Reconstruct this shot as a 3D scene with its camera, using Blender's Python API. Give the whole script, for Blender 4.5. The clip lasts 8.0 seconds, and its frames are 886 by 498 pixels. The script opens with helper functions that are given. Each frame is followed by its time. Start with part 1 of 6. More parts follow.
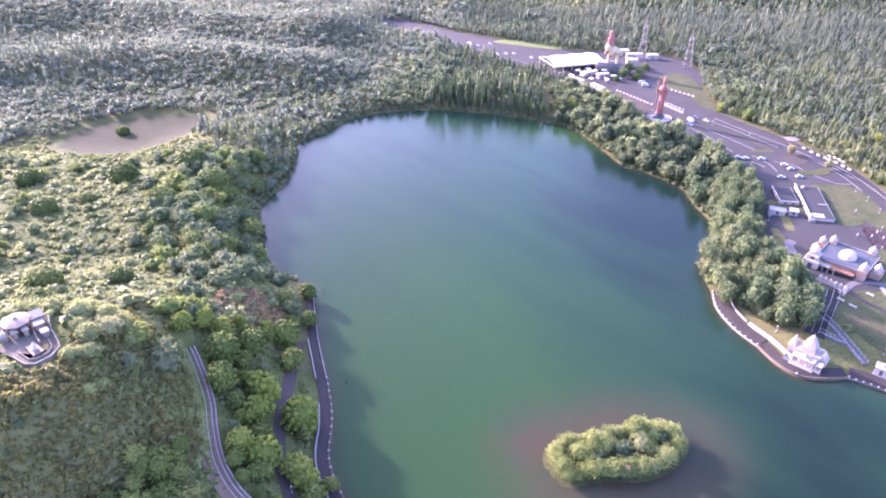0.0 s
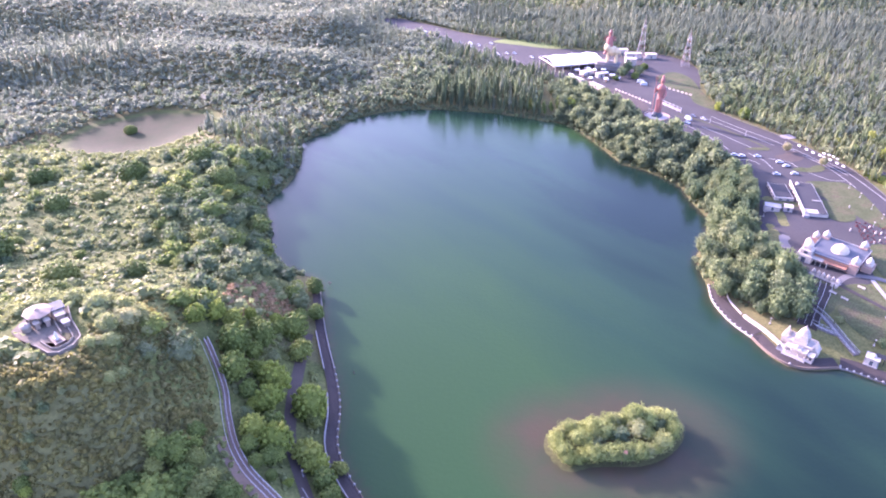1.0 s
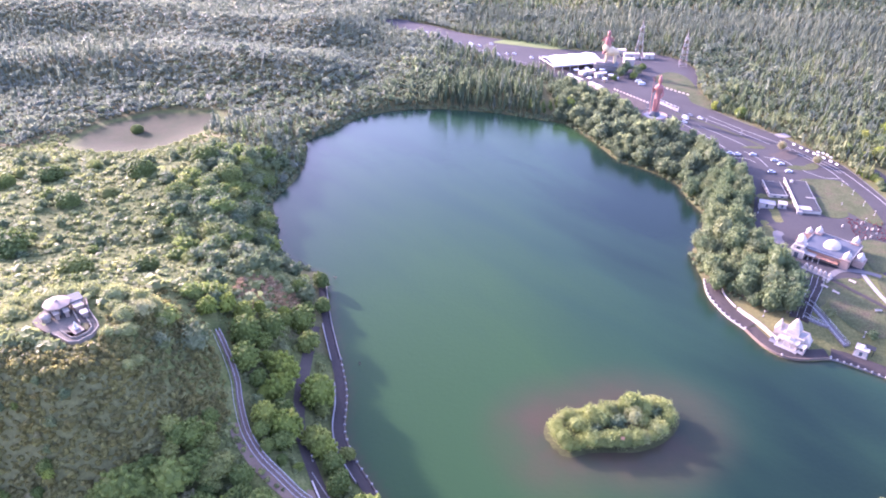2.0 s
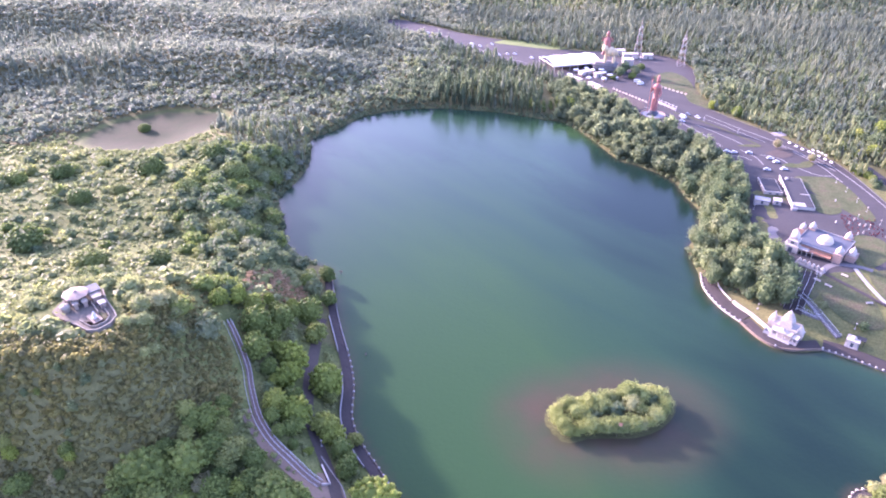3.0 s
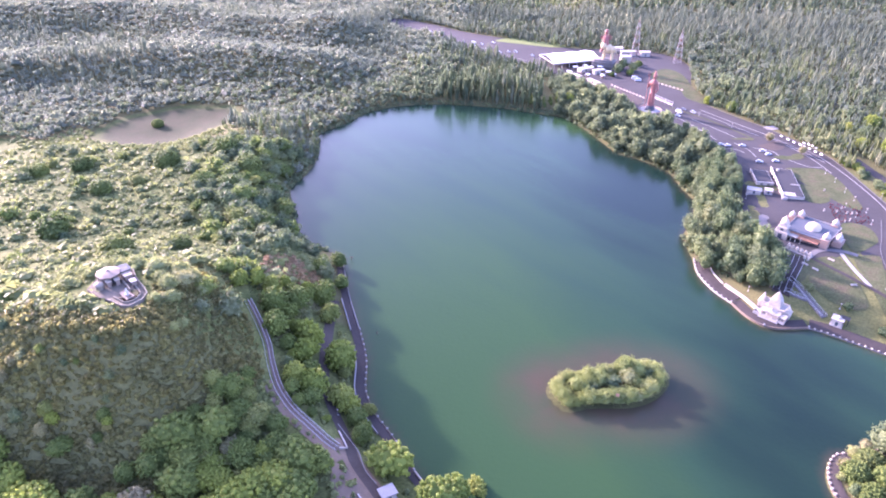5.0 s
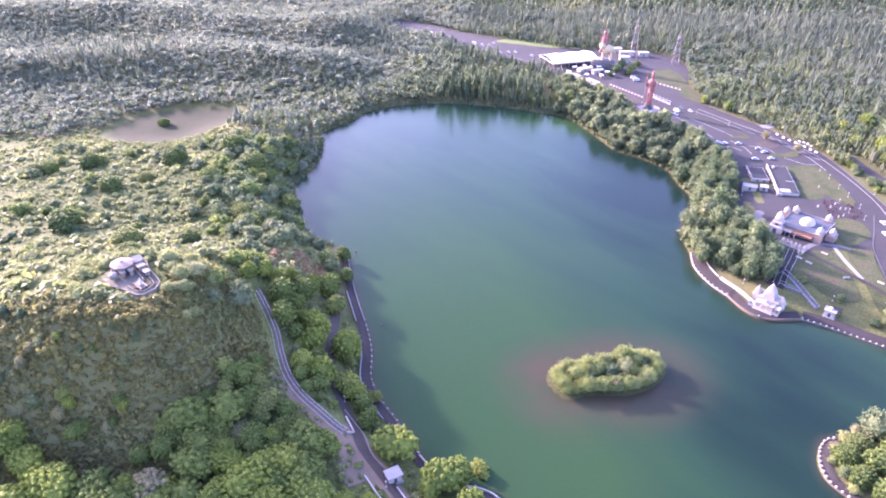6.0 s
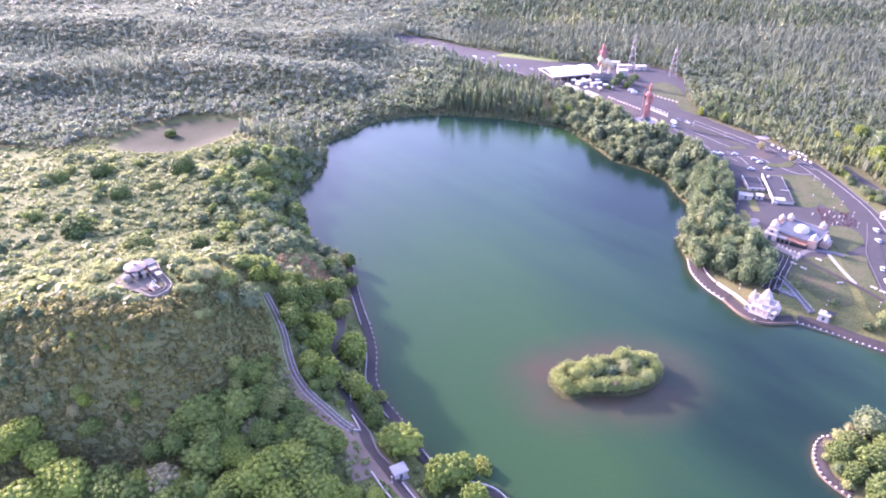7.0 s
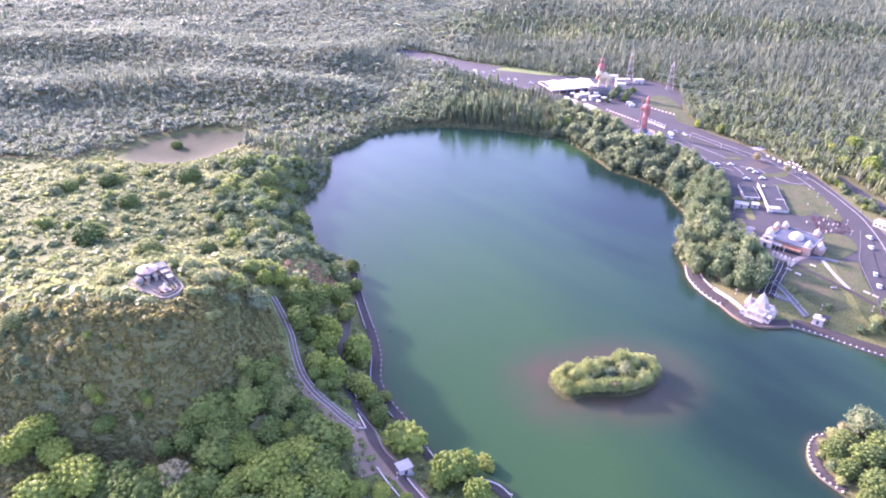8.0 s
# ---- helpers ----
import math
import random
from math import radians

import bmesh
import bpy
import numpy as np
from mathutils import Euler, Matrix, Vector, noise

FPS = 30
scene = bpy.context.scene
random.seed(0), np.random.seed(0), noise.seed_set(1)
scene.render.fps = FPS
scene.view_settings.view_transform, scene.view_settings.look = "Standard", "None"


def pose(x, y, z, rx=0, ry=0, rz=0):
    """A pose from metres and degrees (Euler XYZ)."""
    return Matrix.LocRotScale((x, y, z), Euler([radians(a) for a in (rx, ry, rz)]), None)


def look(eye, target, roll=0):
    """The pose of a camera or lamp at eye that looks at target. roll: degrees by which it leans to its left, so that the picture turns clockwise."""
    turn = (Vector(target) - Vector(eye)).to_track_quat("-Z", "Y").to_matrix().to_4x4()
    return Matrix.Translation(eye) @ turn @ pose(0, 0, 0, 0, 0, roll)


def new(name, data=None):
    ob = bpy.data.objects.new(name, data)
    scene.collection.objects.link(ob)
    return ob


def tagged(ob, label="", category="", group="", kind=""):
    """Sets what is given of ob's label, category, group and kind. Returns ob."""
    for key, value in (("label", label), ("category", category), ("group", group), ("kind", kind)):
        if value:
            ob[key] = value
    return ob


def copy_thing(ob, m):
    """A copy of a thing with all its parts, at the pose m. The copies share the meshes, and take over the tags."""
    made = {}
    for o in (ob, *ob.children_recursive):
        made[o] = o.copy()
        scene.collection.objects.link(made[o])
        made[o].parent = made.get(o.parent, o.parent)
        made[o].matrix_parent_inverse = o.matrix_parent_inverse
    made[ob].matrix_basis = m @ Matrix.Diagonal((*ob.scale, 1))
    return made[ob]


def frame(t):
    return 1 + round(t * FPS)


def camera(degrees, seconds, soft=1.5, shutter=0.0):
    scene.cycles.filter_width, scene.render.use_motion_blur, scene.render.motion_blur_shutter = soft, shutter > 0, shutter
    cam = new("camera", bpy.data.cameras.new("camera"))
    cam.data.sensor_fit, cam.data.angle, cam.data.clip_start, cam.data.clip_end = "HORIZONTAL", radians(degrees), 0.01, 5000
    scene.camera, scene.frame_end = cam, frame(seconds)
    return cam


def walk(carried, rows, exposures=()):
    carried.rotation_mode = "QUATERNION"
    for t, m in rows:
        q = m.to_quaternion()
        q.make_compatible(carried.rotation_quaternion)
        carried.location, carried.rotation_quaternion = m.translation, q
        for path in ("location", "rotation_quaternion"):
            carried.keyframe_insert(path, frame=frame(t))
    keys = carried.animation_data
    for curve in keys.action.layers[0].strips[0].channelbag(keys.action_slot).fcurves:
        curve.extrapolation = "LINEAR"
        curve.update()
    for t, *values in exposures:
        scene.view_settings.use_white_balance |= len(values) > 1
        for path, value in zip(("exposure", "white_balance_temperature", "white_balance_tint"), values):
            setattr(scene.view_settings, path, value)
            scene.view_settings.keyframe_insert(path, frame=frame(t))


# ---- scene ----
cam = camera(66.0, 8.0, soft=1.9)
PATH = [
    (0, (0.073, -12.513, 178.454), (-0.215, -10.827, 177.418), 0.9),
    (0.5, (0.132, -16.84, 179.855), (-0.157, -15.155, 178.818), 0.8),
    (1, (0.065, -21.019, 181.269), (-0.223, -19.334, 180.231), 0.8),
    (1.5, (0.088, -25.333, 182.609), (-0.199, -23.648, 181.571), 0.8),
    (3, (0.036, -38.641, 186.079), (-0.25, -36.955, 185.042), 0.8),
    (3.5, (-0.078, -43.129, 186.954), (-0.364, -41.443, 185.916), 0.8),
    (4, (-0.155, -47.502, 187.567), (-0.439, -45.816, 186.53), 0.8),
    (4.5, (-0.042, -52.057, 188.199), (-0.328, -50.371, 187.162), 0.7),
    (6, (0.177, -65.754, 189.611), (-0.108, -64.065, 188.579), 0.7),
    (6.5, (0.085, -70.173, 189.708), (-0.201, -68.474, 188.693), 0.8),
    (7, (0.174, -74.924, 189.907), (-0.114, -73.214, 188.912), 0.7),
    (7.5, (0.198, -79.66, 189.597), (-0.092, -77.938, 188.621), 0.7),
    (8, (0.273, -84.243, 189.673), (-0.018, -82.511, 188.717), 0.7),
]
walk(cam, [(t, look(eye, target, roll)) for t, eye, target, roll in PATH], exposures=[(0.0, 3.55, 5900, 56), (6.0, 3.56, 5900, 56), (8.0, 3.62, 5900, 56)])

# ---- world and sun ----
SUN_TO = Vector((-0.80, 0.44, 0.295)).normalized()
world = bpy.data.worlds.new("sky_world")
scene.world = world
world.use_nodes = True
wn = world.node_tree.nodes
sky = wn.new("ShaderNodeTexSky")
sky.sky_type = "NISHITA"
sky.sun_disc = False
sky.sun_elevation = math.asin(SUN_TO.z)
sky.sun_rotation = math.atan2(SUN_TO.x, SUN_TO.y)
sky.altitude = 700
sky.air_density, sky.dust_density, sky.ozone_density = 1.0, 3.5, 2.0
world.node_tree.links.new(sky.outputs[0], wn["Background"].inputs[0])
wn["Background"].inputs[1].default_value = 0.15
sun_data = bpy.data.lights.new("sun", "SUN")
sun_data.energy, sun_data.angle, sun_data.color = 2.0, radians(2.2), (1.0, 0.92, 0.80)
sun = new("sun", sun_data)
sun.matrix_world = look(SUN_TO * 900, (0, 0, 0))


# ---- materials ----
def material(name, base=(0.5, 0.5, 0.5), rough=0.7, metal=0.0):
    """A principled material; returns it with its node tree and shader node."""
    m = bpy.data.materials.new(name)
    m.use_nodes = True
    t = m.node_tree
    b = t.nodes["Principled BSDF"]
    b.inputs["Base Color"].default_value = (*base, 1)
    b.inputs["Roughness"].default_value = rough
    b.inputs["Metallic"].default_value = metal
    return m, t, b


def node(t, kind, **sets):
    n = t.nodes.new(kind)
    for key, value in sets.items():
        n.inputs[key].default_value = value
    return n


def noise_of(t, scale, detail=4.0, rough=0.55, coords=None):
    n = node(t, "ShaderNodeTexNoise", Scale=scale, Detail=detail, Roughness=rough)
    if coords is None:
        g = t.nodes.new("ShaderNodeNewGeometry")
        coords = g.outputs["Position"]
    t.links.new(coords, n.inputs["Vector"])
    return n


def ramp(t, fac, stops):
    r = t.nodes.new("ShaderNodeValToRGB")
    e = r.color_ramp.elements
    while len(e) < len(stops):
        e.new(0.5)
    for k, (p, c) in zip(e, stops):
        k.position, k.color = p, (*c, 1)
    t.links.new(fac, r.inputs[0])
    return r


def mix(t, fac, a, b, how="MIX"):
    n = t.nodes.new("ShaderNodeMix")
    n.data_type, n.blend_type = "RGBA", how
    for value, socket in ((fac, n.inputs[0]), (a, n.inputs[6]), (b, n.inputs[7])):
        if isinstance(value, (int, float)):
            socket.default_value = value
        elif isinstance(value, tuple):
            socket.default_value = (*value, 1)
        else:
            t.links.new(value, socket)
    return n.outputs[2]


def relief(t, b, height, strength, distance):
    n = node(t, "ShaderNodeBump", Strength=strength, Distance=distance)
    t.links.new(height, n.inputs["Height"])
    t.links.new(n.outputs[0], b.inputs["Normal"])


def worn(name, base, rough=0.75, fine=2.5, coarse=0.18, amount=0.35, dark=0.6, metal=0.0):
    """A surface with grain, stains and slight relief at two scales."""
    m, t, b = material(name, base, rough, metal)
    b.inputs["Specular IOR Level"].default_value = 0.5 if rough < 0.6 else 0.15
    a, c = noise_of(t, fine, 5), noise_of(t, coarse, 4)
    low = tuple(v * dark for v in base)
    r1 = ramp(t, a.outputs[0], [(0.3, low), (0.62, base)])
    r2 = ramp(t, c.outputs[0], [(0.35, low), (0.6, base)])
    col = mix(t, 0.5, r1.outputs[0], r2.outputs[0])
    t.links.new(mix(t, amount, base, col), b.inputs["Base Color"])
    relief(t, b, a.outputs[0], 0.3, 0.05)
    return m


def leafy(name, dark, light, pale=None, through_light=0.5, gloss=0.58, each="object"):
    """Foliage: colour varies from tree to tree and from leaf to leaf."""
    m, t, b = material(name, light, gloss)
    b.inputs["Specular IOR Level"].default_value = 0.14
    g = t.nodes.new("ShaderNodeNewGeometry")
    if each == "object":
        o = t.nodes.new("ShaderNodeObjectInfo")
        tree = o.outputs["Random"]
    else:
        o = t.nodes.new("ShaderNodeAttribute")
        o.attribute_name = "tint"
        tree = o.outputs["Fac"]
    stops = [(0.0, dark), (0.75, light)] + ([(1.0, pale)] if pale else [])
    by_tree = ramp(t, tree, stops)
    by_leaf = ramp(t, g.outputs["Random Per Island"], [(0.0, (0.84, 0.86, 0.84)), (1.0, (1.14, 1.12, 1.06))])
    col = mix(t, 1.0, by_tree.outputs[0], by_leaf.outputs[0], "MULTIPLY")
    patch = noise_of(t, 0.05, 3)
    tone = ramp(t, patch.outputs[0], [(0.3, (0.8, 0.85, 0.9)), (0.7, (1.15, 1.1, 0.95))])
    col = mix(t, 1.0, col, tone.outputs[0], "MULTIPLY")
    t.links.new(col, b.inputs["Base Color"])
    tr = t.nodes.new("ShaderNodeBsdfTranslucent")
    t.links.new(col, tr.inputs["Color"])
    ms = node(t, "ShaderNodeMixShader", Fac=through_light)
    out = t.nodes["Material Output"]
    t.links.new(b.outputs[0], ms.inputs[1])
    t.links.new(tr.outputs[0], ms.inputs[2])
    t.links.new(ms.outputs[0], out.inputs[0])
    return m


LEAF = leafy("leaf_green", (0.10, 0.14, 0.04), (0.155, 0.198, 0.055), (0.20, 0.216, 0.072))
LEAF_YELLOW = leafy("leaf_yellow_green", (0.165, 0.21, 0.046), (0.218, 0.262, 0.058), (0.25, 0.27, 0.075))
LEAF_DOME = leafy("leaf_domed_trees", (0.105, 0.142, 0.045), (0.145, 0.186, 0.056), (0.185, 0.205, 0.075))
LEAF_GREY = leafy("leaf_greyish", (0.18, 0.175, 0.09), (0.235, 0.22, 0.115), (0.275, 0.24, 0.145))
LEAF_BANK = leafy("leaf_bank_trees", (0.085, 0.122, 0.06), (0.125, 0.16, 0.076), (0.158, 0.182, 0.092))
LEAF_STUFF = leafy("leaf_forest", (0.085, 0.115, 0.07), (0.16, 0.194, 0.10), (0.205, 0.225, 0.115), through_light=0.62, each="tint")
# pale bluish-grey leaf: distance haze put into the base colour
LEAF_HAZY = leafy("leaf_gum_plantation", (0.125, 0.152, 0.112), (0.165, 0.192, 0.14), (0.205, 0.22, 0.155), through_light=0.62, each="tint")
LEAF_SCRUB = leafy("leaf_scrub", (0.15, 0.174, 0.075), (0.200, 0.226, 0.092), (0.235, 0.244, 0.128), each="tint")
# browner than other scrub: warm haze over the shaded slope is in the colour
LEAF_SLOPE = leafy("leaf_slope_scrub", (0.140, 0.128, 0.048), (0.188, 0.182, 0.068), (0.255, 0.245, 0.125), each="tint")
LEAF_SOFT = leafy("leaf_soft_bushes", (0.185, 0.21, 0.085), (0.24, 0.265, 0.11), (0.285, 0.285, 0.15))
LEAF_RED = leafy("leaf_reddish_scrub", (0.25, 0.165, 0.092), (0.33, 0.215, 0.125), (0.35, 0.265, 0.165), each="tint")
LEAF_MAROON = leafy("leaf_maroon_shrubs", (0.09, 0.028, 0.034), (0.15, 0.045, 0.05), each="tint")
LEAF_ISLE = leafy("leaf_island", (0.185, 0.215, 0.07), (0.24, 0.27, 0.095), (0.29, 0.295, 0.135))
BARK = worn("bark", (0.16, 0.12, 0.09), 0.9, 4.0, 0.6, 0.7, 0.5)
WHITE = worn("white_paint", (0.335, 0.29, 0.242), 0.65, 1.2, 0.25, 0.7, 0.6)
PINK = worn("pink_plaster", (0.255, 0.172, 0.135), 0.7, 1.5, 0.25, 0.5, 0.7)
ORANGE = worn("orange_plaster", (0.36, 0.17, 0.10), 0.7, 1.5, 0.25, 0.5, 0.7)
HILL_WHITE = worn("weathered_white_paint", (0.200, 0.172, 0.134), 0.75, 1.4, 0.3, 0.8, 0.55)
HILL_PINK = worn("weathered_pink_plaster", (0.190, 0.145, 0.113), 0.75, 1.5, 0.3, 0.7, 0.6)
TERRACE = worn("worn_terrace_paving", (0.112, 0.094, 0.070), 0.9, 1.2, 0.15, 0.7, 0.6)
LANE = worn("old_lane_surface", (0.06, 0.047, 0.038), 0.95, 1.0, 0.12, 0.7, 0.6)
STAIR = worn("worn_stair_concrete", (0.125, 0.092, 0.07), 0.9, 1.2, 0.15, 0.6, 0.6)
CONCRETE = worn("concrete", (0.115, 0.105, 0.10), 0.85, 1.2, 0.15, 0.6, 0.6)
PALE = worn("pale_concrete", (0.235, 0.215, 0.20), 0.85, 1.2, 0.15, 0.6, 0.65)
ASPHALT = worn("asphalt", (0.042, 0.038, 0.037), 0.95, 0.8, 0.06, 0.7, 0.6)
PAVING = worn("promenade_paving", (0.038, 0.031, 0.028), 0.95, 1.2, 0.12, 0.6, 0.6)
ROOF_GREY = worn("bluish_flat_roof", (0.064, 0.07, 0.08), 0.8, 1.0, 0.12, 0.6, 0.65)
ROOF_DARK = worn("dark_roof", (0.035, 0.033, 0.034), 0.9, 1.0, 0.12, 0.6, 0.6)
RED = worn("copper_red_paint", (0.23, 0.095, 0.08), 0.6, 1.5, 0.3, 0.5, 0.6)
CREAM = worn("cream_paint", (0.38, 0.29, 0.17), 0.6, 1.5, 0.3, 0.5, 0.7)
CREAM_WHITE = worn("cream_white_paint", (0.36, 0.30, 0.225), 0.65, 1.2, 0.25, 0.5, 0.7)
FABRIC = worn("white_canvas", (0.62, 0.60, 0.58), 0.8, 0.8, 0.1, 0.4, 0.75)
STEEL = worn("painted_steel", (0.32, 0.31, 0.30), 0.5, 3.0, 0.5, 0.4, 0.7)
FRESH_GRASS = worn("fresh_grass", (0.115, 0.14, 0.045), 0.95, 0.9, 0.1, 0.7, 0.6)
EARTH = worn("bare_earth", (0.15, 0.105, 0.072), 0.95, 1.0, 0.12, 0.7, 0.6)
LAWN, lawn_tree, lawn_shader = material("worn_lawn", (0.085, 0.092, 0.035), 0.95)
lawn_shader.inputs["Specular IOR Level"].default_value = 0.08
lawn_mid, lawn_fine = noise_of(lawn_tree, 0.11, 6, 0.65), noise_of(lawn_tree, 1.4, 5)
lawn_col = ramp(lawn_tree, lawn_mid.outputs[0], [(0.3, (0.038, 0.05, 0.02)), (0.5, (0.06, 0.066, 0.03)), (0.62, (0.074, 0.066, 0.035)), (0.75, (0.072, 0.054, 0.037))])
lawn_speck = ramp(lawn_tree, lawn_fine.outputs[0], [(0.3, (0.6, 0.6, 0.6)), (0.7, (1.2, 1.2, 1.2))])
lawn_tree.links.new(mix(lawn_tree, 1.0, lawn_col.outputs[0], lawn_speck.outputs[0], "MULTIPLY"), lawn_shader.inputs["Base Color"])
relief(lawn_tree, lawn_shader, lawn_fine.outputs[0], 0.4, 0.1)
GLASS = worn("dark_glazing", (0.05, 0.06, 0.07), 0.2, 2.0, 0.5, 0.2, 0.7)

# ---- the lie of the land ----
SHORE_WEST = [(-3, 85), (-10, 90), (-25, 92), (-36, 101.5), (-46.5, 115), (-56, 125.5), (-63, 137), (-66.5, 151), (-70, 161), (-76, 174),
              (-87, 196), (-96, 217), (-100, 227)]
SHORE_NORTHWEST = [(-104, 233.5), (-114.5, 237), (-125, 244), (-132, 251), (-139, 262), (-144, 275), (-156, 298), (-158, 309),
                   (-155.5, 324), (-156, 340), (-157, 353), (-164, 376), (-169, 391), (-166, 403), (-158, 416), (-148, 443),
                   (-134, 459), (-118, 469), (-90, 477), (-55, 478), (-37, 476), (-10, 469), (6, 466)]
SHORE_EAST = [(15, 456), (29, 432), (44, 403), (55, 396), (69, 385), (79, 373), (83, 353), (89, 335), (88, 326), (82, 303),
              (77, 289), (77.5, 277)]
QUAY_EAST = [(79, 264), (79, 251), (84, 237), (91, 227), (96, 217), (102, 211), (109, 210), (116, 211.5), (122, 213), (128, 211),
             (136, 207), (147, 201)]
SHORE_SOUTH = [(165, 192), (176, 178), (165, 160), (140, 146), (117, 138), (111, 136), (107, 130.5), (105, 123), (106, 115),
               (112, 108), (118, 92), (100, 60), (60, 42), (20, 52)]
ISLE = [(7.5, 151), (10, 144.5), (14.5, 140.5), (21, 144.5), (31, 146.5), (42, 149.5), (51, 157), (56, 167), (52, 172), (42, 171),
        (33, 166), (22, 161), (12, 158)]
ISLE = [(31 + (x - 31) * 0.9, 156 + (y - 156) * 0.84) for x, y in ISLE]


def curve_through(points, closed=True, steps=4):
    """A smooth line through the points (Catmull-Rom)."""
    p = np.array(points, float)
    n = len(p)
    out = []
    for i in range(n if closed else n - 1):
        if closed:
            a, b, c, d = p[i - 1], p[i], p[(i + 1) % n], p[(i + 2) % n]
        else:
            a, b, c, d = p[max(i - 1, 0)], p[i], p[i + 1], p[min(i + 2, n - 1)]
        for s in range(steps):
            u = s / steps
            out.append(0.5 * (2 * b + (c - a) * u + (2 * a - 5 * b + 4 * c - d) * u * u + (3 * b - a - 3 * c + d) * u ** 3))
    if not closed:
        out.append(p[-1])
    return np.array(out)


LAKE_LINE = curve_through(SHORE_WEST + SHORE_NORTHWEST + SHORE_EAST + QUAY_EAST + SHORE_SOUTH, True, 3)
ISLE_LINE = curve_through(ISLE, True, 3)


def inside(line, x, y):
    """Which of the places lie inside the closed line."""
    hit = np.zeros(np.shape(x), bool)
    for (ax, ay), (bx, by) in zip(line, np.roll(line, -1, axis=0)):
        cross = (ay > y) != (by > y)
        if by != ay:
            hit ^= cross & (x < (bx - ax) * (y - ay) / (by - ay) + ax)
    return hit


def away(line, x, y, closed=True):
    """The distance of places from a line."""
    best = np.full(np.shape(x), 1e9)
    ends = np.roll(line, -1, axis=0) if closed else line[1:]
    for (ax, ay), (bx, by) in zip(line, ends):
        dx, dy = bx - ax, by - ay
        u = np.clip(((x - ax) * dx + (y - ay) * dy) / (dx * dx + dy * dy + 1e-9), 0, 1)
        best = np.minimum(best, (x - ax - u * dx) ** 2 + (y - ay - u * dy) ** 2)
    return np.sqrt(best)


def smooth(u):
    u = np.clip(u, 0, 1)
    return u * u * (3 - 2 * u)


def shore_gap(x, y):
    """Metres from the water's edge: positive on land, negative over water."""
    d = away(LAKE_LINE, x, y)
    d = np.where(inside(LAKE_LINE, x, y), -d, d)
    e = away(ISLE_LINE, x, y)
    return np.where(inside(ISLE_LINE, x, y), e, np.where(d < 0, np.maximum(d, -e), d))


def rough_noise(x, y, size, seed=0.0):
    """Soft waves of a few lengths."""
    s = seed
    v = 0
    for k in range(4):
        a = 2.1 * k + s
        v = v + np.sin((x * math.cos(a) + y * math.sin(a)) / size * (1.0 + 0.37 * k) + 3.3 * k + s) / 4
    return v


def upland(x, y):
    """The land without its lake: plateau, temple hill, western rise and the hollow of the dry pond."""
    base = np.clip(3.3 + 0.018 * (x + 150), -2, 9.5)
    dx, dy = x + 140, y - 107
    hill = 43.8 * np.exp(-((np.where(dx < 0, dx / 126, dx / 39)) ** 2 + (np.where(dy < 0, dy / (24.6 + 9 * smooth((-140 - x) / 50)), dy / 95)) ** 2))
    rise = 16.3 * np.exp(-((x + 292) ** 2 + (y - 226) ** 2) / 92 ** 2)
    foot = 5.0 * np.exp(-((x + 74) ** 2 + (y - 104) ** 2) / 32 ** 2)
    z = base + hill + rise + foot
    z = z + rough_noise(x, y, 23, 1.0) * 0.8 * smooth((-40 - x) / 60)
    pad = smooth(1.6 - np.hypot((x + 150) / 16, (y - 125) / 16))
    z = z * (1 - pad) + 46.3 * pad
    pond = smooth(1.35 - np.hypot((x + 288) / 62, (y - 390) / 46))
    z = z * (1 - pond) - 2.0 * pond
    west = smooth((np.hypot((x + 20) / 1.15, y - 260) - 290) / 160) * smooth((-60 - x + 0.6 * np.clip(y - 700, 0, 900)) / 120)
    z = z + west * (6.0 * rough_noise(x, y, 62, 0.7) + 3.5 * rough_noise(x, y, 31, 2.9))
    # two wooded ridges west of the lake, behind the dry pond
    first = y - (508 + 0.12 * (x + 300) + 16 * np.sin(x / 70))
    second = y - (668 + 0.10 * (x + 300) + 24 * np.sin(x / 95 + 1.0))
    z = z + 17 * np.exp(-(first / np.where(first < 0, 34, 60)) ** 2) * smooth((-150 - x) / 70) + 20 * np.exp(-(second / np.where(second < 0, 42, 80)) ** 2) * smooth((-170 - x) / 90)
    far = np.hypot(x, y)
    return z - 60 * smooth((far - 1150) / 2000)


def land(x, y):
    """The height of the ground."""
    x, y = np.asarray(x, float), np.asarray(y, float)
    near = (np.abs(x) < 420) & (y > -60) & (y < 620)
    d = np.full(x.shape, 200.0)
    d[near] = shore_gap(x[near], y[near])
    bank = np.where(x > 60, 34.0, 26.0)
    isle = np.hypot(x - 31, y - 156) < 40
    up = np.where(isle, 1.6, upland(x, y))
    z = 0.9 + (up - 0.9) * smooth((d - 3) / bank)
    rim = smooth((-95 - x) / 30) * smooth((y - 215) / 40) * smooth((430 - y) / 60)
    z = z + 8.0 * rim * smooth((d - 4) / 24) * (1 - smooth((d - 45) / 70))
    z = np.where(isle, 0.2 + 1.4 * smooth(d / 6), z)
    return np.where(d < 0, -4.0 * smooth(-d / np.where(isle, 26, 7)) + 0.15, np.where(d < 1, 0.15 + (z - 0.15) * d, z))


def spread(lo, hi, step, reach, grow=1.22):
    """Grid lines: even between lo and hi, then wider and wider out to reach."""
    mid = list(np.arange(lo, hi + 1e-6, step))
    while mid[-1] < reach:
        mid.append(mid[-1] + (mid[-1] - mid[-2]) * grow)
    while mid[0] > -reach:
        mid.insert(0, mid[0] - (mid[1] - mid[0]) * grow)
    return np.array(mid)


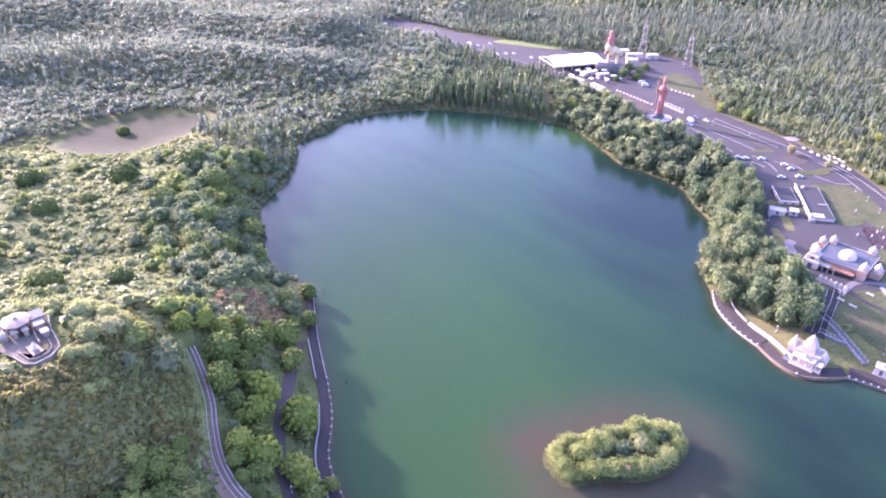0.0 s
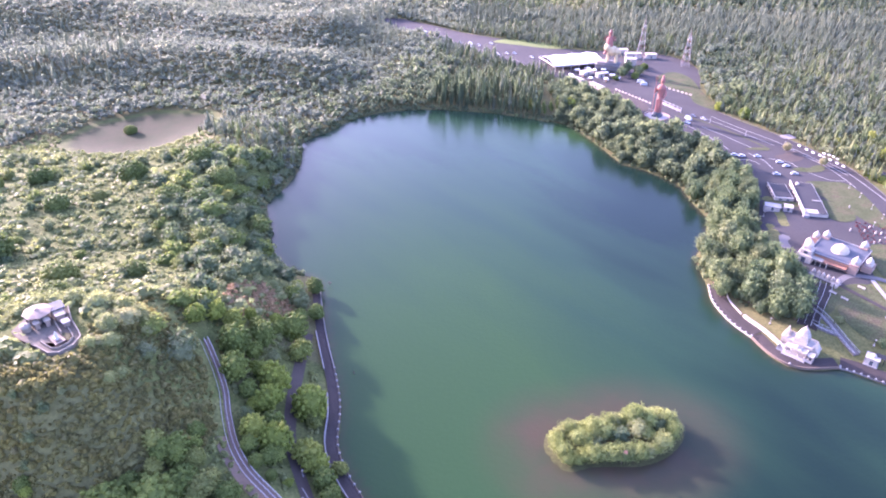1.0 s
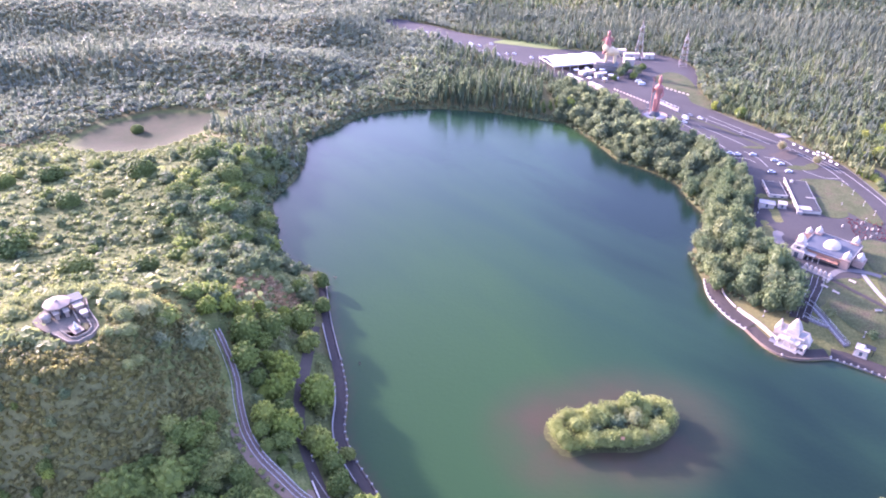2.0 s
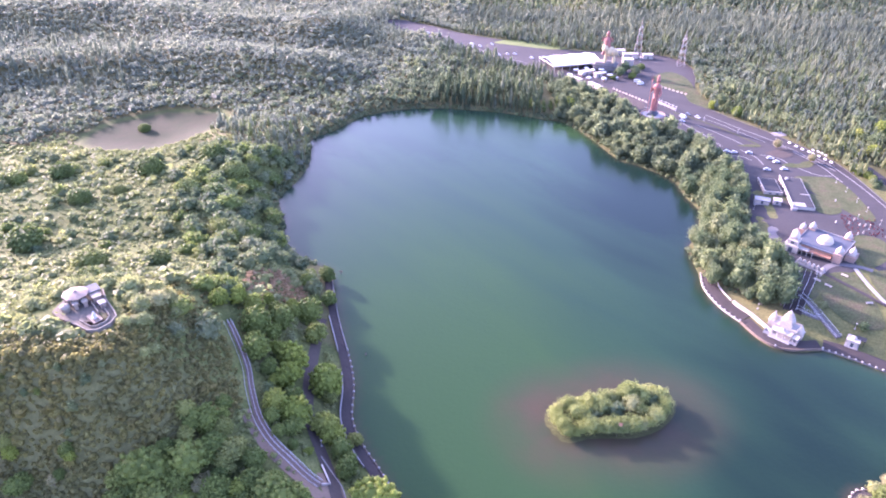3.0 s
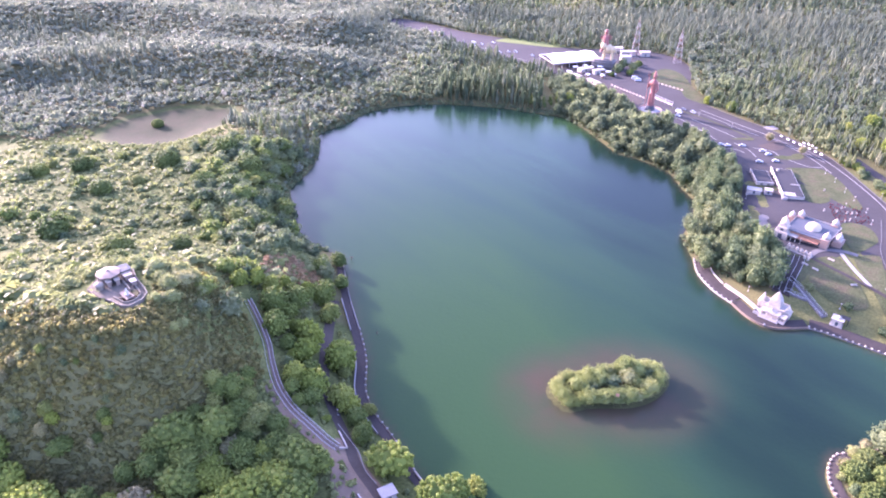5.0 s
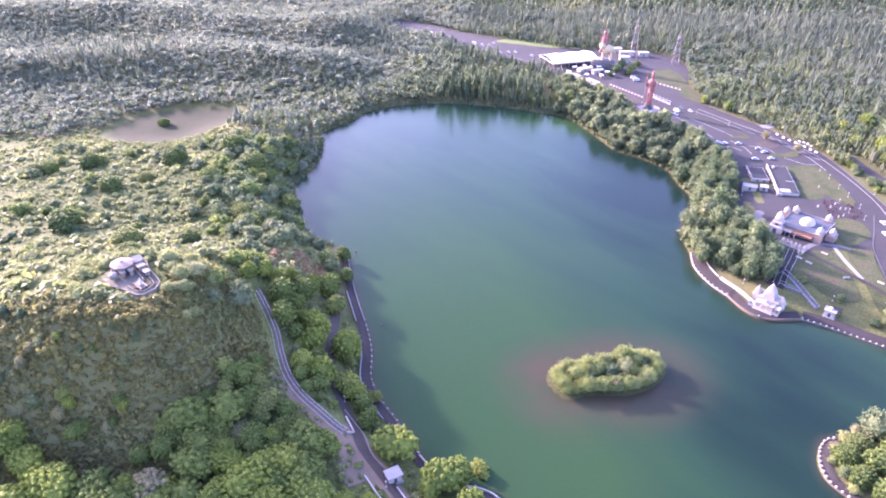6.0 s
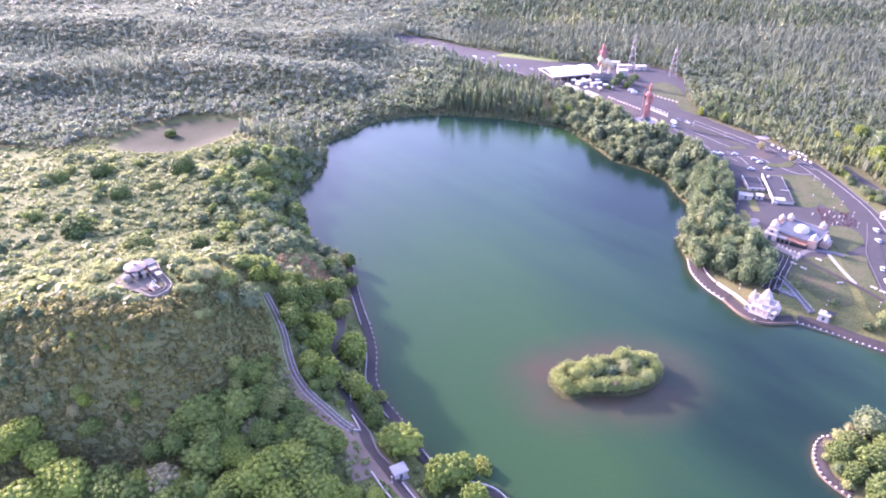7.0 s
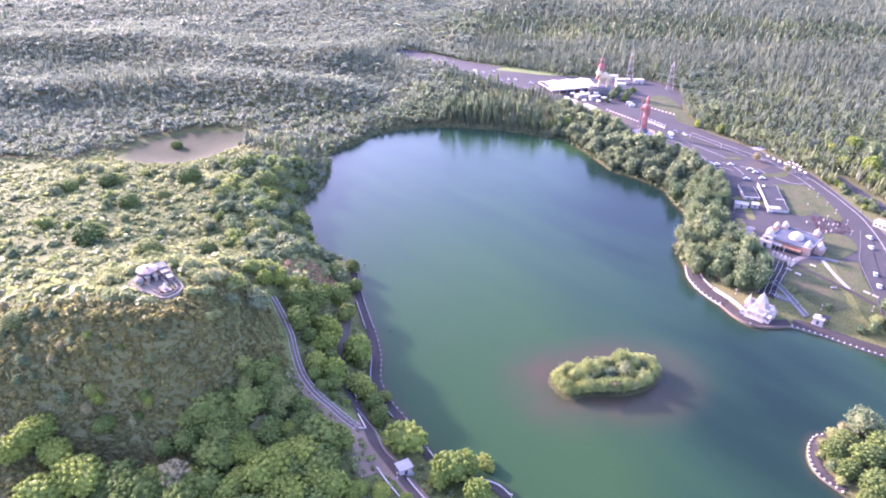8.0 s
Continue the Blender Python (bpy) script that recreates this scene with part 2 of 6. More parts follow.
GX, GY = spread(-400, 230, 3.0, 4300), spread(-30, 540, 3.0, 4300)
GZ = land(*np.meshgrid(GX, GY))


def ground_at(x, y):
    """The height of the ground sheet, as its faces have it."""
    x, y = np.asarray(x, float), np.asarray(y, float)
    i = np.clip(np.searchsorted(GX, x) - 1, 0, len(GX) - 2)
    j = np.clip(np.searchsorted(GY, y) - 1, 0, len(GY) - 2)
    u, v = (x - GX[i]) / (GX[i + 1] - GX[i]), (y - GY[j]) / (GY[j + 1] - GY[j])
    return (GZ[j, i] * (1 - u) + GZ[j, i + 1] * u) * (1 - v) + (GZ[j + 1, i] * (1 - u) + GZ[j + 1, i + 1] * u) * v


def mesh_of(name, verts, faces, mats, smooth_faces=False, slots=None, attrs=None):
    """A mesh from arrays: verts (n, 3), faces (m, 3 or 4)."""
    verts, faces = np.asarray(verts, np.float32), np.asarray(faces, np.int32)
    me = bpy.data.meshes.new(name)
    n, k = faces.shape
    me.vertices.add(len(verts))
    me.vertices.foreach_set("co", verts.ravel())
    me.loops.add(n * k)
    me.loops.foreach_set("vertex_index", faces.ravel())
    me.polygons.add(n)
    me.polygons.foreach_set("loop_start", np.arange(0, n * k, k, dtype=np.int32))
    me.polygons.foreach_set("use_smooth", np.full(n, smooth_faces))
    if slots is not None:
        me.polygons.foreach_set("material_index", np.asarray(slots, np.int32))
    for m in mats if isinstance(mats, (list, tuple)) else [mats]:
        me.materials.append(m)
    for key, values in (attrs or {}).items():
        me.attributes.new(key, "FLOAT", "POINT").data.foreach_set("value", np.asarray(values, np.float32))
    me.update(calc_edges=True)
    return me


# ground sheet
def ground_material():
    m, t, b = material("grass_and_scrub_ground", (0.12, 0.13, 0.06), 0.95)
    b.inputs["Specular IOR Level"].default_value = 0.08
    fine, mid, broad = noise_of(t, 0.9, 6), noise_of(t, 0.09, 7, 0.65), noise_of(t, 0.018, 4)
    grass = ramp(t, mid.outputs[0], [(0.28, (0.05, 0.063, 0.022)), (0.48, (0.08, 0.093, 0.03)), (0.6, (0.108, 0.113, 0.042)), (0.75, (0.098, 0.099, 0.04))])
    speck = ramp(t, fine.outputs[0], [(0.3, (0.5, 0.54, 0.5)), (0.7, (1.25, 1.22, 1.1))])
    bare = ramp(t, broad.outputs[0], [(0.52, (0, 0, 0)), (0.68, (0.75, 0.75, 0.75))])
    col = mix(t, bare.outputs[0], grass.outputs[0], (0.084, 0.09, 0.036))
    col = mix(t, 1.0, col, speck.outputs[0], "MULTIPLY")
    # browned soil colour, standing in for warm haze over the shaded hill face
    wood = ramp(t, fine.outputs[0], [(0.3, (0.068, 0.064, 0.027)), (0.7, (0.112, 0.104, 0.043))])
    under = t.nodes.new("ShaderNodeAttribute")
    under.attribute_name = "woodland"
    col = mix(t, under.outputs["Fac"], col, wood.outputs[0])
    dry = t.nodes.new("ShaderNodeAttribute")
    dry.attribute_name = "dry"
    pale = ramp(t, mid.outputs[0], [(0.38, (0.026, 0.031, 0.015)), (0.66, (0.033, 0.03, 0.018))])
    col = mix(t, dry.outputs["Fac"], col, pale.outputs[0])
    mud = t.nodes.new("ShaderNodeAttribute")
    mud.attribute_name = "mud"
    col = mix(t, mud.outputs["Fac"], col, (0.034, 0.03, 0.017))
    t.links.new(col, b.inputs["Base Color"])
    relief(t, b, fine.outputs[0], 0.6, 0.4)
    return m


# woodland regions (closed lines)
SIDE_ROAD = [(196, 398), (199, 386), (201.6, 375.5), (205.9, 361.6), (210, 348.4), (217, 328), (226, 308)]
CARPARK = [(120, 366), (110, 398), (90, 436), (76, 462), (55, 486), (36, 510), (10, 541), (-16, 572), (-50, 596), (-89, 634), (-132, 671),
           (-171, 702), (-205, 735), (-183, 756), (-143, 734), (-84, 692), (-44, 674), (-6, 655), (20, 650), (60, 652), (100, 640), (118, 600), (112, 540),
           (120, 490), (158, 441), (180, 403), (185, 382), (190, 352), (194, 325), (196, 300), (196, 262), (194, 225), (190, 205)]
PRECINCT = [(190, 205), (150, 201), (136, 208), (117, 213), (103, 214), (112, 238), (117, 262), (117, 275), (108, 290), (112, 318), (117, 345), (120, 366),
            (196, 380), (200, 262)]
POND = [(-334, 372), (-330, 402), (-300, 432), (-255, 436), (-235, 414), (-242, 374), (-262, 350), (-300, 336), (-324, 350)]
SCRUB = [(-95, 190), (-118, 240), (-150, 275), (-165, 310), (-165, 345), (-200, 345), (-250, 348), (-310, 335), (-390, 340), (-480, 330), (-480, 150),
         (-330, 60), (-230, 34), (-165, 28), (-118, 52), (-98, 95), (-95, 130), (-110, 160)]


def region(points, x, y):
    return inside(np.array(points, float), np.asarray(x, float), np.asarray(y, float))


xx, yy = np.meshgrid(GX, GY)
pond_gap = np.where(region(POND, xx, yy), away(np.array(POND, float), xx, yy), 0)
gap = shore_gap(xx, yy)
open_land = region(CARPARK, xx, yy) | region(PRECINCT, xx, yy) | region(POND, xx, yy) | region(SCRUB, xx, yy)
open_land |= (xx > -100) & (xx < 20) & (yy < 175) & (yy > 55)
ids = np.arange(len(GX) * len(GY)).reshape(len(GY), len(GX))
quads = np.stack([ids[:-1, :-1], ids[:-1, 1:], ids[1:, 1:], ids[1:, :-1]], -1).reshape(-1, 4)
ground = new("ground", mesh_of("ground", np.stack([xx, yy, GZ], -1).reshape(-1, 3), quads, ground_material(), True, attrs={
    # the hill face takes the browned soil colour too
    "woodland": np.where(open_land | (gap < 0), 0.75 * smooth((124 - yy) / 14) * smooth((-92 - xx) / 10) * (xx > -230) + 0.6 * region(PRECINCT, xx, yy), 1.0).ravel(),
    "dry": (smooth(pond_gap / 10) * 0.9).ravel(),
    "mud": (smooth((2.6 - gap) / 2.0) * 0.6).ravel()}))
tagged(ground, "rolling green land with grass, scrub and woodland soil", "ground", kind="structure")


def water_material():
    m, t, b = material("green_lake_water", (0.03, 0.10, 0.07), 0.2)
    b.inputs["IOR"].default_value = 1.33
    b.inputs["Specular IOR Level"].default_value = 0.14
    mid = noise_of(t, 0.03, 4)
    algae = t.nodes.new("ShaderNodeAttribute")
    algae.attribute_name = "algae"
    # wind-streak tones, drawn out along the breeze, put into the water colour
    g = t.nodes.new("ShaderNodeNewGeometry")
    turned = t.nodes.new("ShaderNodeMapping")
    turned.vector_type = "TEXTURE"
    turned.inputs["Rotation"].default_value = (0, 0, radians(-40))
    turned.inputs["Scale"].default_value = (95, 26, 30)
    t.links.new(g.outputs["Position"], turned.inputs["Vector"])
    streak = noise_of(t, 1.0, 2.5, 0.5, turned.outputs[0])
    streak_tone = mix(t, 0.62, streak.outputs[0], algae.outputs["Fac"])
    # green to dark blue; the dark end stands in for dim sky reflection
    col = ramp(t, streak_tone, [(0.22, (0.0046, 0.0135, 0.0102)), (0.45, (0.01, 0.028, 0.0146)), (0.72, (0.0155, 0.0385, 0.0138))])
    shallow = t.nodes.new("ShaderNodeAttribute")
    shallow.attribute_name = "silt"
    wob = node(t, "ShaderNodeMath")
    wob.operation = "MULTIPLY"
    t.links.new(shallow.outputs["Fac"], wob.inputs[0])
    lift = ramp(t, mid.outputs[0], [(0.3, (0.35, 0.35, 0.35)), (0.6, (1, 1, 1))])
    t.links.new(lift.outputs[0], wob.inputs[1])
    t.links.new(mix(t, wob.outputs[0], col.outputs[0], (0.042, 0.031, 0.019)), b.inputs["Base Color"])
    breeze = noise_of(t, 0.011, 2)
    rough = ramp(t, breeze.outputs[0], [(0.3, (0.19, 0.19, 0.19)), (0.7, (0.225, 0.225, 0.225))])
    t.links.new(rough.outputs[0], b.inputs["Roughness"])
    waves = noise_of(t, 0.55, 5, 0.6)
    relief(t, b, waves.outputs[0], 0.35, 0.2)
    return m


def swell(x, y, cx, cy, sx, sy):
    return np.exp(-((x - cx) / sx) ** 2 - ((y - cy) / sy) ** 2)


wx, wy = np.meshgrid(np.arange(-190, 200.1, 3.0), np.arange(30, 500.1, 3.0))
wd = away(LAKE_LINE, wx, wy)
keep = inside(LAKE_LINE, wx, wy) | (wd < 6)
isle_gap = away(ISLE_LINE, wx, wy)
ids = np.arange(wx.size).reshape(wx.shape)
quads = np.stack([ids[:-1, :-1], ids[:-1, 1:], ids[1:, 1:], ids[1:, :-1]], -1).reshape(-1, 4)
quads = quads[keep.ravel()[quads].all(1)]
used = np.unique(quads)
back = np.full(wx.size, -1)
back[used] = np.arange(len(used))
silt = np.maximum(smooth((32 - isle_gap) / 31) * np.where(wx + wy < 215, 1.0, 0.75), smooth((4 - wd) / 4) * 0.6)
# greener south-west and north-east; dimmer reflection painted in as dark eastern patches
algae = np.clip(0.42 + 0.5 * swell(wx, wy, -40, 190, 75, 110) + 0.45 * swell(wx, wy, -5, 95, 60, 50) + 0.5 * swell(wx, wy, 15, 446, 45, 22)
                - 0.42 * swell(wx, wy, 55, 330, 55, 90) - 0.4 * swell(wx, wy, 95, 150, 40, 50), 0, 1)
water = new("water", mesh_of("water", np.stack([wx, wy, wx * 0], -1).reshape(-1, 3)[used], back[quads], water_material(), True,
                             attrs={"silt": silt.ravel()[used], "algae": algae.ravel()[used]}))
tagged(water, "calm green crater lake with brownish shallows", "lake", kind="structure")

# ---- vegetation ----
rng = np.random.default_rng(7)


def leaves_on(centres, radii, count, size, flat=1.0, tilt=0.5, up=0.0, gen=rng, fuzz=0.0):
    """Leaf clumps as small four-sided blades scattered over the outside of round lumps."""
    pick = gen.choice(len(centres), count * 2, p=radii ** 2 / (radii ** 2).sum())
    d = gen.normal(size=(count * 2, 3))
    d[:, 2] = np.abs(d[:, 2]) * 0.9 - 0.35 * gen.random(count * 2) + up
    d /= np.linalg.norm(d, axis=1)[:, None]
    p = centres[pick] + d * radii[pick][:, None] * (1, 1, flat) * gen.uniform(0.86, 1.06 + fuzz, (count * 2, 1))
    off = (p[:, None, :] - centres[None]) / (1, 1, flat)
    ok = (np.linalg.norm(off, axis=2) > radii[None] * 0.84).all(1)
    p, d = p[ok][:count], d[ok][:count]
    n = d + gen.normal(size=d.shape) * tilt
    n /= np.linalg.norm(n, axis=1)[:, None]
    a = np.cross(n, gen.normal(size=n.shape))
    a /= np.linalg.norm(a, axis=1)[:, None]
    b = np.cross(n, a)
    s = size * gen.uniform(0.55, 1.25, (len(p), 1))
    ring = np.stack([p + a * s, p + b * s * 0.75, p - a * s, p - b * s * 0.75], 1)
    ring[:, 0] -= n * s * 0.25
    ring[:, 2] -= n * s * 0.25
    return ring.reshape(-1, 3), np.arange(len(p) * 4).reshape(-1, 4)


def ball(centre, radius, flat=1.0, rings=5, parts=8, gen=rng):
    """A knobbly closed core."""
    v = [(0, 0, 1.0)]
    for i in range(1, rings):
        a = math.pi * i / rings
        v += [(math.sin(a) * math.cos(b), math.sin(a) * math.sin(b), math.cos(a)) for b in np.arange(parts) * 2 * math.pi / parts]
    v.append((0, 0, -1.0))
    v = np.array(v) * gen.uniform(0.85, 1.1, (len(v), 1)) * radius * (1, 1, flat) + centre
    f = []
    for k in range(parts):
        k2 = (k + 1) % parts
        f.append((0, 1 + k, 1 + k2, 1 + k2))
        for i in range(rings - 2):
            a = 1 + i * parts
            f.append((a + k, a + parts + k, a + parts + k2, a + k2))
        a = 1 + (rings - 2) * parts
        f.append((a + k, len(v) - 1, a + k2, a + k2))
    return v, f


def join(pieces):
    """Several (verts, faces) in one."""
    vs, fs, n = [], [], 0
    for v, f in pieces:
        vs.append(np.asarray(v, float))
        fs.append(np.asarray(f, int) + n)
        n += len(v)
    return np.concatenate(vs), np.concatenate(fs)


def tris(v, f):
    """Four-cornered faces, with doubled corners or not, as triangles."""
    f = np.asarray(f)
    t = np.concatenate([f[:, [0, 1, 2]], f[:, [0, 2, 3]]])
    return v, t[(t[:, 0] != t[:, 1]) & (t[:, 1] != t[:, 2]) & (t[:, 2] != t[:, 0])]


def broad_crown(gen, leaves=620, size=0.06, lumps=30, tall=0.8, fuzz=0.0):
    """A rounded crown one metre in radius, its foot at the origin: a leafy dome of many small tufts."""
    c, r = [], []
    lean = gen.uniform(-0.12, 0.12, 2)
    for k in range(lumps):
        a = k * 2.4 + gen.uniform(-0.35, 0.35)
        h = (k + 0.5) / lumps
        w = math.sqrt(max(0.02, 1 - (h * 1.02) ** 2)) * gen.uniform(0.66, 0.86)
        c.append((math.cos(a) * w + lean[0] * h, math.sin(a) * w + lean[1] * h, (0.16 + h * 0.92) * tall + gen.uniform(-0.07, 0.07)))
        r.append(gen.uniform(0.75, 1.3) * 1.15 / math.sqrt(lumps))
    c, r = np.array(c), np.array(r)
    core = [ball(p, q * (0.85 - 0.5 * fuzz), 0.95, 3, 5, gen) for p, q in zip(c, r)]
    core.append(ball((lean[0] * 0.4, lean[1] * 0.4, 0.46 * tall), 0.72, 0.62 * tall / 0.72, 5, 9, gen))
    return join([leaves_on(c, r, leaves, size, 0.95, 0.6 + fuzz, 0.12, gen, fuzz)] + core)


def domed_crown(gen, knobs=130, leaves=1100, size=0.04, tall=0.85, domes=3, knob=0.105):
    """A crown one metre in radius of a few merged domes, covered with small leafy knobs."""
    dc, dr = [np.array((0, 0, 0.40 * tall))], [0.70 if domes > 1 else 0.92]
    for k in range(domes - 1):
        a = k * 6.283 / max(domes - 1, 1) + gen.uniform(-0.4, 0.4)
        dc.append(np.array((0.42 * math.cos(a), 0.42 * math.sin(a), gen.uniform(0.26, 0.5) * tall)))
        dr.append(gen.uniform(0.46, 0.6))
    dc, dr = np.array(dc), np.array(dr)
    c = []
    for p, q in zip(dc, dr):
        n = int(knobs * q * q * 1.5)
        u = (np.arange(n) + 0.5) / n
        z, a = 1 - 1.55 * u, np.arange(n) * 2.39996 + gen.uniform(0, 6)
        w = np.sqrt(np.maximum(0, 1 - z * z))
        pts = np.stack([w * np.cos(a), w * np.sin(a), z * tall], -1) * q * gen.uniform(0.9, 1.04, (n, 1)) + p
        c.append(pts[(np.linalg.norm((pts[:, None] - dc[None]) / (1, 1, tall), axis=2) > dr[None] * 0.88).all(1)])
    c = np.concatenate(c)
    c += gen.normal(0, 0.018, c.shape)
    r = knob * gen.uniform(0.7, 1.3, len(c))
    core = [ball(p, q * 0.9, 0.95, 3, 5, gen) for p, q in zip(c, r)]
    core += [ball(p, q * 0.87, tall, 6, 9, gen) for p, q in zip(dc, dr)]
    return join([leaves_on(c, r, leaves, size, 0.95, 0.7, 0.12, gen, 0.12)] + core)


def column_crown(gen, leaves=500, size=0.07, tall=3.2):
    """A slim ragged crown of a pine or gum tree, one metre in radius."""
    n = 9
    c, r = [], []
    for k in range(n):
        h = k / (n - 1)
        w = (1 - h) ** 0.7
        for j in range(1 if k > 6 else 3):
            a = gen.uniform(0, 6.3)
            c.append((math.cos(a) * w * 0.5, math.sin(a) * w * 0.5, 0.3 + h * (tall - 0.5)))
            r.append(0.2 + 0.36 * w * gen.uniform(0.7, 1.2))
    c, r = np.array(c), np.array(r)
    core = [ball(p, q * 0.7, 1.0, 3, 5, gen) for p, q in zip(c[::2], r[::2])]
    return join([leaves_on(c, r, leaves, size, 1.0, 0.7, 0.0, gen)] + core)


def simple_broad(gen, leaves=22, size=0.31, rings=4, parts=6, core=0.72):
    c = np.array([(0, 0, 0.5), *[(0.5 * math.cos(a), 0.5 * math.sin(a), gen.uniform(0.35, 0.9)) for a in gen.uniform(0, 6.3, 4)]])
    r = np.array([0.6, *gen.uniform(0.3, 0.48, 4)])
    return tris(*join([leaves_on(c, r, leaves, size, 0.95, 0.5, 0.15, gen), ball((0, 0, 0.42), core, 0.9, rings, parts, gen)]))


def sprays(gen, centres, radii, count, size):
    """Three-cornered sprays of foliage round some lumps."""
    v, f = leaves_on(np.array(centres, float), np.array(radii, float), count, size, 1.0, 0.9, 0.05, gen, 0.3)
    return v.reshape(-1, 4, 3)[:, :3].reshape(-1, 3), np.arange(len(f) * 3).reshape(-1, 3)[:, [0, 1, 2, 2]]


def spindle(gen, wide, low, high):
    """A slim closed core of eight faces."""
    a = np.arange(4) * math.pi / 2 + gen.uniform(0, 1.5)
    mid = low + (high - low) * 0.42
    v = [(0, 0, high), *[(wide * math.cos(k) * gen.uniform(0.8, 1.2), wide * math.sin(k) * gen.uniform(0.8, 1.2), mid) for k in a], (0, 0, low)]
    return np.array(v), [f for k in range(4) for f in ((0, 1 + k, 1 + (k + 1) % 4, 1 + (k + 1) % 4), (5, 1 + (k + 1) % 4, 1 + k, 1 + k))]


def far_column(gen, tall=2.9, count=17):
    h = np.linspace(0.3, 1, 5)
    c = [(gen.uniform(-0.22, 0.22), gen.uniform(-0.22, 0.22), k * (tall - 0.35)) for k in h]
    return tris(*join([sprays(gen, c, 0.72 * (1.12 - h) ** 0.6 + 0.1, count, 0.29), spindle(gen, 0.55, 0, tall * 0.95)]))


def far_broad(gen, count=19):
    c = [(0, 0, 0.5), *[(0.55 * math.cos(a), 0.55 * math.sin(a), gen.uniform(0.3, 0.85)) for a in gen.uniform(0, 6.3, 4)]]
    return tris(*join([sprays(gen, c, [0.6, *gen.uniform(0.28, 0.45, 4)], count, 0.29), spindle(gen, 0.8, -0.2, 0.9)]))


def trunk_mesh(name, height, radius, gen):
    """A tapered, slightly bent trunk with a few limbs."""
    pieces = []

    def limb(a, b, ra, rb, parts=6):
        a, b = np.array(a, float), np.array(b, float)
        w = (b - a) / np.linalg.norm(b - a)
        s = np.cross(w, (0.3, 0.9, 0.1))
        s /= np.linalg.norm(s)
        q = np.cross(w, s)
        ang = np.arange(parts) * 2 * math.pi / parts
        circle = np.cos(ang)[:, None] * s + np.sin(ang)[:, None] * q
        v = np.concatenate([a + circle * ra, b + circle * rb])
        pieces.append((v, [(k, (k + 1) % parts, parts + (k + 1) % parts, parts + k) for k in range(parts)]))

    mid = (gen.uniform(-0.06, 0.06) * height, gen.uniform(-0.06, 0.06) * height, height * 0.5)
    limb((0, 0, -0.4), mid, radius, radius * 0.75)
    limb(mid, (0, 0, height), radius * 0.75, radius * 0.45)
    for k in range(4):
        a = k * 1.6 + gen.uniform(-0.4, 0.4)
        limb((mid[0], mid[1], height * (0.55 + 0.08 * k)), (math.cos(a) * height * 0.4, math.sin(a) * height * 0.4, height * (0.95 + 0.05 * k)), radius * 0.4, radius * 0.15, 5)
    return mesh_of(name, *join(pieces), BARK, True)


def tree_kind(name, crown, leaf, trunk_part, label, gen):
    """One tree, crown radius about 1 m, to be copied at other sizes: trunk and crown under an Empty."""
    thing = new(name)
    v, f = crown
    high = trunk_part
    c = new("crown", mesh_of("crown", v + (0, 0, high), f, leaf))
    k = new("trunk", trunk_mesh("trunk", high + 0.55, 0.085, gen))
    c.parent = k.parent = thing
    return tagged(thing, label, "tree")


TREES = {}


def plant(kind, x, y, radius, gen, stretch=1.0):
    """Stand a copy of a kind of tree on the ground."""
    thing = TREES[kind]
    m = pose(x, y, float(ground_at(x, y)) - 0.1, 0, 0, gen.uniform(0, 360))
    c = copy_thing(thing, m)
    c.scale = (radius, radius, radius * stretch * gen.uniform(0.92, 1.08))
    return c


g7 = np.random.default_rng(11)
for k in range(3):
    TREES["round%d" % k] = tree_kind("broadleaf_tree", domed_crown(g7, 54, 480, 0.06, 1.0, 1 + k, 0.14), LEAF, 0.3, "broadleaf tree with a dense rounded green crown", g7)
    TREES["lime%d" % k] = tree_kind("broadleaf_tree", domed_crown(g7, 54, 480, 0.06, 1.0, 1 + k, 0.14), LEAF_YELLOW, 0.3, "broadleaf tree with a yellow-green lumpy sunlit crown", g7)
TREES["grey0"] = tree_kind("broadleaf_tree", domed_crown(g7, 90, 900, 0.045, 0.85, 2, 0.12), LEAF_GREY, 0.4, "tree with a pale greyish-brown crown", g7)
TREES["grey1"] = tree_kind("broadleaf_tree", broad_crown(g7, 520, 0.06, 22, 1.1, 0.4), LEAF_GREY, 0.6, "thin tree with a pale greyish crown", g7)
TREES["isle0"] = tree_kind("island_tree", broad_crown(g7, 760, 0.075, 20, 1.0, 0.75), LEAF_ISLE, 0.3, "bushy bright yellow-green tree on the lake island", g7)
TREES["isle1"] = tree_kind("island_tree", broad_crown(g7, 760, 0.07, 16, 1.2, 0.95), LEAF_ISLE, 0.25, "bushy bright yellow-green tree on the lake island", g7)
for k in range(3):
    TREES["bank%d" % k] = tree_kind("bank_tree", broad_crown(g7, 330, 0.1, 17 + 4 * k, 1.15 + 0.12 * k, 0.6), LEAF_BANK, 0.4, "dull green tree on the wooded lake bank", g7)
for k in range(3):
    TREES["bush%d" % k] = tree_kind("bush", broad_crown(g7, 190, 0.12, 9, 1.0, 0.3), LEAF if k == 1 else LEAF_BANK, 0.06, "large rounded green bush in the rough grass", g7)
for k, leaf in enumerate((LEAF_YELLOW, LEAF_YELLOW, LEAF)):
    TREES["great%d" % k] = tree_kind("broadleaf_tree", domed_crown(g7, 105, 900, 0.045, 0.88, 2 + k, 0.105), leaf, 0.25, "great domed broadleaf tree with a knobbly sunlit crown", g7)
for k in range(2):
    TREES["soft%d" % k] = tree_kind("bush", broad_crown(g7, 520, 0.075, 22 + 6 * k, 0.95, 0.5), LEAF_SOFT, 0.05, "large soft grey-green bush beside the hilltop temple", g7)
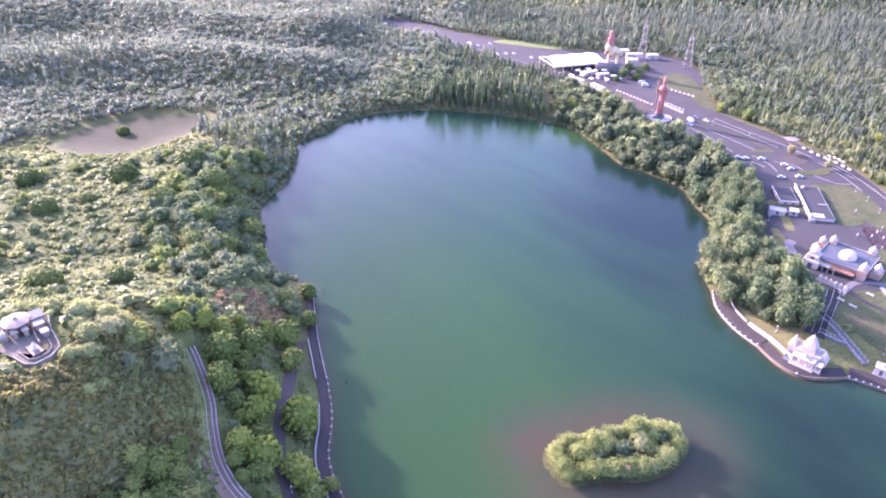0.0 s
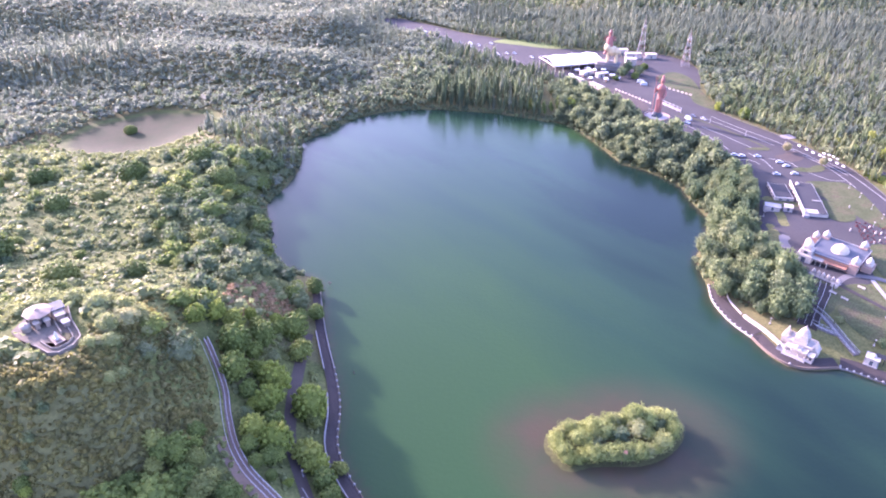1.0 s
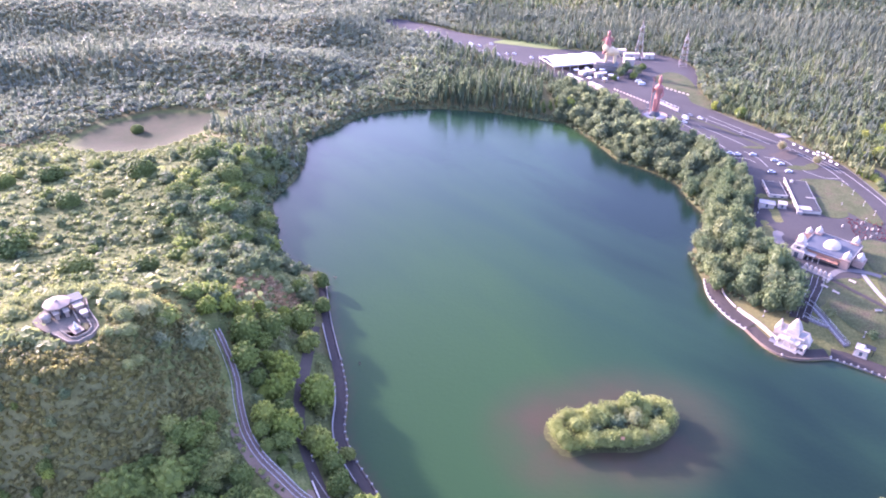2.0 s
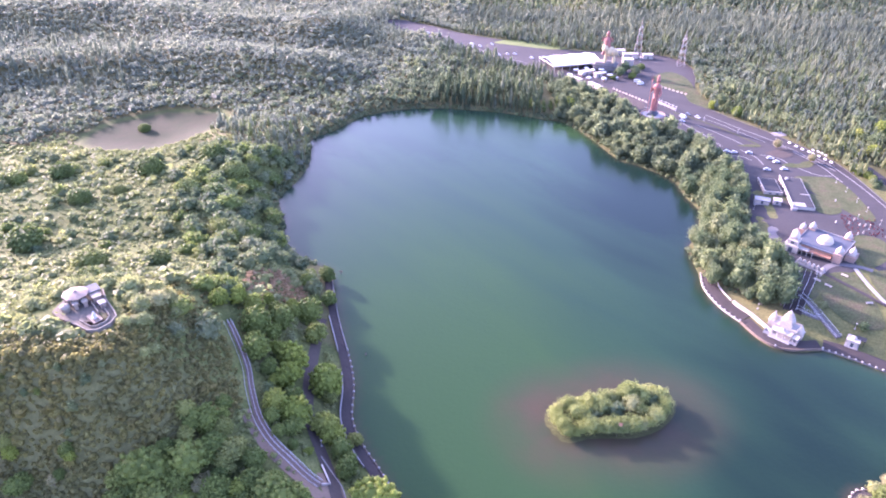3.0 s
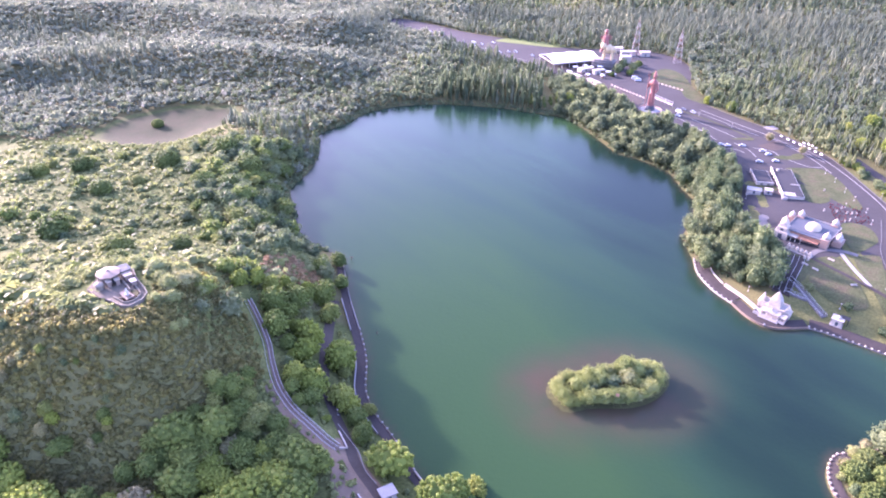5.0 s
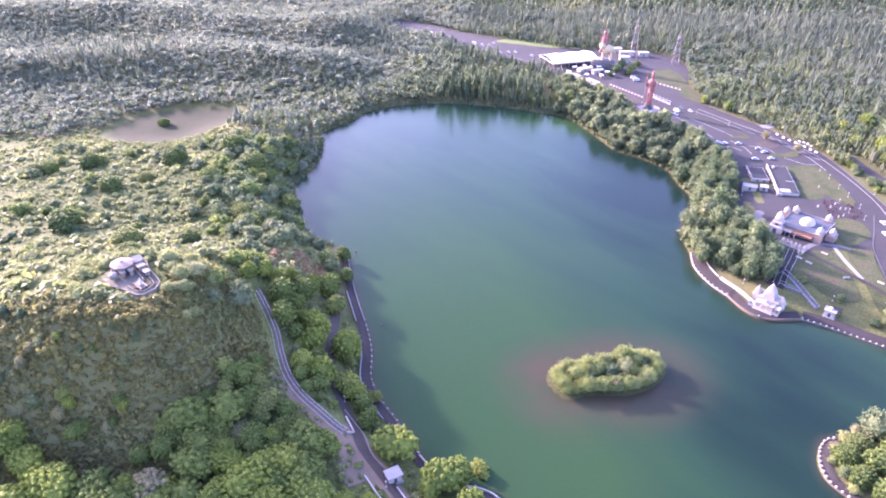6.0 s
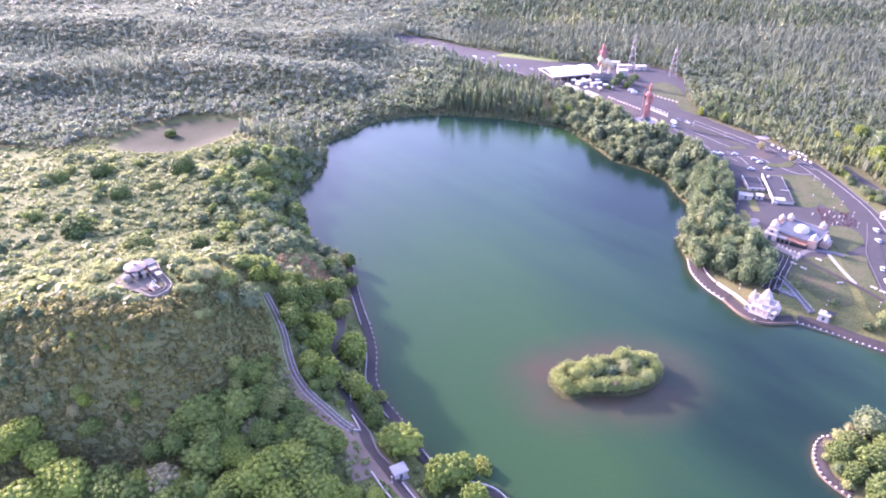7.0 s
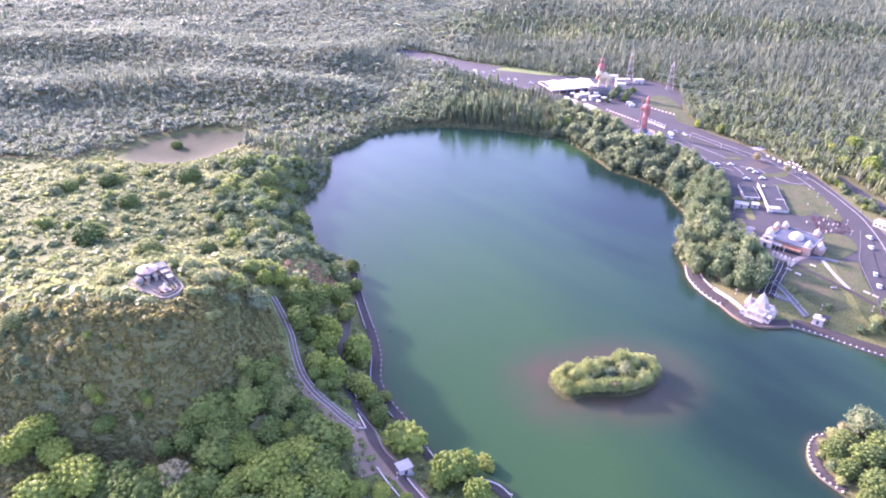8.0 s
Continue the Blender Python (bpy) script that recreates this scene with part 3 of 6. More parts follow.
for k in range(2):
    TREES["dome%d" % k] = tree_kind("dome_tree", domed_crown(g7, 100, 900, 0.05, 0.95, 1 + 2 * k, 0.12), LEAF_DOME, 0.08, "single bushy tree with a domed crown reaching the ground", g7)
TREES["pine0"] = tree_kind("conifer_tree", column_crown(g7), LEAF, 0.5, "slim dark conifer with a ragged crown", g7)
TREES["pine1"] = tree_kind("conifer_tree", column_crown(g7, 480, 0.075, 2.7), LEAF, 0.6, "slim dark conifer with a ragged crown", g7)


def scatter(name, places, sizes, templates, tint, mat, label, category, sink=0.15, stretch=None):
    """One object of many small plants that nobody could count."""
    vs, fs, ts, n = [], [], [], 0
    z = ground_at(places[:, 0], places[:, 1])
    turn = rng.uniform(0, 6.283, len(places))
    which = rng.integers(0, len(templates), len(places))
    stretch = np.ones(len(places)) if stretch is None else stretch
    for w, (v, f) in enumerate(templates):
        sel = np.nonzero(which == w)[0]
        if not len(sel):
            continue
        c, s, r = np.cos(turn[sel])[:, None], np.sin(turn[sel])[:, None], sizes[sel][:, None]
        x = (v[None, :, 0] * c - v[None, :, 1] * s) * r + places[sel, 0][:, None]
        y = (v[None, :, 0] * s + v[None, :, 1] * c) * r + places[sel, 1][:, None]
        h = (v[None, :, 2] - sink) * r * stretch[sel][:, None] + z[sel][:, None]
        vs.append(np.stack([x, y, h], -1).reshape(-1, 3))
        fs.append((f[None] + (np.arange(len(sel)) * len(v))[:, None, None] + n).reshape(-1, 3))
        ts.append(np.repeat(tint[sel], len(v)))
        n += len(sel) * len(v)
    ob = new(name, mesh_of(name, np.concatenate(vs), np.concatenate(fs), mat, attrs={"tint": np.concatenate(ts)}))
    return tagged(ob, label, category, kind="stuff")


def jittered(x0, x1, y0, y1, step, amount=0.42):
    x, y = np.meshgrid(np.arange(x0, x1, step), np.arange(y0, y1, step))
    x, y = x.ravel() + rng.uniform(-amount, amount, x.size) * step, y.ravel() + rng.uniform(-amount, amount, y.size) * step
    return x, y


g8 = np.random.default_rng(5)
BUSH_FAR = [simple_broad(g8, 19, 0.3, 3, 5, 0.66) for k in range(8)]
BROAD_DISTANT = [far_broad(g8) for k in range(8)]
COLUMN_DISTANT = [far_column(g8, 2.6 + 0.15 * k) for k in range(8)]


def wooded(x, y, margin=2.0):
    """Whether forest stands there."""
    free = region(CARPARK, x, y) | region(PRECINCT, x, y) | region(POND, x, y) | region(SCRUB, x, y)
    free |= shore_gap(x, y) < margin
    free |= (x > -104) & (x < 30) & (y < 240)
    free |= (y < 200) & (x > 90)
    free |= (y < 366) & (x > -350) & (x < -205)
    free |= (y < 382) & (x > -262) & (x < -226)
    free |= away(np.array(SIDE_ROAD, float), x, y, False) < 6.5
    free |= (x > 178) & (x < 206) & (y > 290) & (y < 380)
    free |= (y < 265) & (x > -140) & (x < 40)
    free |= (x > -12) & (x < 122) & (y < 540) & (y > 200) & (y < 560 - 0.9 * (x - 10))
    return ~free


def wedge(x, y, side=60.0):
    return (x > -0.97 * (y + 95) - side) & (x < 0.66 * (y + 95) + side)


# far woods: one sheet of trees behind the lake, spacing grows with distance
def forest(name, y0, y1, step, size, high, label):
    x, y = jittered(-1500, 1000, y0, y1, step)
    ok = wedge(x, y, 40.0) & (y < 1190 + 0.45 * np.maximum(x, 0)) & wooded(x, y)
    x, y = x[ok], y[ok]
    field = rough_noise(x, y, 60, 2.0)
    slim = (field + rng.normal(0, 0.35, len(x)) > np.where(x < -115, 0.6, np.where(y > 600, -0.9, -0.1))) | (np.abs(x) < 95) & (y < 600)
    r = size * rng.gamma(14.0, 1 / 14.0, len(x))
    west = smooth((-115 - x) / 60)
    # tone varies less in the west, standing in for the haze there
    tint = np.clip(0.45 + (0.5 * field + 0.35 * rough_noise(x, y, 33, 5.0) + rng.normal(0, 0.1, len(x))) * (1 - 0.5 * west), 0, 1)
    tint = np.clip(tint - 0.45 * smooth((y - 840) / 60) * smooth((1120 - y) / 90) * smooth((x + 250) / 120), 0, 1)
    band = smooth((y - 800 - 0.1 * x) / 60) * smooth((1040 - y) / 80) * smooth((x + 250) / 120)
    tint = np.clip(tint + 0.22 * (x > 85) * (y < 560) * smooth((45 - away(np.array(CARPARK, float), x, y)) / 30), 0, 1)
    # the conifers on the crater's northern rim stand tallest
    rim = np.where((y < 600) & (x > -100) & (x < 60), smooth((52 - shore_gap(x, y)) / 26), 0)
    up = high * (1 + 0.85 * rim)
    tint = np.clip(tint - 0.3 * rim, 0, 1)
    p = np.stack([x, y], -1)
    # farther and more westerly trees take the haze-coloured leaf
    hazy = rng.random(len(x)) < np.clip((np.hypot(x * 1.1, y + 80) - 520) / 330 + 0.25 * field + 0.5 * west, 0, 1) * (1 - 0.85 * band)
    for leaf, kind in ((LEAF_STUFF, ~hazy), (LEAF_HAZY, hazy)):
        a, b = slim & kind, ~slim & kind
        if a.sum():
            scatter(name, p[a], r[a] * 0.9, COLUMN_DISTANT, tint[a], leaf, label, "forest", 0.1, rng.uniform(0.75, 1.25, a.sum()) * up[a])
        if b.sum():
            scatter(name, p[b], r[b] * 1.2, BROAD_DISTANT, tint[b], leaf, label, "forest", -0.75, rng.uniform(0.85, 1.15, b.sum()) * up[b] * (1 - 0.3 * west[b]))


forest("forest", 200, 545, 3.8, 2.05, 1.35, "dense mixed forest of slim conifers and broadleaf trees")
forest("forest", 545, 820, 3.9, 2.0, 1.3, "grey-green plantation forest behind the car park")
forest("forest", 820, 1500, 6.9, 3.5, 0.9, "distant forest with haze-pale leaves reaching to the horizon")

# scrub on the western rise and the temple hill
TERRACE_LINE = np.array([(-166, 119), (-156, 118), (-148.2, 116.3), (-142.1, 114), (-139.2, 114.8), (-137.2, 119), (-137.6, 123), (-139.8, 125.2), (-146.2, 130.6), (-151.5, 136.5), (-159.5, 135.5), (-161, 129), (-166, 121)], float)
x, y = jittered(-400, -90, 55, 350, 3.0, 0.5)
fx, fy = jittered(-222, -92, 36, 150, 1.7, 0.5)
keep = (fy < 128) | (fx > -140)
fx, fy = fx[keep], fy[keep]
x, y = np.r_[x, fx], np.r_[y, fy]
ok = region(SCRUB, x, y) & (shore_gap(x, y) > 2) & (np.hypot((x + 150) / 12.0, (y - 126) / 11.0) > 1) & ~inside(TERRACE_LINE, x, y) & (away(TERRACE_LINE, x, y) > 1.8)
hill_path = np.array([(-122, 158), (-117, 154), (-111.5, 148), (-105.3, 141), (-100.5, 134.6), (-96.6, 127.5), (-91.5, 119.5), (-87.4, 114.5), (-81, 109)], float)
ok &= away(hill_path, x, y, False) > 3.6
x, y = x[ok], y[ok]
front = np.maximum(smooth((125 - y) / 30) * (x > -215), smooth((x + 150) / 20) * smooth((175 - y) / 15))
thick = np.clip(0.5 + 0.5 * rough_noise(x, y, 17, 4.0) + 0.25 * rough_noise(x, y, 6, 1.0), 0, 1)
ok = rng.random(len(x)) < np.clip(front + 0.2 + 0.7 * thick ** 1.3, 0, 1)
x, y, front = x[ok], y[ok], front[ok]
r = rng.gamma(2.6, 0.62, len(x)) * (1 - 0.25 * front) * (1 + 0.35 * smooth((195 - y) / 40) * (front < 0.5)) + 0.5
tint = np.clip(0.45 + 0.35 * rough_noise(x, y, 30, 6.0) + rng.normal(0, 0.25, len(x)) - 0.1 * front, 0, 1)
shade = np.clip(tint + 0.1 * (1 - front), 0, 0.78)
shade = np.where((rng.random(len(x)) < 0.04) & (r < 1.8), 1.0, shade)
slope, p = (front > 0.5) & (x < -96), np.stack([x, y], -1)
scatter("scrub", p[~slope], r[~slope], BUSH_FAR, shade[~slope], LEAF_SCRUB, "low bushes and scrub covering the hill and rise", "scrub", 0.25, np.full((~slope).sum(), 0.68))
# tint rises westward: paler shrubs there, and haze put into their colour
scatter("scrub", p[slope], r[slope] * 0.6 + 0.25, BUSH_FAR, np.clip(0.8 * tint + 0.3 * smooth((-145 - x) / 35), 0, 1)[slope], LEAF_SLOPE, "brownish-green scrub on the steep hillside", "scrub", 0.3, rng.uniform(0.7, 1.3, slope.sum()))
# low tufts between the bushes of the crest and the rise
sx, sy = jittered(-320, -108, 122, 300, 2.5, 0.55)
g9 = np.random.default_rng(92)
ok = region(SCRUB, sx, sy) & (away(hill_path, sx, sy, False) > 3) & (away(TERRACE_LINE, sx, sy) > 1.5) & ~inside(TERRACE_LINE, sx, sy) & (shore_gap(sx, sy) > 3)
ok &= g9.random(len(sx)) < 0.6
sx, sy = sx[ok], sy[ok]
scatter("scrub", np.stack([sx, sy], -1), g9.uniform(0.45, 1.15, len(sx)), BUSH_FAR, g9.uniform(0.0, 0.75, len(sx)), LEAF_SCRUB, "low grassy tufts between the bushes of the rise", "scrub", 0.2, g9.uniform(0.55, 0.9, len(sx)))
# rounder bushes standing out of the hillside scrub
sx, sy = jittered(-218, -100, 66, 116, 4.2, 0.55)
ok = region(SCRUB, sx, sy) & (away(hill_path, sx, sy, False) > 4.5) & (away(TERRACE_LINE, sx, sy) > 5) & ~inside(TERRACE_LINE, sx, sy) & (shore_gap(sx, sy) > 3)
g9 = np.random.default_rng(91)
ok &= g9.random(len(sx)) < 0.55
sx, sy = sx[ok], sy[ok]
scatter("scrub", np.stack([sx, sy], -1), g9.gamma(3.0, 0.38, len(sx)) + 0.9, BUSH_FAR, g9.uniform(0.0, 0.6, len(sx)), LEAF_SLOPE, "rounded olive bushes on the steep hillside", "scrub", 0.2, g9.uniform(0.85, 1.25, len(sx)))
x, y = jittered(-470, -100, 90, 350, 9.0, 0.5)
g = shore_gap(x, y)
ok = region(SCRUB, x, y) & (g > 3) & (y > 128) & (np.hypot((x + 150) / 18, (y - 127) / 18) > 1) & (away(hill_path, x, y, False) > 6)
ok &= rng.random(len(x)) < 0.10 + 0.9 * smooth((66 - g) / 25) + 0.5 * smooth((y - 290) / 40)
ok &= (x > -330) & (x < -0.0) & ~((y > 322) & (x > -340) & (x < -238)) & (np.hypot((x + 113) / 17, (y - 192) / 20) > 1)
x, y = x[ok], y[ok]
THICKET = [(float(a), float(b), float(c)) for a, b, c in zip(x, y, rng.uniform(2.4, 4.6, len(x)) + 1.8 * smooth((62 - shore_gap(x, y)) / 25) + 0.8 * smooth((y - 300) / 40))]
x, y = jittered(-352, -205, 328, 412, 3.0, 0.5)
ok = ~region(POND, x, y) & ~wooded(x, y) & (rng.random(len(x)) < 0.85)
x, y = x[ok], y[ok]
scatter("scrub", np.stack([x, y], -1), rng.uniform(0.9, 2.4, len(x)), BUSH_FAR, rng.uniform(0.1, 0.7, len(x)), LEAF_SCRUB, "low bushes round the edge of the dry pond", "scrub", 0.25)
x, y = jittered(-128, -100, 176, 210, 1.8, 0.5)
ok = (np.hypot((x + 113) / 12.5, (y - 193) / 16) < 1) & (shore_gap(x, y) > 6)
x, y = x[ok], y[ok]
scatter("scrub", np.stack([x, y], -1), rng.uniform(0.9, 1.9, len(x)), BUSH_FAR, rng.random(len(x)), LEAF_RED, "patch of dry reddish-brown scrub on the slope", "scrub", 0.2)

# ---- building blocks ----
def part(name, pieces, mat, parent, label="", smooth_faces=False, at=None):
    """One mesh object from (verts, faces) pieces, under a thing or a part."""
    v, f = join(pieces)
    ob = new(name, mesh_of(name, v, f, mat, smooth_faces))
    if parent is not None:
        ob.parent = parent
    if at is not None:
        ob.matrix_basis = at
    return tagged(ob, label) if label else ob


def again(ob, at):
    """Another part on the same mesh."""
    c = new(ob.name, ob.data)
    c.parent = ob.parent
    c.matrix_basis = at
    return c


def thing(name, label, category, x, y, z=None, turn=0.0, group=""):
    ob = new(name)
    ob.matrix_basis = pose(x, y, float(ground_at(x, y)) if z is None else z, 0, 0, turn)
    return tagged(ob, label, category, group)


def box(x0, x1, y0, y1, z0, z1, soft=0.04):
    """A block with its edges cut off a little."""
    s = min(soft, (x1 - x0) / 4, (y1 - y0) / 4, (z1 - z0) / 4)
    ring = lambda q, z: [(x0 + q, y0, z), (x1 - q, y0, z), (x1, y0 + q, z), (x1, y1 - q, z), (x1 - q, y1, z), (x0 + q, y1, z), (x0, y1 - q, z), (x0, y0 + q, z)]
    v = ring(s, z0) + ring(s, z1 - s)
    v += [(min(max(a, x0 + s), x1 - s), min(max(b, y0 + s), y1 - s), z1) for a, b, c in ring(s, z1)]
    f = [(k, (k + 1) % 8, 8 + (k + 1) % 8, 8 + k) for k in range(8)]
    f += [(8 + k, 8 + (k + 1) % 8, 16 + (k + 1) % 8, 16 + k) for k in range(8)]
    f += [(16, 17, 18, 19), (16, 19, 20, 23), (20, 21, 22, 23), (3, 2, 1, 0), (7, 4, 3, 0), (7, 6, 5, 4)]
    return np.array(v, float), f


def lathe(profile, parts=16, centre=(0, 0, 0), square=0.0):
    """A turned shape from (radius, height) pairs; square pulls its section towards a square."""
    v, f = [], []
    a = np.arange(parts) * 2 * math.pi / parts
    k = 1 / np.maximum(np.abs(np.cos(a)), np.abs(np.sin(a)))
    k = 1 + (k - 1) * square
    for r, z in profile:
        v += [(r * q * math.cos(b) + centre[0], r * q * math.sin(b) + centre[1], z + centre[2]) for b, q in zip(a, k)]
    for i in range(len(profile) - 1):
        f += [(i * parts + j, i * parts + (j + 1) % parts, (i + 1) * parts + (j + 1) % parts, (i + 1) * parts + j) for j in range(parts)]
    top = (len(profile) - 1) * parts
    f += [(top, top + j, top + j + 1, top + j + 1) for j in range(1, parts - 1)]
    return np.array(v, float), f


def dome_profile(r, h, point=0.0, z=0.0, n=9):
    p = [(r * math.cos(a), z + h * math.sin(a)) for a in np.linspace(0, math.pi / 2, n)[:-1]]
    return p + [(r * 0.06 + 0.02, z + h + point * 0.3), (0.02, z + h + point)]


def spire_profile(r, h, z=0.0):
    """The bulging outline of a temple tower with a ribbed cap and finial."""
    p = [(r * (1 - u ** 2.2 * 0.78), z + h * 0.8 * u) for u in np.linspace(0, 1, 9)]
    return p + [(r * 0.32, z + h * 0.81), (r * 0.34, z + h * 0.85), (r * 0.2, z + h * 0.88), (r * 0.12, z + h * 0.9), (r * 0.14, z + h * 0.94), (0.03, z + h)]


def rod(a, b, r, parts=6):
    a, b = np.array(a, float), np.array(b, float)
    w = (b - a) / max(np.linalg.norm(b - a), 1e-6)
    s = np.cross(w, (0.31, 0.2, 0.9) if abs(w[2]) < 0.9 else (1, 0, 0))
    s /= np.linalg.norm(s)
    q = np.cross(w, s)
    ang = np.arange(parts) * 2 * math.pi / parts
    c = (np.cos(ang)[:, None] * s + np.sin(ang)[:, None] * q) * r
    return np.concatenate([a + c, b + c]), [(k, (k + 1) % parts, parts + (k + 1) % parts, parts + k) for k in range(parts)]


def paced(points, step=2.0, closed=False):
    """The same line with points at even steps."""
    p = np.array(points, float)
    if closed:
        p = np.vstack([p, p[:1]])
    s = np.r_[0, np.cumsum(np.linalg.norm(np.diff(p[:, :2], axis=0), axis=1))]
    n = max(2, int(round(s[-1] / step)) + 1)
    q = np.linspace(0, s[-1], n)
    return np.stack([np.interp(q, s, p[:, k]) for k in range(p.shape[1])], -1)


def normals(line):
    d = np.gradient(line[:, :2], axis=0)
    d /= np.linalg.norm(d, axis=1)[:, None] + 1e-9
    return np.stack([-d[:, 1], d[:, 0]], -1)


def inland(points, gap_m, step=2.0):
    """A line set back from the water's edge."""
    p = paced(curve_through(points, False, 4), step)
    n = normals(p)
    test = shore_gap(p[:, 0] + n[:, 0] * 2, p[:, 1] + n[:, 1] * 2).mean() > 0
    return p + n * (gap_m if test else -gap_m)


def ribbon(line, width, lift, across=3, level=None):
    """A strip lying on the ground along a line."""
    p = np.asarray(line, float)
    n = normals(p)
    rows = []
    for u in np.linspace(-0.5, 0.5, across + 1):
        q = p[:, :2] + n * width * u
        z = (ground_at(q[:, 0], q[:, 1]) if level is None else np.full(len(q), level)) + lift
        rows.append(np.column_stack([q, z]))
    v = np.stack(rows, 1).reshape(-1, 3)
    k = across + 1
    return v, [(i * k + j, (i + 1) * k + j, (i + 1) * k + j + 1, i * k + j + 1) for i in range(len(p) - 1) for j in range(across)]


def wall_along(line, thick, foot, high, follow=True):
    """A wall that follows a line; its top runs with the ground or level."""
    p = np.asarray(line, float)
    n = normals(p)
    z = ground_at(p[:, 0], p[:, 1]) if follow else np.zeros(len(p))
    a, b = p[:, :2] - n * thick / 2, p[:, :2] + n * thick / 2
    v = np.stack([np.column_stack([a, z + foot]), np.column_stack([a, z + high]), np.column_stack([b, z + high]), np.column_stack([b, z + foot])], 1).reshape(-1, 3)
    f = [(i * 4 + j, i * 4 + (j + 1) % 4, i * 4 + 4 + (j + 1) % 4, i * 4 + 4 + j) for i in range(len(p) - 1) for j in range(4)]
    e = 4 * (len(p) - 1)
    return v, f + [(0, 1, 2, 3), (e + 3, e + 2, e + 1, e)]


def prism(points, z0, z1):
    """A slab with upright sides on a closed outline."""
    p = np.array(points, float)
    n = len(p)
    c = p.mean(0)
    v = [(*q, z0) for q in p] + [(*q, z1) for q in p] + [(*c, z1)]
    f = [(k, (k + 1) % n, n + (k + 1) % n, n + k) for k in range(n)]
    return np.array(v, float), f + [(n + k, n + (k + 1) % n, 2 * n, 2 * n) for k in range(n)]


def low_wall(points, thick, z0, z1):
    """Straight wall pieces along a line, as one moulded wall."""
    v, f = wall_along(np.array(points, float), thick, z0, z1, False)
    return v, f


def sheet(name, outline, lift, mat, label, category, grid=9.0, rounded=True, kind="structure"):
    """A surface laid over the ground inside a closed line."""
    from mathutils.geometry import delaunay_2d_cdt
    edge = paced(curve_through(outline, True, 4) if rounded else np.array(outline, float), 3.0, True)[:-1]
    x, y = np.meshgrid(np.arange(edge[:, 0].min(), edge[:, 0].max(), grid), np.arange(edge[:, 1].min(), edge[:, 1].max(), grid))
    x, y = x.ravel(), y.ravel()
    ok = inside(edge, x, y) & (away(edge, x, y) > grid * 0.4)
    pts = [Vector(p) for p in edge] + [Vector(p) for p in zip(x[ok], y[ok])]
    n = len(edge)
    v, e, f, *rest = delaunay_2d_cdt(pts, [(i, (i + 1) % n) for i in range(n)], [], 1, 1e-4)
    v = np.array([(p.x, p.y) for p in v])
    tri = np.array([t for t in f if len(t) == 3])
    z = ground_at(v[:, 0], v[:, 1]) + lift
    ob = new(name, mesh_of(name, np.column_stack([v, z]), tri, mat, True))
    return tagged(ob, label, category, kind=kind)


# ---- roads and paved ground ----
sheet("road", CARPARK, 0.12, ASPHALT, "wide dark asphalt road and car park beside the lake", "road")
COURT = [(112, 283), (112, 318), (117, 345), (121, 366), (136, 376), (146, 374), (149, 330), (163, 322), (172, 322), (160, 303), (154, 285), (150, 268), (133, 262), (118, 266)]
sheet("pavement", COURT, 0.16, ASPHALT, "dark asphalt court around the main temple", "pavement")
lawn_names = [
    ([(148, 375), (162, 378), (171, 377), (176, 364), (178, 346), (178, 324), (171, 324), (165, 333), (159, 345), (152, 358)], "dry yellowish lawn between the road and the court"),
    ([(149, 331), (150, 352), (156, 350), (162, 341), (163, 332), (156, 327)], "small oval lawn beside the flat-roofed building"),
    ([(161, 304), (173, 302), (174, 288), (168, 280), (158, 272), (156, 283)], "mown lawn beside the main temple"),
    ([(132, 260), (147, 266), (150, 253), (150, 237), (149, 225), (136, 229), (128, 243)], "worn lawn with bare patches below the temple"),
    ([(155.5, 266), (168.4, 271), (166.5, 259), (164.8, 243), (163.2, 226), (161, 213), (156, 219), (154.4, 232), (154.2, 248)], "mown lawn with worn patches beside the side road"),
    ([(120, 268), (131, 262), (128, 246), (122, 240), (118, 245), (119, 258)], "strip of lawn beside the stairs"),
    ([(119, 340.5), (136, 341), (136.5, 347.2), (121, 347.2)], "small lawn in front of the flat-roofed building")]
sheet("pavement", [(115.7, 295.5), (117, 300), (118.3, 307), (121.5, 308), (123.5, 304.5), (121, 301), (121.5, 295), (119, 293)], 0.22, CONCRETE, "pale washed patch of concrete on the court", "pavement", 3.0)
for outline, text in lawn_names:
    sheet("lawn", outline, 0.24, LAWN, text, "lawn", 5.0)


def strip(name, points, width, lift, mat, label, category, rounded=True, across=3):
    line = paced(curve_through(points, False, 5) if rounded else points, 2.0)
    return tagged(part(name, [ribbon(line, width, lift, across)], mat, None), label, category, kind="structure")


strip("road", [(-8, 45), (-20, 62), (-33, 75), (-45, 87), (-55, 96.5), (-59.5, 104), (-65, 112), (-72.1, 122.4), (-78.3, 133.1), (-83, 147.5), (-86.8, 163), (-90, 177), (-93, 192)], 4.0, 0.26, LANE, "narrow old asphalt road under the trees", "road")
sheet("verge", [(-61, 93.5), (-53, 91), (-46, 88), (-42.5, 80.5), (-50, 82), (-54.4, 78), (-60, 85)], 0.18, EARTH, "bare brown earth below the stairway", "verge", 4.0)
strip("verge", [(-94, 118), (-89.5, 112.5), (-82, 106.5), (-74, 102), (-67, 98.5), (-60, 95)], 3.6, 0.2, EARTH, "bare brown earth along the foot of the stairway", "verge")
strip("kerb", [(-66.5, 113), (-59.9, 106.5), (-55.7, 102.5), (-51.6, 95.5), (-46.4, 91.2)], 0.35, 0.42, PALE, "pale concrete kerb beside the narrow road", "kerb")
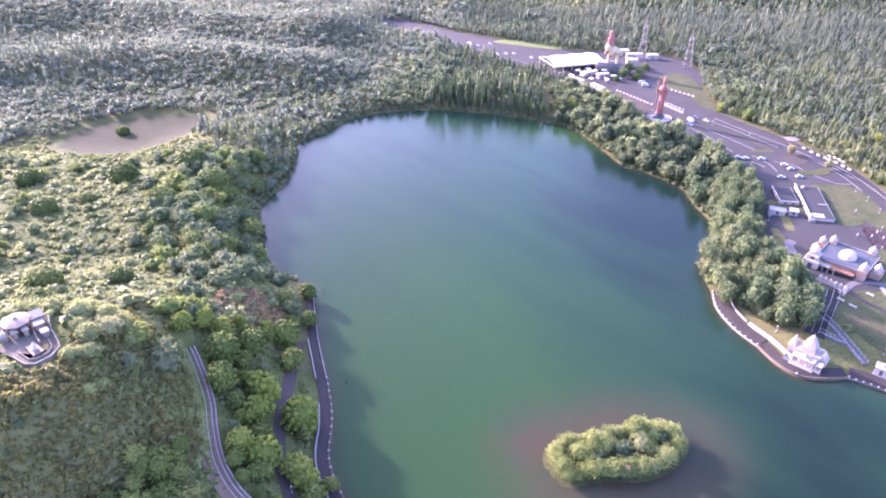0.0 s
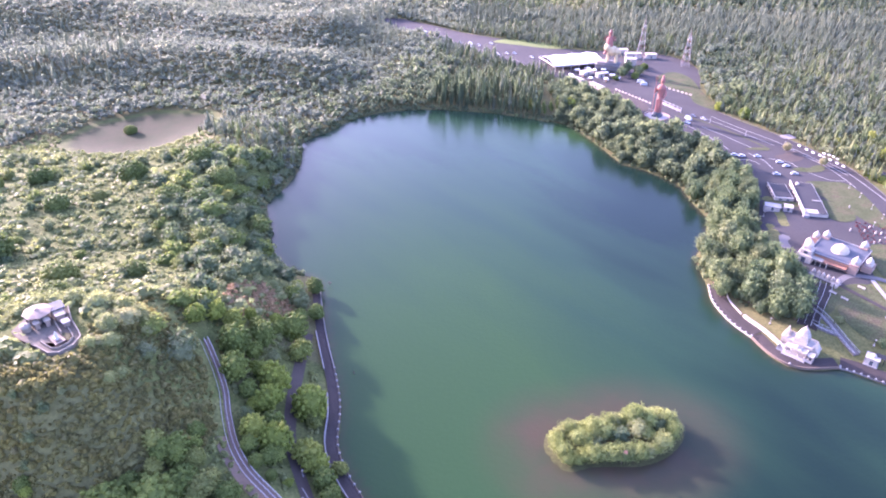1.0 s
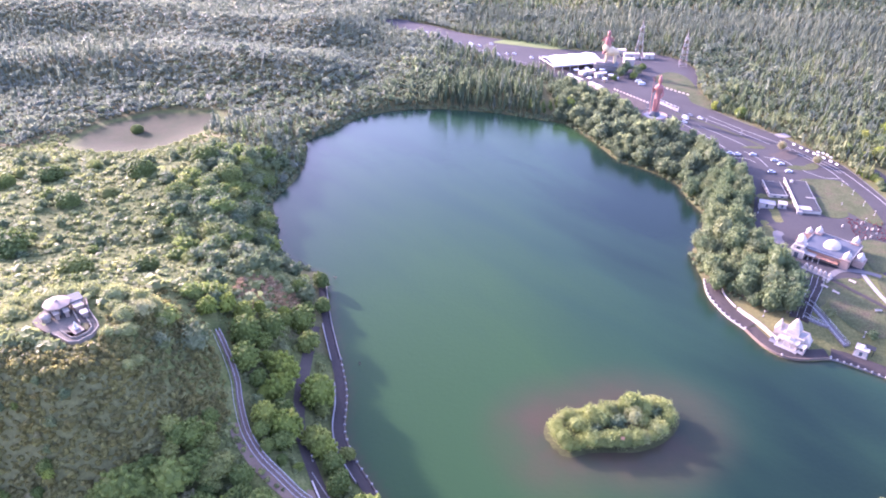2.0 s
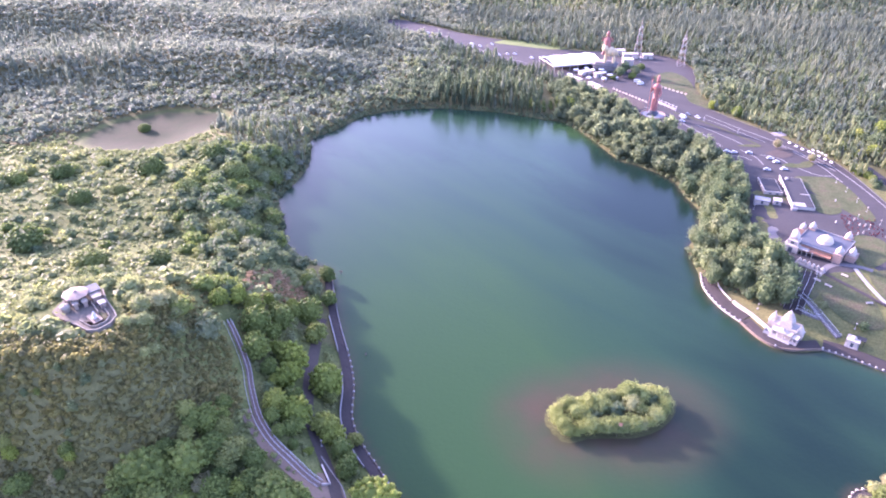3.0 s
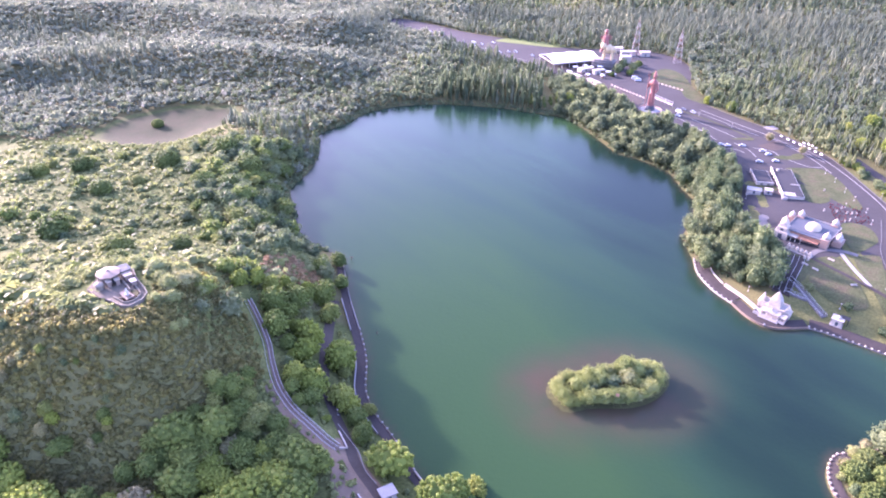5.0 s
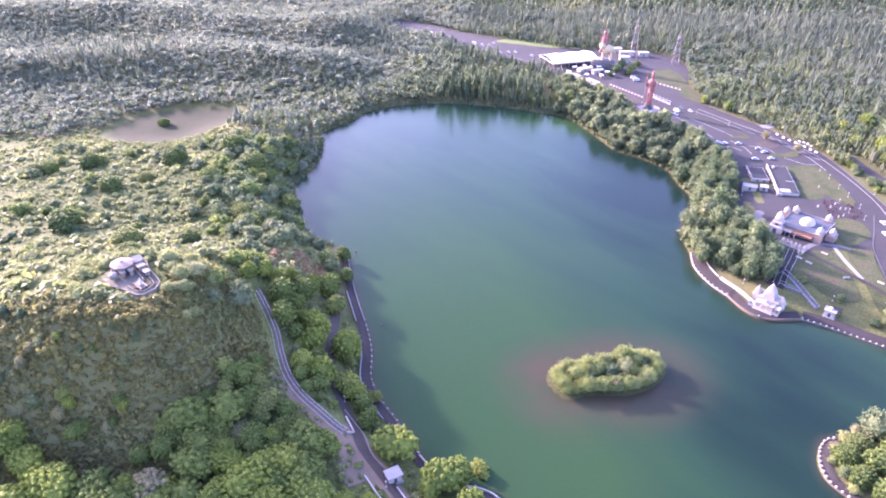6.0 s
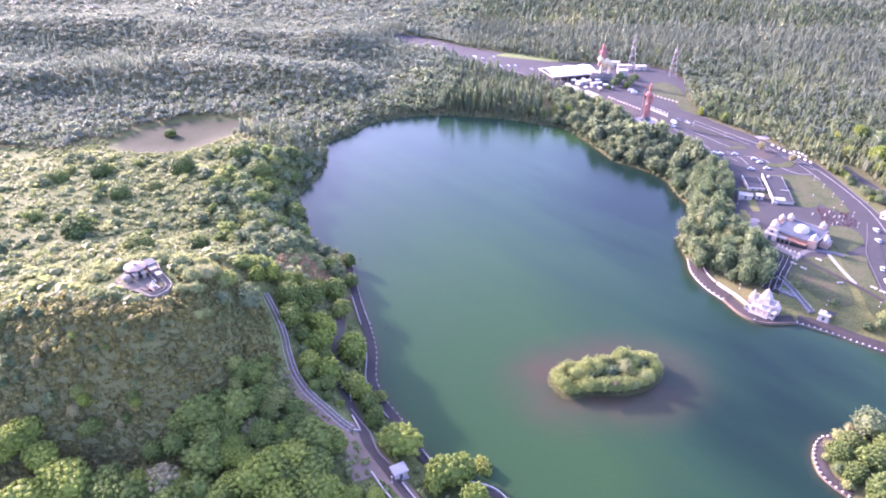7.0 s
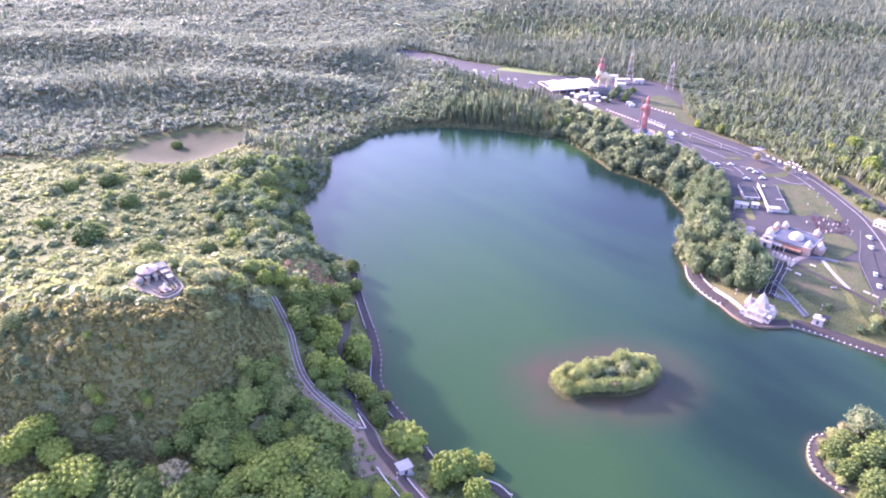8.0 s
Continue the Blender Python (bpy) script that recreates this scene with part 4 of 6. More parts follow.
strip("verge", [(-8, 45), (-20, 62), (-33, 75), (-45, 87), (-56, 97), (-62, 106)], 6.6, 0.16, EARTH, "bare trodden earth beside the narrow road", "verge")
strip("footpath", [(150.5, 270), (150.8, 263), (152, 253.1), (154.3, 240.5)], 2.0, 0.30, PALE, "pale concrete footpath across the lawn", "path")
strip("footpath", [(133, 264), (141, 272), (152, 272), (158, 269)], 3.2, 0.30, CONCRETE, "grey concrete path in front of the temple", "path")
strip("footpath", [(129, 266), (135.5, 261.5), (143.7, 251.9), (153.2, 240.1), (162.4, 227.9)], 2.2, 0.34, PAVING, "narrow dark asphalt path crossing the lawn", "path")
strip("road", [(184, 305), (177, 285), (171.5, 260), (168.5, 238), (167, 221), (168, 206)], 8.0, 0.30, ASPHALT, "side road running down to the quay", "road")
LINES = [[(101.5, 458.6), (111.9, 446.2), (121.6, 433.3), (129.1, 423.8), (137, 425)], [(105.9, 476.1), (119.4, 461.6), (131.2, 445.9), (143.4, 431.5)],
         [(111.1, 480.9), (126.7, 460.9), (146.1, 438.4), (157, 423), (167, 406), (176, 389)], [(170, 408), (177, 393), (183.7, 367.7), (188, 345), (190.2, 327), (190, 304), (188, 284), (186, 262)],
         [(135, 408), (146, 404), (151, 394), (163, 381), (172, 381)], [(60, 500), (80, 478), (93, 458), (105, 437), (113, 419)], [(-20, 590), (-60, 620), (-110, 666), (-160, 705)],
         [(150, 430), (160, 413), (169, 395), (175, 372)], [(124, 415), (131, 405), (134, 392)], [(114, 402), (122, 404), (128, 398)]]
for pts in LINES:
    strip("road_marking", pts, 0.5, 0.20, PALE, "worn white painted road line", "road marking", True, 1)
strip("kerb", [(183, 311), (176, 290), (170, 273), (166.5, 250), (164, 228), (162.5, 214)], 0.35, 0.5, CONCRETE, "grey kerb wall along the side road", "kerb")
strip("median", [(88, 483), (108, 465), (124, 446), (139, 424)], 1.6, 0.26, LAWN, "narrow grassed median strip between carriageways", "median")
sheet("median", [(123, 421.9), (130, 425.5), (136.8, 425.6), (139, 422), (131, 421)], 0.26, LAWN, "narrow grassed traffic island with a pale kerb", "median", 3.0)
sheet("median", [(139, 412), (146, 417), (153, 423), (158, 417), (154, 408), (146, 405)], 0.26, LANE, "bare earth traffic island in the car park", "median", 4.0)
sheet("median", [(144.8, 392), (150, 397), (156, 396.5), (160, 401), (166, 402), (163, 393), (154, 390)], 0.26, LAWN, "grassed traffic island in the car park", "median", 4.0)
sheet("forecourt", [(150, 450), (158, 454), (162, 447), (153, 443.5)], 0.25, PALE, "pale concrete slab beside the road", "pavement", 5.0, False)
sheet("verge", [(80, 570), (95, 590), (108, 575), (113, 537), (121, 493), (104, 508), (101, 527), (87, 544)], 0.22, LAWN, "olive grass verge beside the car park", "verge", 6.0)
sheet("forecourt", [(8, 558), (28, 549), (52, 521), (68, 498), (60, 485), (38, 509), (13, 539)], 0.22, LANE, "bare brownish gravel beside the car park", "pavement", 6.0)
sheet("verge", [(-70, 669), (-58, 680), (-40, 679), (-20, 672), (0, 663), (3, 652), (-15, 651), (-34, 656), (-55, 662)], 0.3, FRESH_GRASS, "bright green grass verge along the far road", "verge", 6.0)
strip("road", SIDE_ROAD, 7.0, 0.2, ASPHALT, "side road curving away behind the roadside hall", "road")
strip("kerb", [(196, 262), (196, 300), (193.6, 326), (189.6, 352), (184.6, 382), (179.4, 402), (170, 418), (157, 440), (136, 468), (117, 491)], 0.7, 0.5, CONCRETE, "grey roadside kerb and low barrier", "kerb")

# ---- lakeside walks ----
WEST_QUAY = SHORE_WEST[3:]
EAST_QUAY = QUAY_EAST
HEAD_QUAY = SHORE_SOUTH[3:10]


def quay(points, width, name, label, wall_mat, wall_high, posts, thick=0.5):
    """A paved walk at the water's edge with its wall and a row of posts."""
    mid = inland(points, width / 2 + 0.3)
    walk_way = tagged(part("pavement", [ribbon(mid, width, 0.30, 3)], PAVING, None), label, "promenade", kind="structure")
    edge = inland(points, 0.0)
    rim = new(name)
    tagged(rim, "low white quay wall with posts along the water", "quay wall")
    part("wall", [wall_along(edge, thick, -2.0, wall_high, False)], wall_mat, rim)
    spots = paced(edge, posts)
    first = None
    for x, y in spots[:, :2]:
        m = pose(x, y, wall_high - 0.02, 0, 0, 0)
        if first is None:
            first = part("post", [box(-0.36, 0.36, -0.36, 0.36, 0, 0.65, 0.1)], WHITE if width > 5.5 or posts < 2.4 else PALE, rim, at=m)
        else:
            again(first, m)
    return walk_way


quay(WEST_QUAY[:7], 3.7, "quay_wall", "reddish-grey paved lakeside promenade", STAIR, 0.9, 3.6, 0.35)
quay(WEST_QUAY[6:], 3.4, "quay_wall", "narrow paved lakeside promenade below the trees", PALE, 1.1, 60, 0.3)
quay(SHORE_WEST[:4], 3.0, "quay_wall", "short paved lakeside walk", WHITE, 1.3, 12)
quay(EAST_QUAY[:4], 6.0, "quay_wall", "reddish-grey paved promenade with white posts", PALE, 0.7, 3.0)
quay(EAST_QUAY[3:9], 5.0, "quay_wall", "paved apron around the lakeside temple", STAIR, 1.2, 25)
quay(EAST_QUAY[8:] + [(165, 192), (172, 184)], 6.0, "quay_wall", "reddish-grey paved promenade with white posts", CONCRETE, 0.6, 2.5)
quay(HEAD_QUAY, 3.4, "quay_wall", "reddish-brown paved walk round the wooded headland", STAIR, 0.8, 2.3)

inner = new("retaining_wall")
tagged(inner, "white curved retaining wall behind the promenade", "wall")
inner_line = inland(EAST_QUAY[:5], 7.2)
part("wall", [wall_along(inner_line[4:14], 0.4, -0.6, 0.8)], PALE, inner)
part("wall", [wall_along(inner_line[14:27], 1.1, -0.6, 1.3)], WHITE, inner)
inner = new("retaining_wall")
tagged(inner, "pale low wall between promenade and wooded slope", "wall")
part("wall", [wall_along(inland(WEST_QUAY[1:6], 4.3)[2:], 0.4, -0.5, 1.1)], PALE, inner)
part("wall", [wall_along(inland(WEST_QUAY[6:8], 4.0), 0.4, -0.5, 1.2)], PALE, inner)

for line in ([(-39.6, 83.5), (-36.3, 79.9), (-32.7, 76.3), (-27, 70)], [(-50.6, 83.8), (-45.7, 78.7), (-40.6, 73.9), (-34, 67)], [(-64.7, 108.6), (-59.6, 101.8), (-61.7, 99.9)]):
    low = new("roadside_wall")
    tagged(low, "low pale concrete wall beside the narrow road", "wall")
    part("wall", [wall_along(paced(line, 1.5), 0.35, -0.5, 0.85)], PALE, low)
    part("coping", [wall_along(paced(line, 1.5), 0.5, 0.85, 0.97)], WHITE, low, "white painted coping")

post = thing("mooring_post", "dark wooden mooring post with a cross bar in the lake", "post", -96.5, 230.5, 0.0)
part("pole", [rod((0, 0, -3), (0, 0, 2.0), 0.16)], BARK, post)
part("cross_bar", [box(-0.9, 0.9, -0.15, 0.15, 1.5, 1.9)], BARK, post)
post = thing("mooring_post", "dark wooden mooring post in the lake", "post", -68.0, 173.5, 0.0)
part("pole", [rod((0, 0, -3), (0, 0, 1.2), 0.25)], BARK, post)


# ---- stairways ----
def stairway(line, width, label, rails, step=1.1, mat=CONCRETE):
    """Steps down a slope with white handrails on posts."""
    p = paced(curve_through(line, False, 5), step)
    z = ground_at(p[:, 0], p[:, 1])
    z = np.convolve(np.r_[z[0], z[0], z, z[-1], z[-1]], np.ones(5) / 5, "valid") + 0.35
    n = normals(p)
    st = new("stairway")
    tagged(st, label, "stairs")
    treads = []
    for i in range(len(p) - 1):
        a, b = p[i], p[i + 1]
        for k in range(4):
            u, w = k / 4, (k + 1) / 4
            c, d = a + (b - a) * u, a + (b - a) * w
            h = z[i] + (z[i + 1] - z[i]) * (k + 0.5) / 4
            s = n[i] * width / 2
            v = [(*(c - s), h), (*(c + s), h), (*(d + s), h), (*(d - s), h)]
            v += [(q[0], q[1], h - 1.6) for q in v]
            treads.append((np.array(v), [(0, 1, 2, 3), (0, 4, 5, 1), (1, 5, 6, 2), (2, 6, 7, 3), (3, 7, 4, 0)]))
    part("steps", treads, mat, st)
    for u in rails:
        q = np.column_stack([p + n * width * u, z])
        bars = []
        for i in range(len(q) - 1):
            bars.append(rod(q[i] + (0, 0, 1.0), q[i + 1] + (0, 0, 1.0), 0.07, 5))
            bars.append(rod(q[i] + (0, 0, 0.5), q[i + 1] + (0, 0, 0.5), 0.045, 4))
            if i % 2 == 0:
                bars.append(rod(q[i] - (0, 0, 0.2), q[i] + (0, 0, 1.05), 0.07, 5))
        part("handrail", bars, STEEL, st, "white-painted steel handrail")
    return st


stairway([(-115, 151.5), (-111.5, 148), (-105.3, 141), (-100.5, 134.6), (-96.6, 127.5), (-91.5, 119.5), (-87.4, 114.5), (-81, 109), (-73, 104.5), (-66.5, 101), (-62, 99.5)],
         3.1, "long brownish concrete stairway with pale handrails up the temple hill", (-0.46, 0.05, 0.46), 1.1, STAIR)
stairway([(127.5, 263.5), (123.5, 254), (119, 245), (113.5, 233)], 8.0, "broad dark stairway with white handrails above the lakeside temple", (-0.48, -0.15, 0.15, 0.48), 1.0, PAVING)
stairway([(119, 243), (123, 237), (127, 229), (130.5, 221)], 2.8, "narrow side stairway with white handrails", (-0.46, 0.46), 1.0, CONCRETE)
stairway([(116, 235), (120, 233), (125, 231)], 2.4, "short side stairway with white handrails", (-0.46, 0.46), 1.0, CONCRETE)


# ---- temples ----
def column_row(parent, spots, r, z0, z1, mat=WHITE):
    first = None
    for x, y in spots:
        m = pose(x, y, z0)
        if first is None:
            h = z1 - z0
            first = part("column", [lathe([(r * 1.5, 0), (r * 1.5, 0.2), (r, 0.3), (r * 0.9, h - 0.4), (r * 1.4, h - 0.2), (r * 1.4, h)], 8)], mat, parent, at=m)
        else:
            again(first, m)


def window_row(parent, spots, wide, high, depth=0.12, mat=GLASS):
    """Panes set in frames, each spot (x, y, z, turn)."""
    first = None
    for x, y, z, turn in spots:
        m = pose(x, y, z, 0, 0, turn)
        if first is None:
            first = part("window", [box(-wide / 2, wide / 2, -depth, 0.05, 0, high)], mat, parent, "dark window opening", at=m)
        else:
            again(first, m)


def lake_temple():
    t = thing("lakeside_temple", "white lakeside temple with curved towers and open porches", "temple", 107.8, 220.5, 1.0, -32)
    part("plinth", [box(-8.5, 8.5, -6.5, 6.5, 0, 1.0), box(-5.5, 5.5, -8.0, -6.4, 0, 0.6), box(-4.5, 4.5, -7.3, -6.4, 0.55, 0.9)], PALE, t)
    part("hall", [box(-5.6, 5.6, -1.5, 5.6, 1.0, 5.2)], WHITE, t)
    part("roof", [box(-6.3, 6.3, -2.1, 6.2, 5.2, 5.7), box(-6.3, 6.3, -2.1, -1.8, 5.7, 6.3), box(-6.3, 6.3, 5.9, 6.2, 5.7, 6.3), box(-6.3, -6.0, -1.8, 5.9, 5.7, 6.3), box(6.0, 6.3, -1.8, 5.9, 5.7, 6.3)], WHITE, t)
    window_row(t, [(-3.6, -1.5, 1.6, 0), (0, -1.5, 1.3, 0), (3.6, -1.5, 1.6, 0), (-5.6, 1.0, 2.0, -90), (-5.6, 3.6, 2.0, -90), (5.6, 1.0, 2.0, 90), (5.6, 3.6, 2.0, 90)], 1.5, 2.4)
    tower = part("tower", [box(-3.1, 3.1, -0.9, 5.3, 5.7, 7.8), lathe([(3.0, 7.8), (3.15, 8.7), (2.7, 8.8), (2.8, 9.8), (2.35, 9.9), (2.35, 11.0), (1.9, 11.1), (1.8, 12.2), (1.3, 12.3), (1.15, 13.4), (0.55, 13.6), (0.65, 14.1), (0.3, 14.5), (0.06, 15.8)], 16, (0, 2.2, 0), 0.7)], WHITE, t)
    ribs = []
    for a in range(8):
        c, s = math.cos(a * math.pi / 4), math.sin(a * math.pi / 4)
        ribs.append(rod((2.9 * c, 2.2 + 2.9 * s, 7.9), (1.5 * c, 2.2 + 1.5 * s, 12.4), 0.25, 5))
    part("rib", ribs, WHITE, tower)
    for side, y, h in ((-1, 3.0, 6.0), (1, 1.2, 4.6)):
        side_tower = part("side_tower", [box(side * 7.2 - 1.9, side * 7.2 + 1.9, y - 1.9, y + 1.9, 1.0, 4.8), lathe([(1.9 * a, 4.8 + h * b) for a, b in ((1.0, 0), (1.05, 0.14), (0.86, 0.16), (0.86, 0.32), (0.68, 0.34), (0.66, 0.5), (0.46, 0.52), (0.4, 0.68), (0.2, 0.72), (0.24, 0.8), (0.03, 1.05))], 12, (side * 7.2, y, 0), 0.8)], WHITE, t)
        part("cornice", [box(side * 7.2 - 2.2, side * 7.2 + 2.2, y - 2.2, y + 2.2, 4.6, 4.9)], WHITE, side_tower)
    column_row(t, [(-4.6, -5.6), (-1.6, -5.6), (1.6, -5.6), (4.6, -5.6), (-4.6, -3.4), (4.6, -3.4)], 0.28, 1.0, 4.2)
    part("porch_roof", [box(-5.2, 5.2, -6.2, -2.0, 4.2, 4.6), box(-2.3, 2.3, -6.0, -2.4, 4.6, 5.1), lathe(dome_profile(1.3, 1.2, 0.6, 5.1), 12, (0, -4.1, 0))], WHITE, t)
    column_row(t, [(6.2, -5.6), (8.1, -5.6), (8.1, -2.2)], 0.22, 1.0, 3.6)
    part("side_porch_roof", [box(5.5, 8.5, -6.1, -1.8, 3.6, 3.95)], WHITE, t)
    part("railing", [low_wall([(-5.6, -6.4), (-8.4, -6.4), (-8.4, 1.0)], 0.2, 1.0, 1.9)], PALE, t)
    part("railing", [low_wall([(5.6, -6.4), (8.4, -6.4), (8.4, -0.8)], 0.2, 1.0, 1.9)], PALE, t)
    t.scale = (0.82, 0.82, 0.78)


lake_temple()


def kiosk(x, y, turn, w, d, h, label, roof_mat=WHITE, z=None):
    k = thing("kiosk", label, "kiosk", x, y, z, turn)
    part("plinth", [box(-w / 2 - 0.5, w / 2 + 0.5, -d / 2 - 0.5, d / 2 + 0.5, -0.8, 0.35)], PALE, k)
    part("wall", [box(-w / 2, w / 2, -d / 2, d / 2, 0.35, h)], WHITE, k)
    part("roof", [box(-w / 2 - 0.5, w / 2 + 0.5, -d / 2 - 0.5, d / 2 + 0.5, h, h + 0.35)], roof_mat, k)
    part("door", [box(-0.6, 0.6, -d / 2 - 0.06, -d / 2 + 0.1, 0.36, 2.4)], GLASS, k, "dark doorway")
    window_row(k, [(w / 2, 0, 1.3, 90), (-w / 2, 0, 1.3, -90)], min(1.4, d * 0.4), 1.1)
    return k


k = kiosk(134.6, 217.0, -28, 4.2, 3.6, 3.4, "small white shrine kiosk with a domed roof on the quay")
part("dome", [lathe(dome_profile(1.2, 1.1, 0.6, 3.75), 12)], WHITE, k)
part("canopy", [box(0.5, 4.4, 0.4, 3.4, 3.5, 3.8), rod((4.0, 3.0, 0), (4.0, 3.0, 3.5), 0.12), rod((4.0, 0.8, 0), (4.0, 0.8, 3.5), 0.12)], ROOF_DARK, k, "dark flat canopy on posts")
kiosk(121.5, 337.0, -12, 7.4, 4.4, 2.4, "low pale flat-roofed service hut beside the court", PALE)
kiosk(129.5, 336.6, -12, 3.6, 3.8, 2.3, "small white flat-roofed hut beside the court", WHITE)
kiosk(-41.6, 87.0, 38, 4.6, 3.6, 3.2, "small white concrete hut with a flat roof beside the road", PALE)


def bud_profile(r, z):
    """A pointed, slightly bulging cupola."""
    return [(r * a, z + r * b) for a, b in ((0.86, 0), (0.88, 0.2), (1.0, 0.5), (0.97, 0.9), (0.76, 1.35), (0.45, 1.75), (0.2, 2.05), (0.08, 2.4), (0.02, 2.7))]


def main_temple():
    t = thing("main_temple", "large pink and white temple with a flat roof and white domes", "temple", 140.6, 287.5, 8.5, -33)
    part("wall", [box(-11, 11, -8.6, 8.6, -0.5, 4.9)], PINK, t)
    part("band", [box(-11.15, 11.15, -8.75, 8.75, 3.6, 4.3)], ORANGE, t, "orange painted band")
    part("roof", [box(-11.6, 11.6, -9.2, 9.2, 4.9, 5.3)], ROOF_GREY, t, "bluish-grey flat roof")
    part("parapet", [box(-11.6, 11.6, -9.2, -8.9, 5.3, 5.75), box(-11.6, 11.6, 8.9, 9.2, 5.3, 5.75), box(-11.6, -11.3, -8.9, 8.9, 5.3, 5.75), box(11.3, 11.6, -8.9, 8.9, 5.3, 5.75)], PALE, t, "pale parapet")
    window_row(t, [(x, -8.6, 1.0, 0) for x in (-9, -6.4, -3.8, -1.2, 1.4, 4.0, 6.6)] + [(11, y, 1.0, 90) for y in (-5.5, -2, 1.5, 5)] + [(-11, y, 1.0, -90) for y in (-5.5, -2, 1.5, 5)], 1.3, 2.0)
    dome = part("dome", [lathe([(4.0, 5.3), (4.0, 5.9), (3.75, 6.0)] + dome_profile(3.7, 2.9, 0.4, 6.0, 12), 24)], CREAM_WHITE, t, "broad white dome", True)
    part("finial", [lathe([(0.35, 8.8), (0.2, 9.2), (0.3, 9.5), (0.03, 10.2)], 8)], CREAM, dome)
    for x, y, r, h in ((9.4, -7.6, 1.9, 5.6), (-9.7, 7.8, 1.7, 5.3), (7.8, 9.6, 1.7, 5.3)):
        tower = part("corner_tower", [box(x - r, x + r, y - r, y + r, 0, h + 0.6), box(x - r - 0.3, x + r + 0.3, y - r - 0.3, y + r + 0.3, h + 0.3, h + 0.8)], PINK, t)
        part("cupola", [lathe(bud_profile(r * 1.02, h + 0.8), 14, (x, y, 0))], WHITE, tower, "white pointed cupola", True)
    for x, y in ((-14.6, -1.4), (-13.9, 6.6)):
        tower = part("side_shrine", [box(x - 1.7, x + 1.7, y - 1.7, y + 1.7, 0, 4.6)], PINK, t)
        part("cupola", [lathe(bud_profile(1.65, 4.6), 14, (x, y, 0))], WHITE, tower, "white pointed cupola", True)
    gate = part("gate_tower", [box(-15.6, -8.4, -12.6, -6.4, -0.5, 4.4), box(-14.6, -9.4, -11.8, -7.2, 4.4, 7.2), box(-15.0, -9.0, -12.2, -6.8, 4.2, 4.6), box(-13.9, -10.1, -11.2, -7.8, 7.2, 9.0)], WHITE, t, "tiered white gate tower")
    part("cupola", [lathe(spire_profile(2.0, 4.2, 9.0), 14, (-12, -9.5, 0), 0.5)], WHITE, gate)
    part("doorway", [box(-13.0, -11.0, -12.7, -12.4, 0.0, 3.2)], GLASS, gate, "dark doorway")
    part("window", [box(-12.9, -11.1, -11.95, -11.7, 5.0, 6.6)], GLASS, gate, "dark window opening")
    porch = part("porch_roof", [box(-8.4, -3.6, -11.8, -8.9, 3.2, 3.6)], WHITE, t)
    column_row(t, [(-6.5, -11.4), (-4.1, -11.4), (-1.5, -11.4)], 0.2, 0.0, 3.2)
    part("veranda_roof", [box(-3.5, 7.0, -11.0, -8.8, 2.9, 3.2)], ORANGE, t, "orange veranda edge")
    annexe = part("annexe", [box(11.6, 16.4, -4.2, 1.8, -0.5, 3.8)], PINK, t)
    part("cupola", [box(12.2, 15.8, -3.0, 0.6, 3.8, 4.6), lathe(bud_profile(1.7, 4.6), 14, (14, -1.2, 0))], WHITE, annexe, "white pointed cupola", True)
    t.scale = (0.96, 1.16, 0.84)


main_temple()

row = thing("shrine_row", "row of small white domed shrines on a plinth", "shrines", 129.2, 267.6, None, -43)
part("plinth", [box(-8.2, 8.2, -1.6, 1.6, -1.5, 0.7)], PALE, row)
cell = None
for n in range(6):
    m = pose(-6.6 + 2.65 * n, 0.1, 0.7, 0, 0, 0)
    if cell is None:
        cell = part("shrine", [box(-0.95, 0.95, -0.95, 0.95, 0, 1.7), lathe(bud_profile(0.72, 1.7), 10)], WHITE, row, at=m)
    else:
        again(cell, m)
row.scale = (0.85, 0.85, 0.8)
part("gate_pier", [box(5.2, 6.4, -4.4, -3.2, -1.2, 2.2), box(7.4, 8.6, -4.6, -3.4, -1.2, 2.2)], WHITE, row)


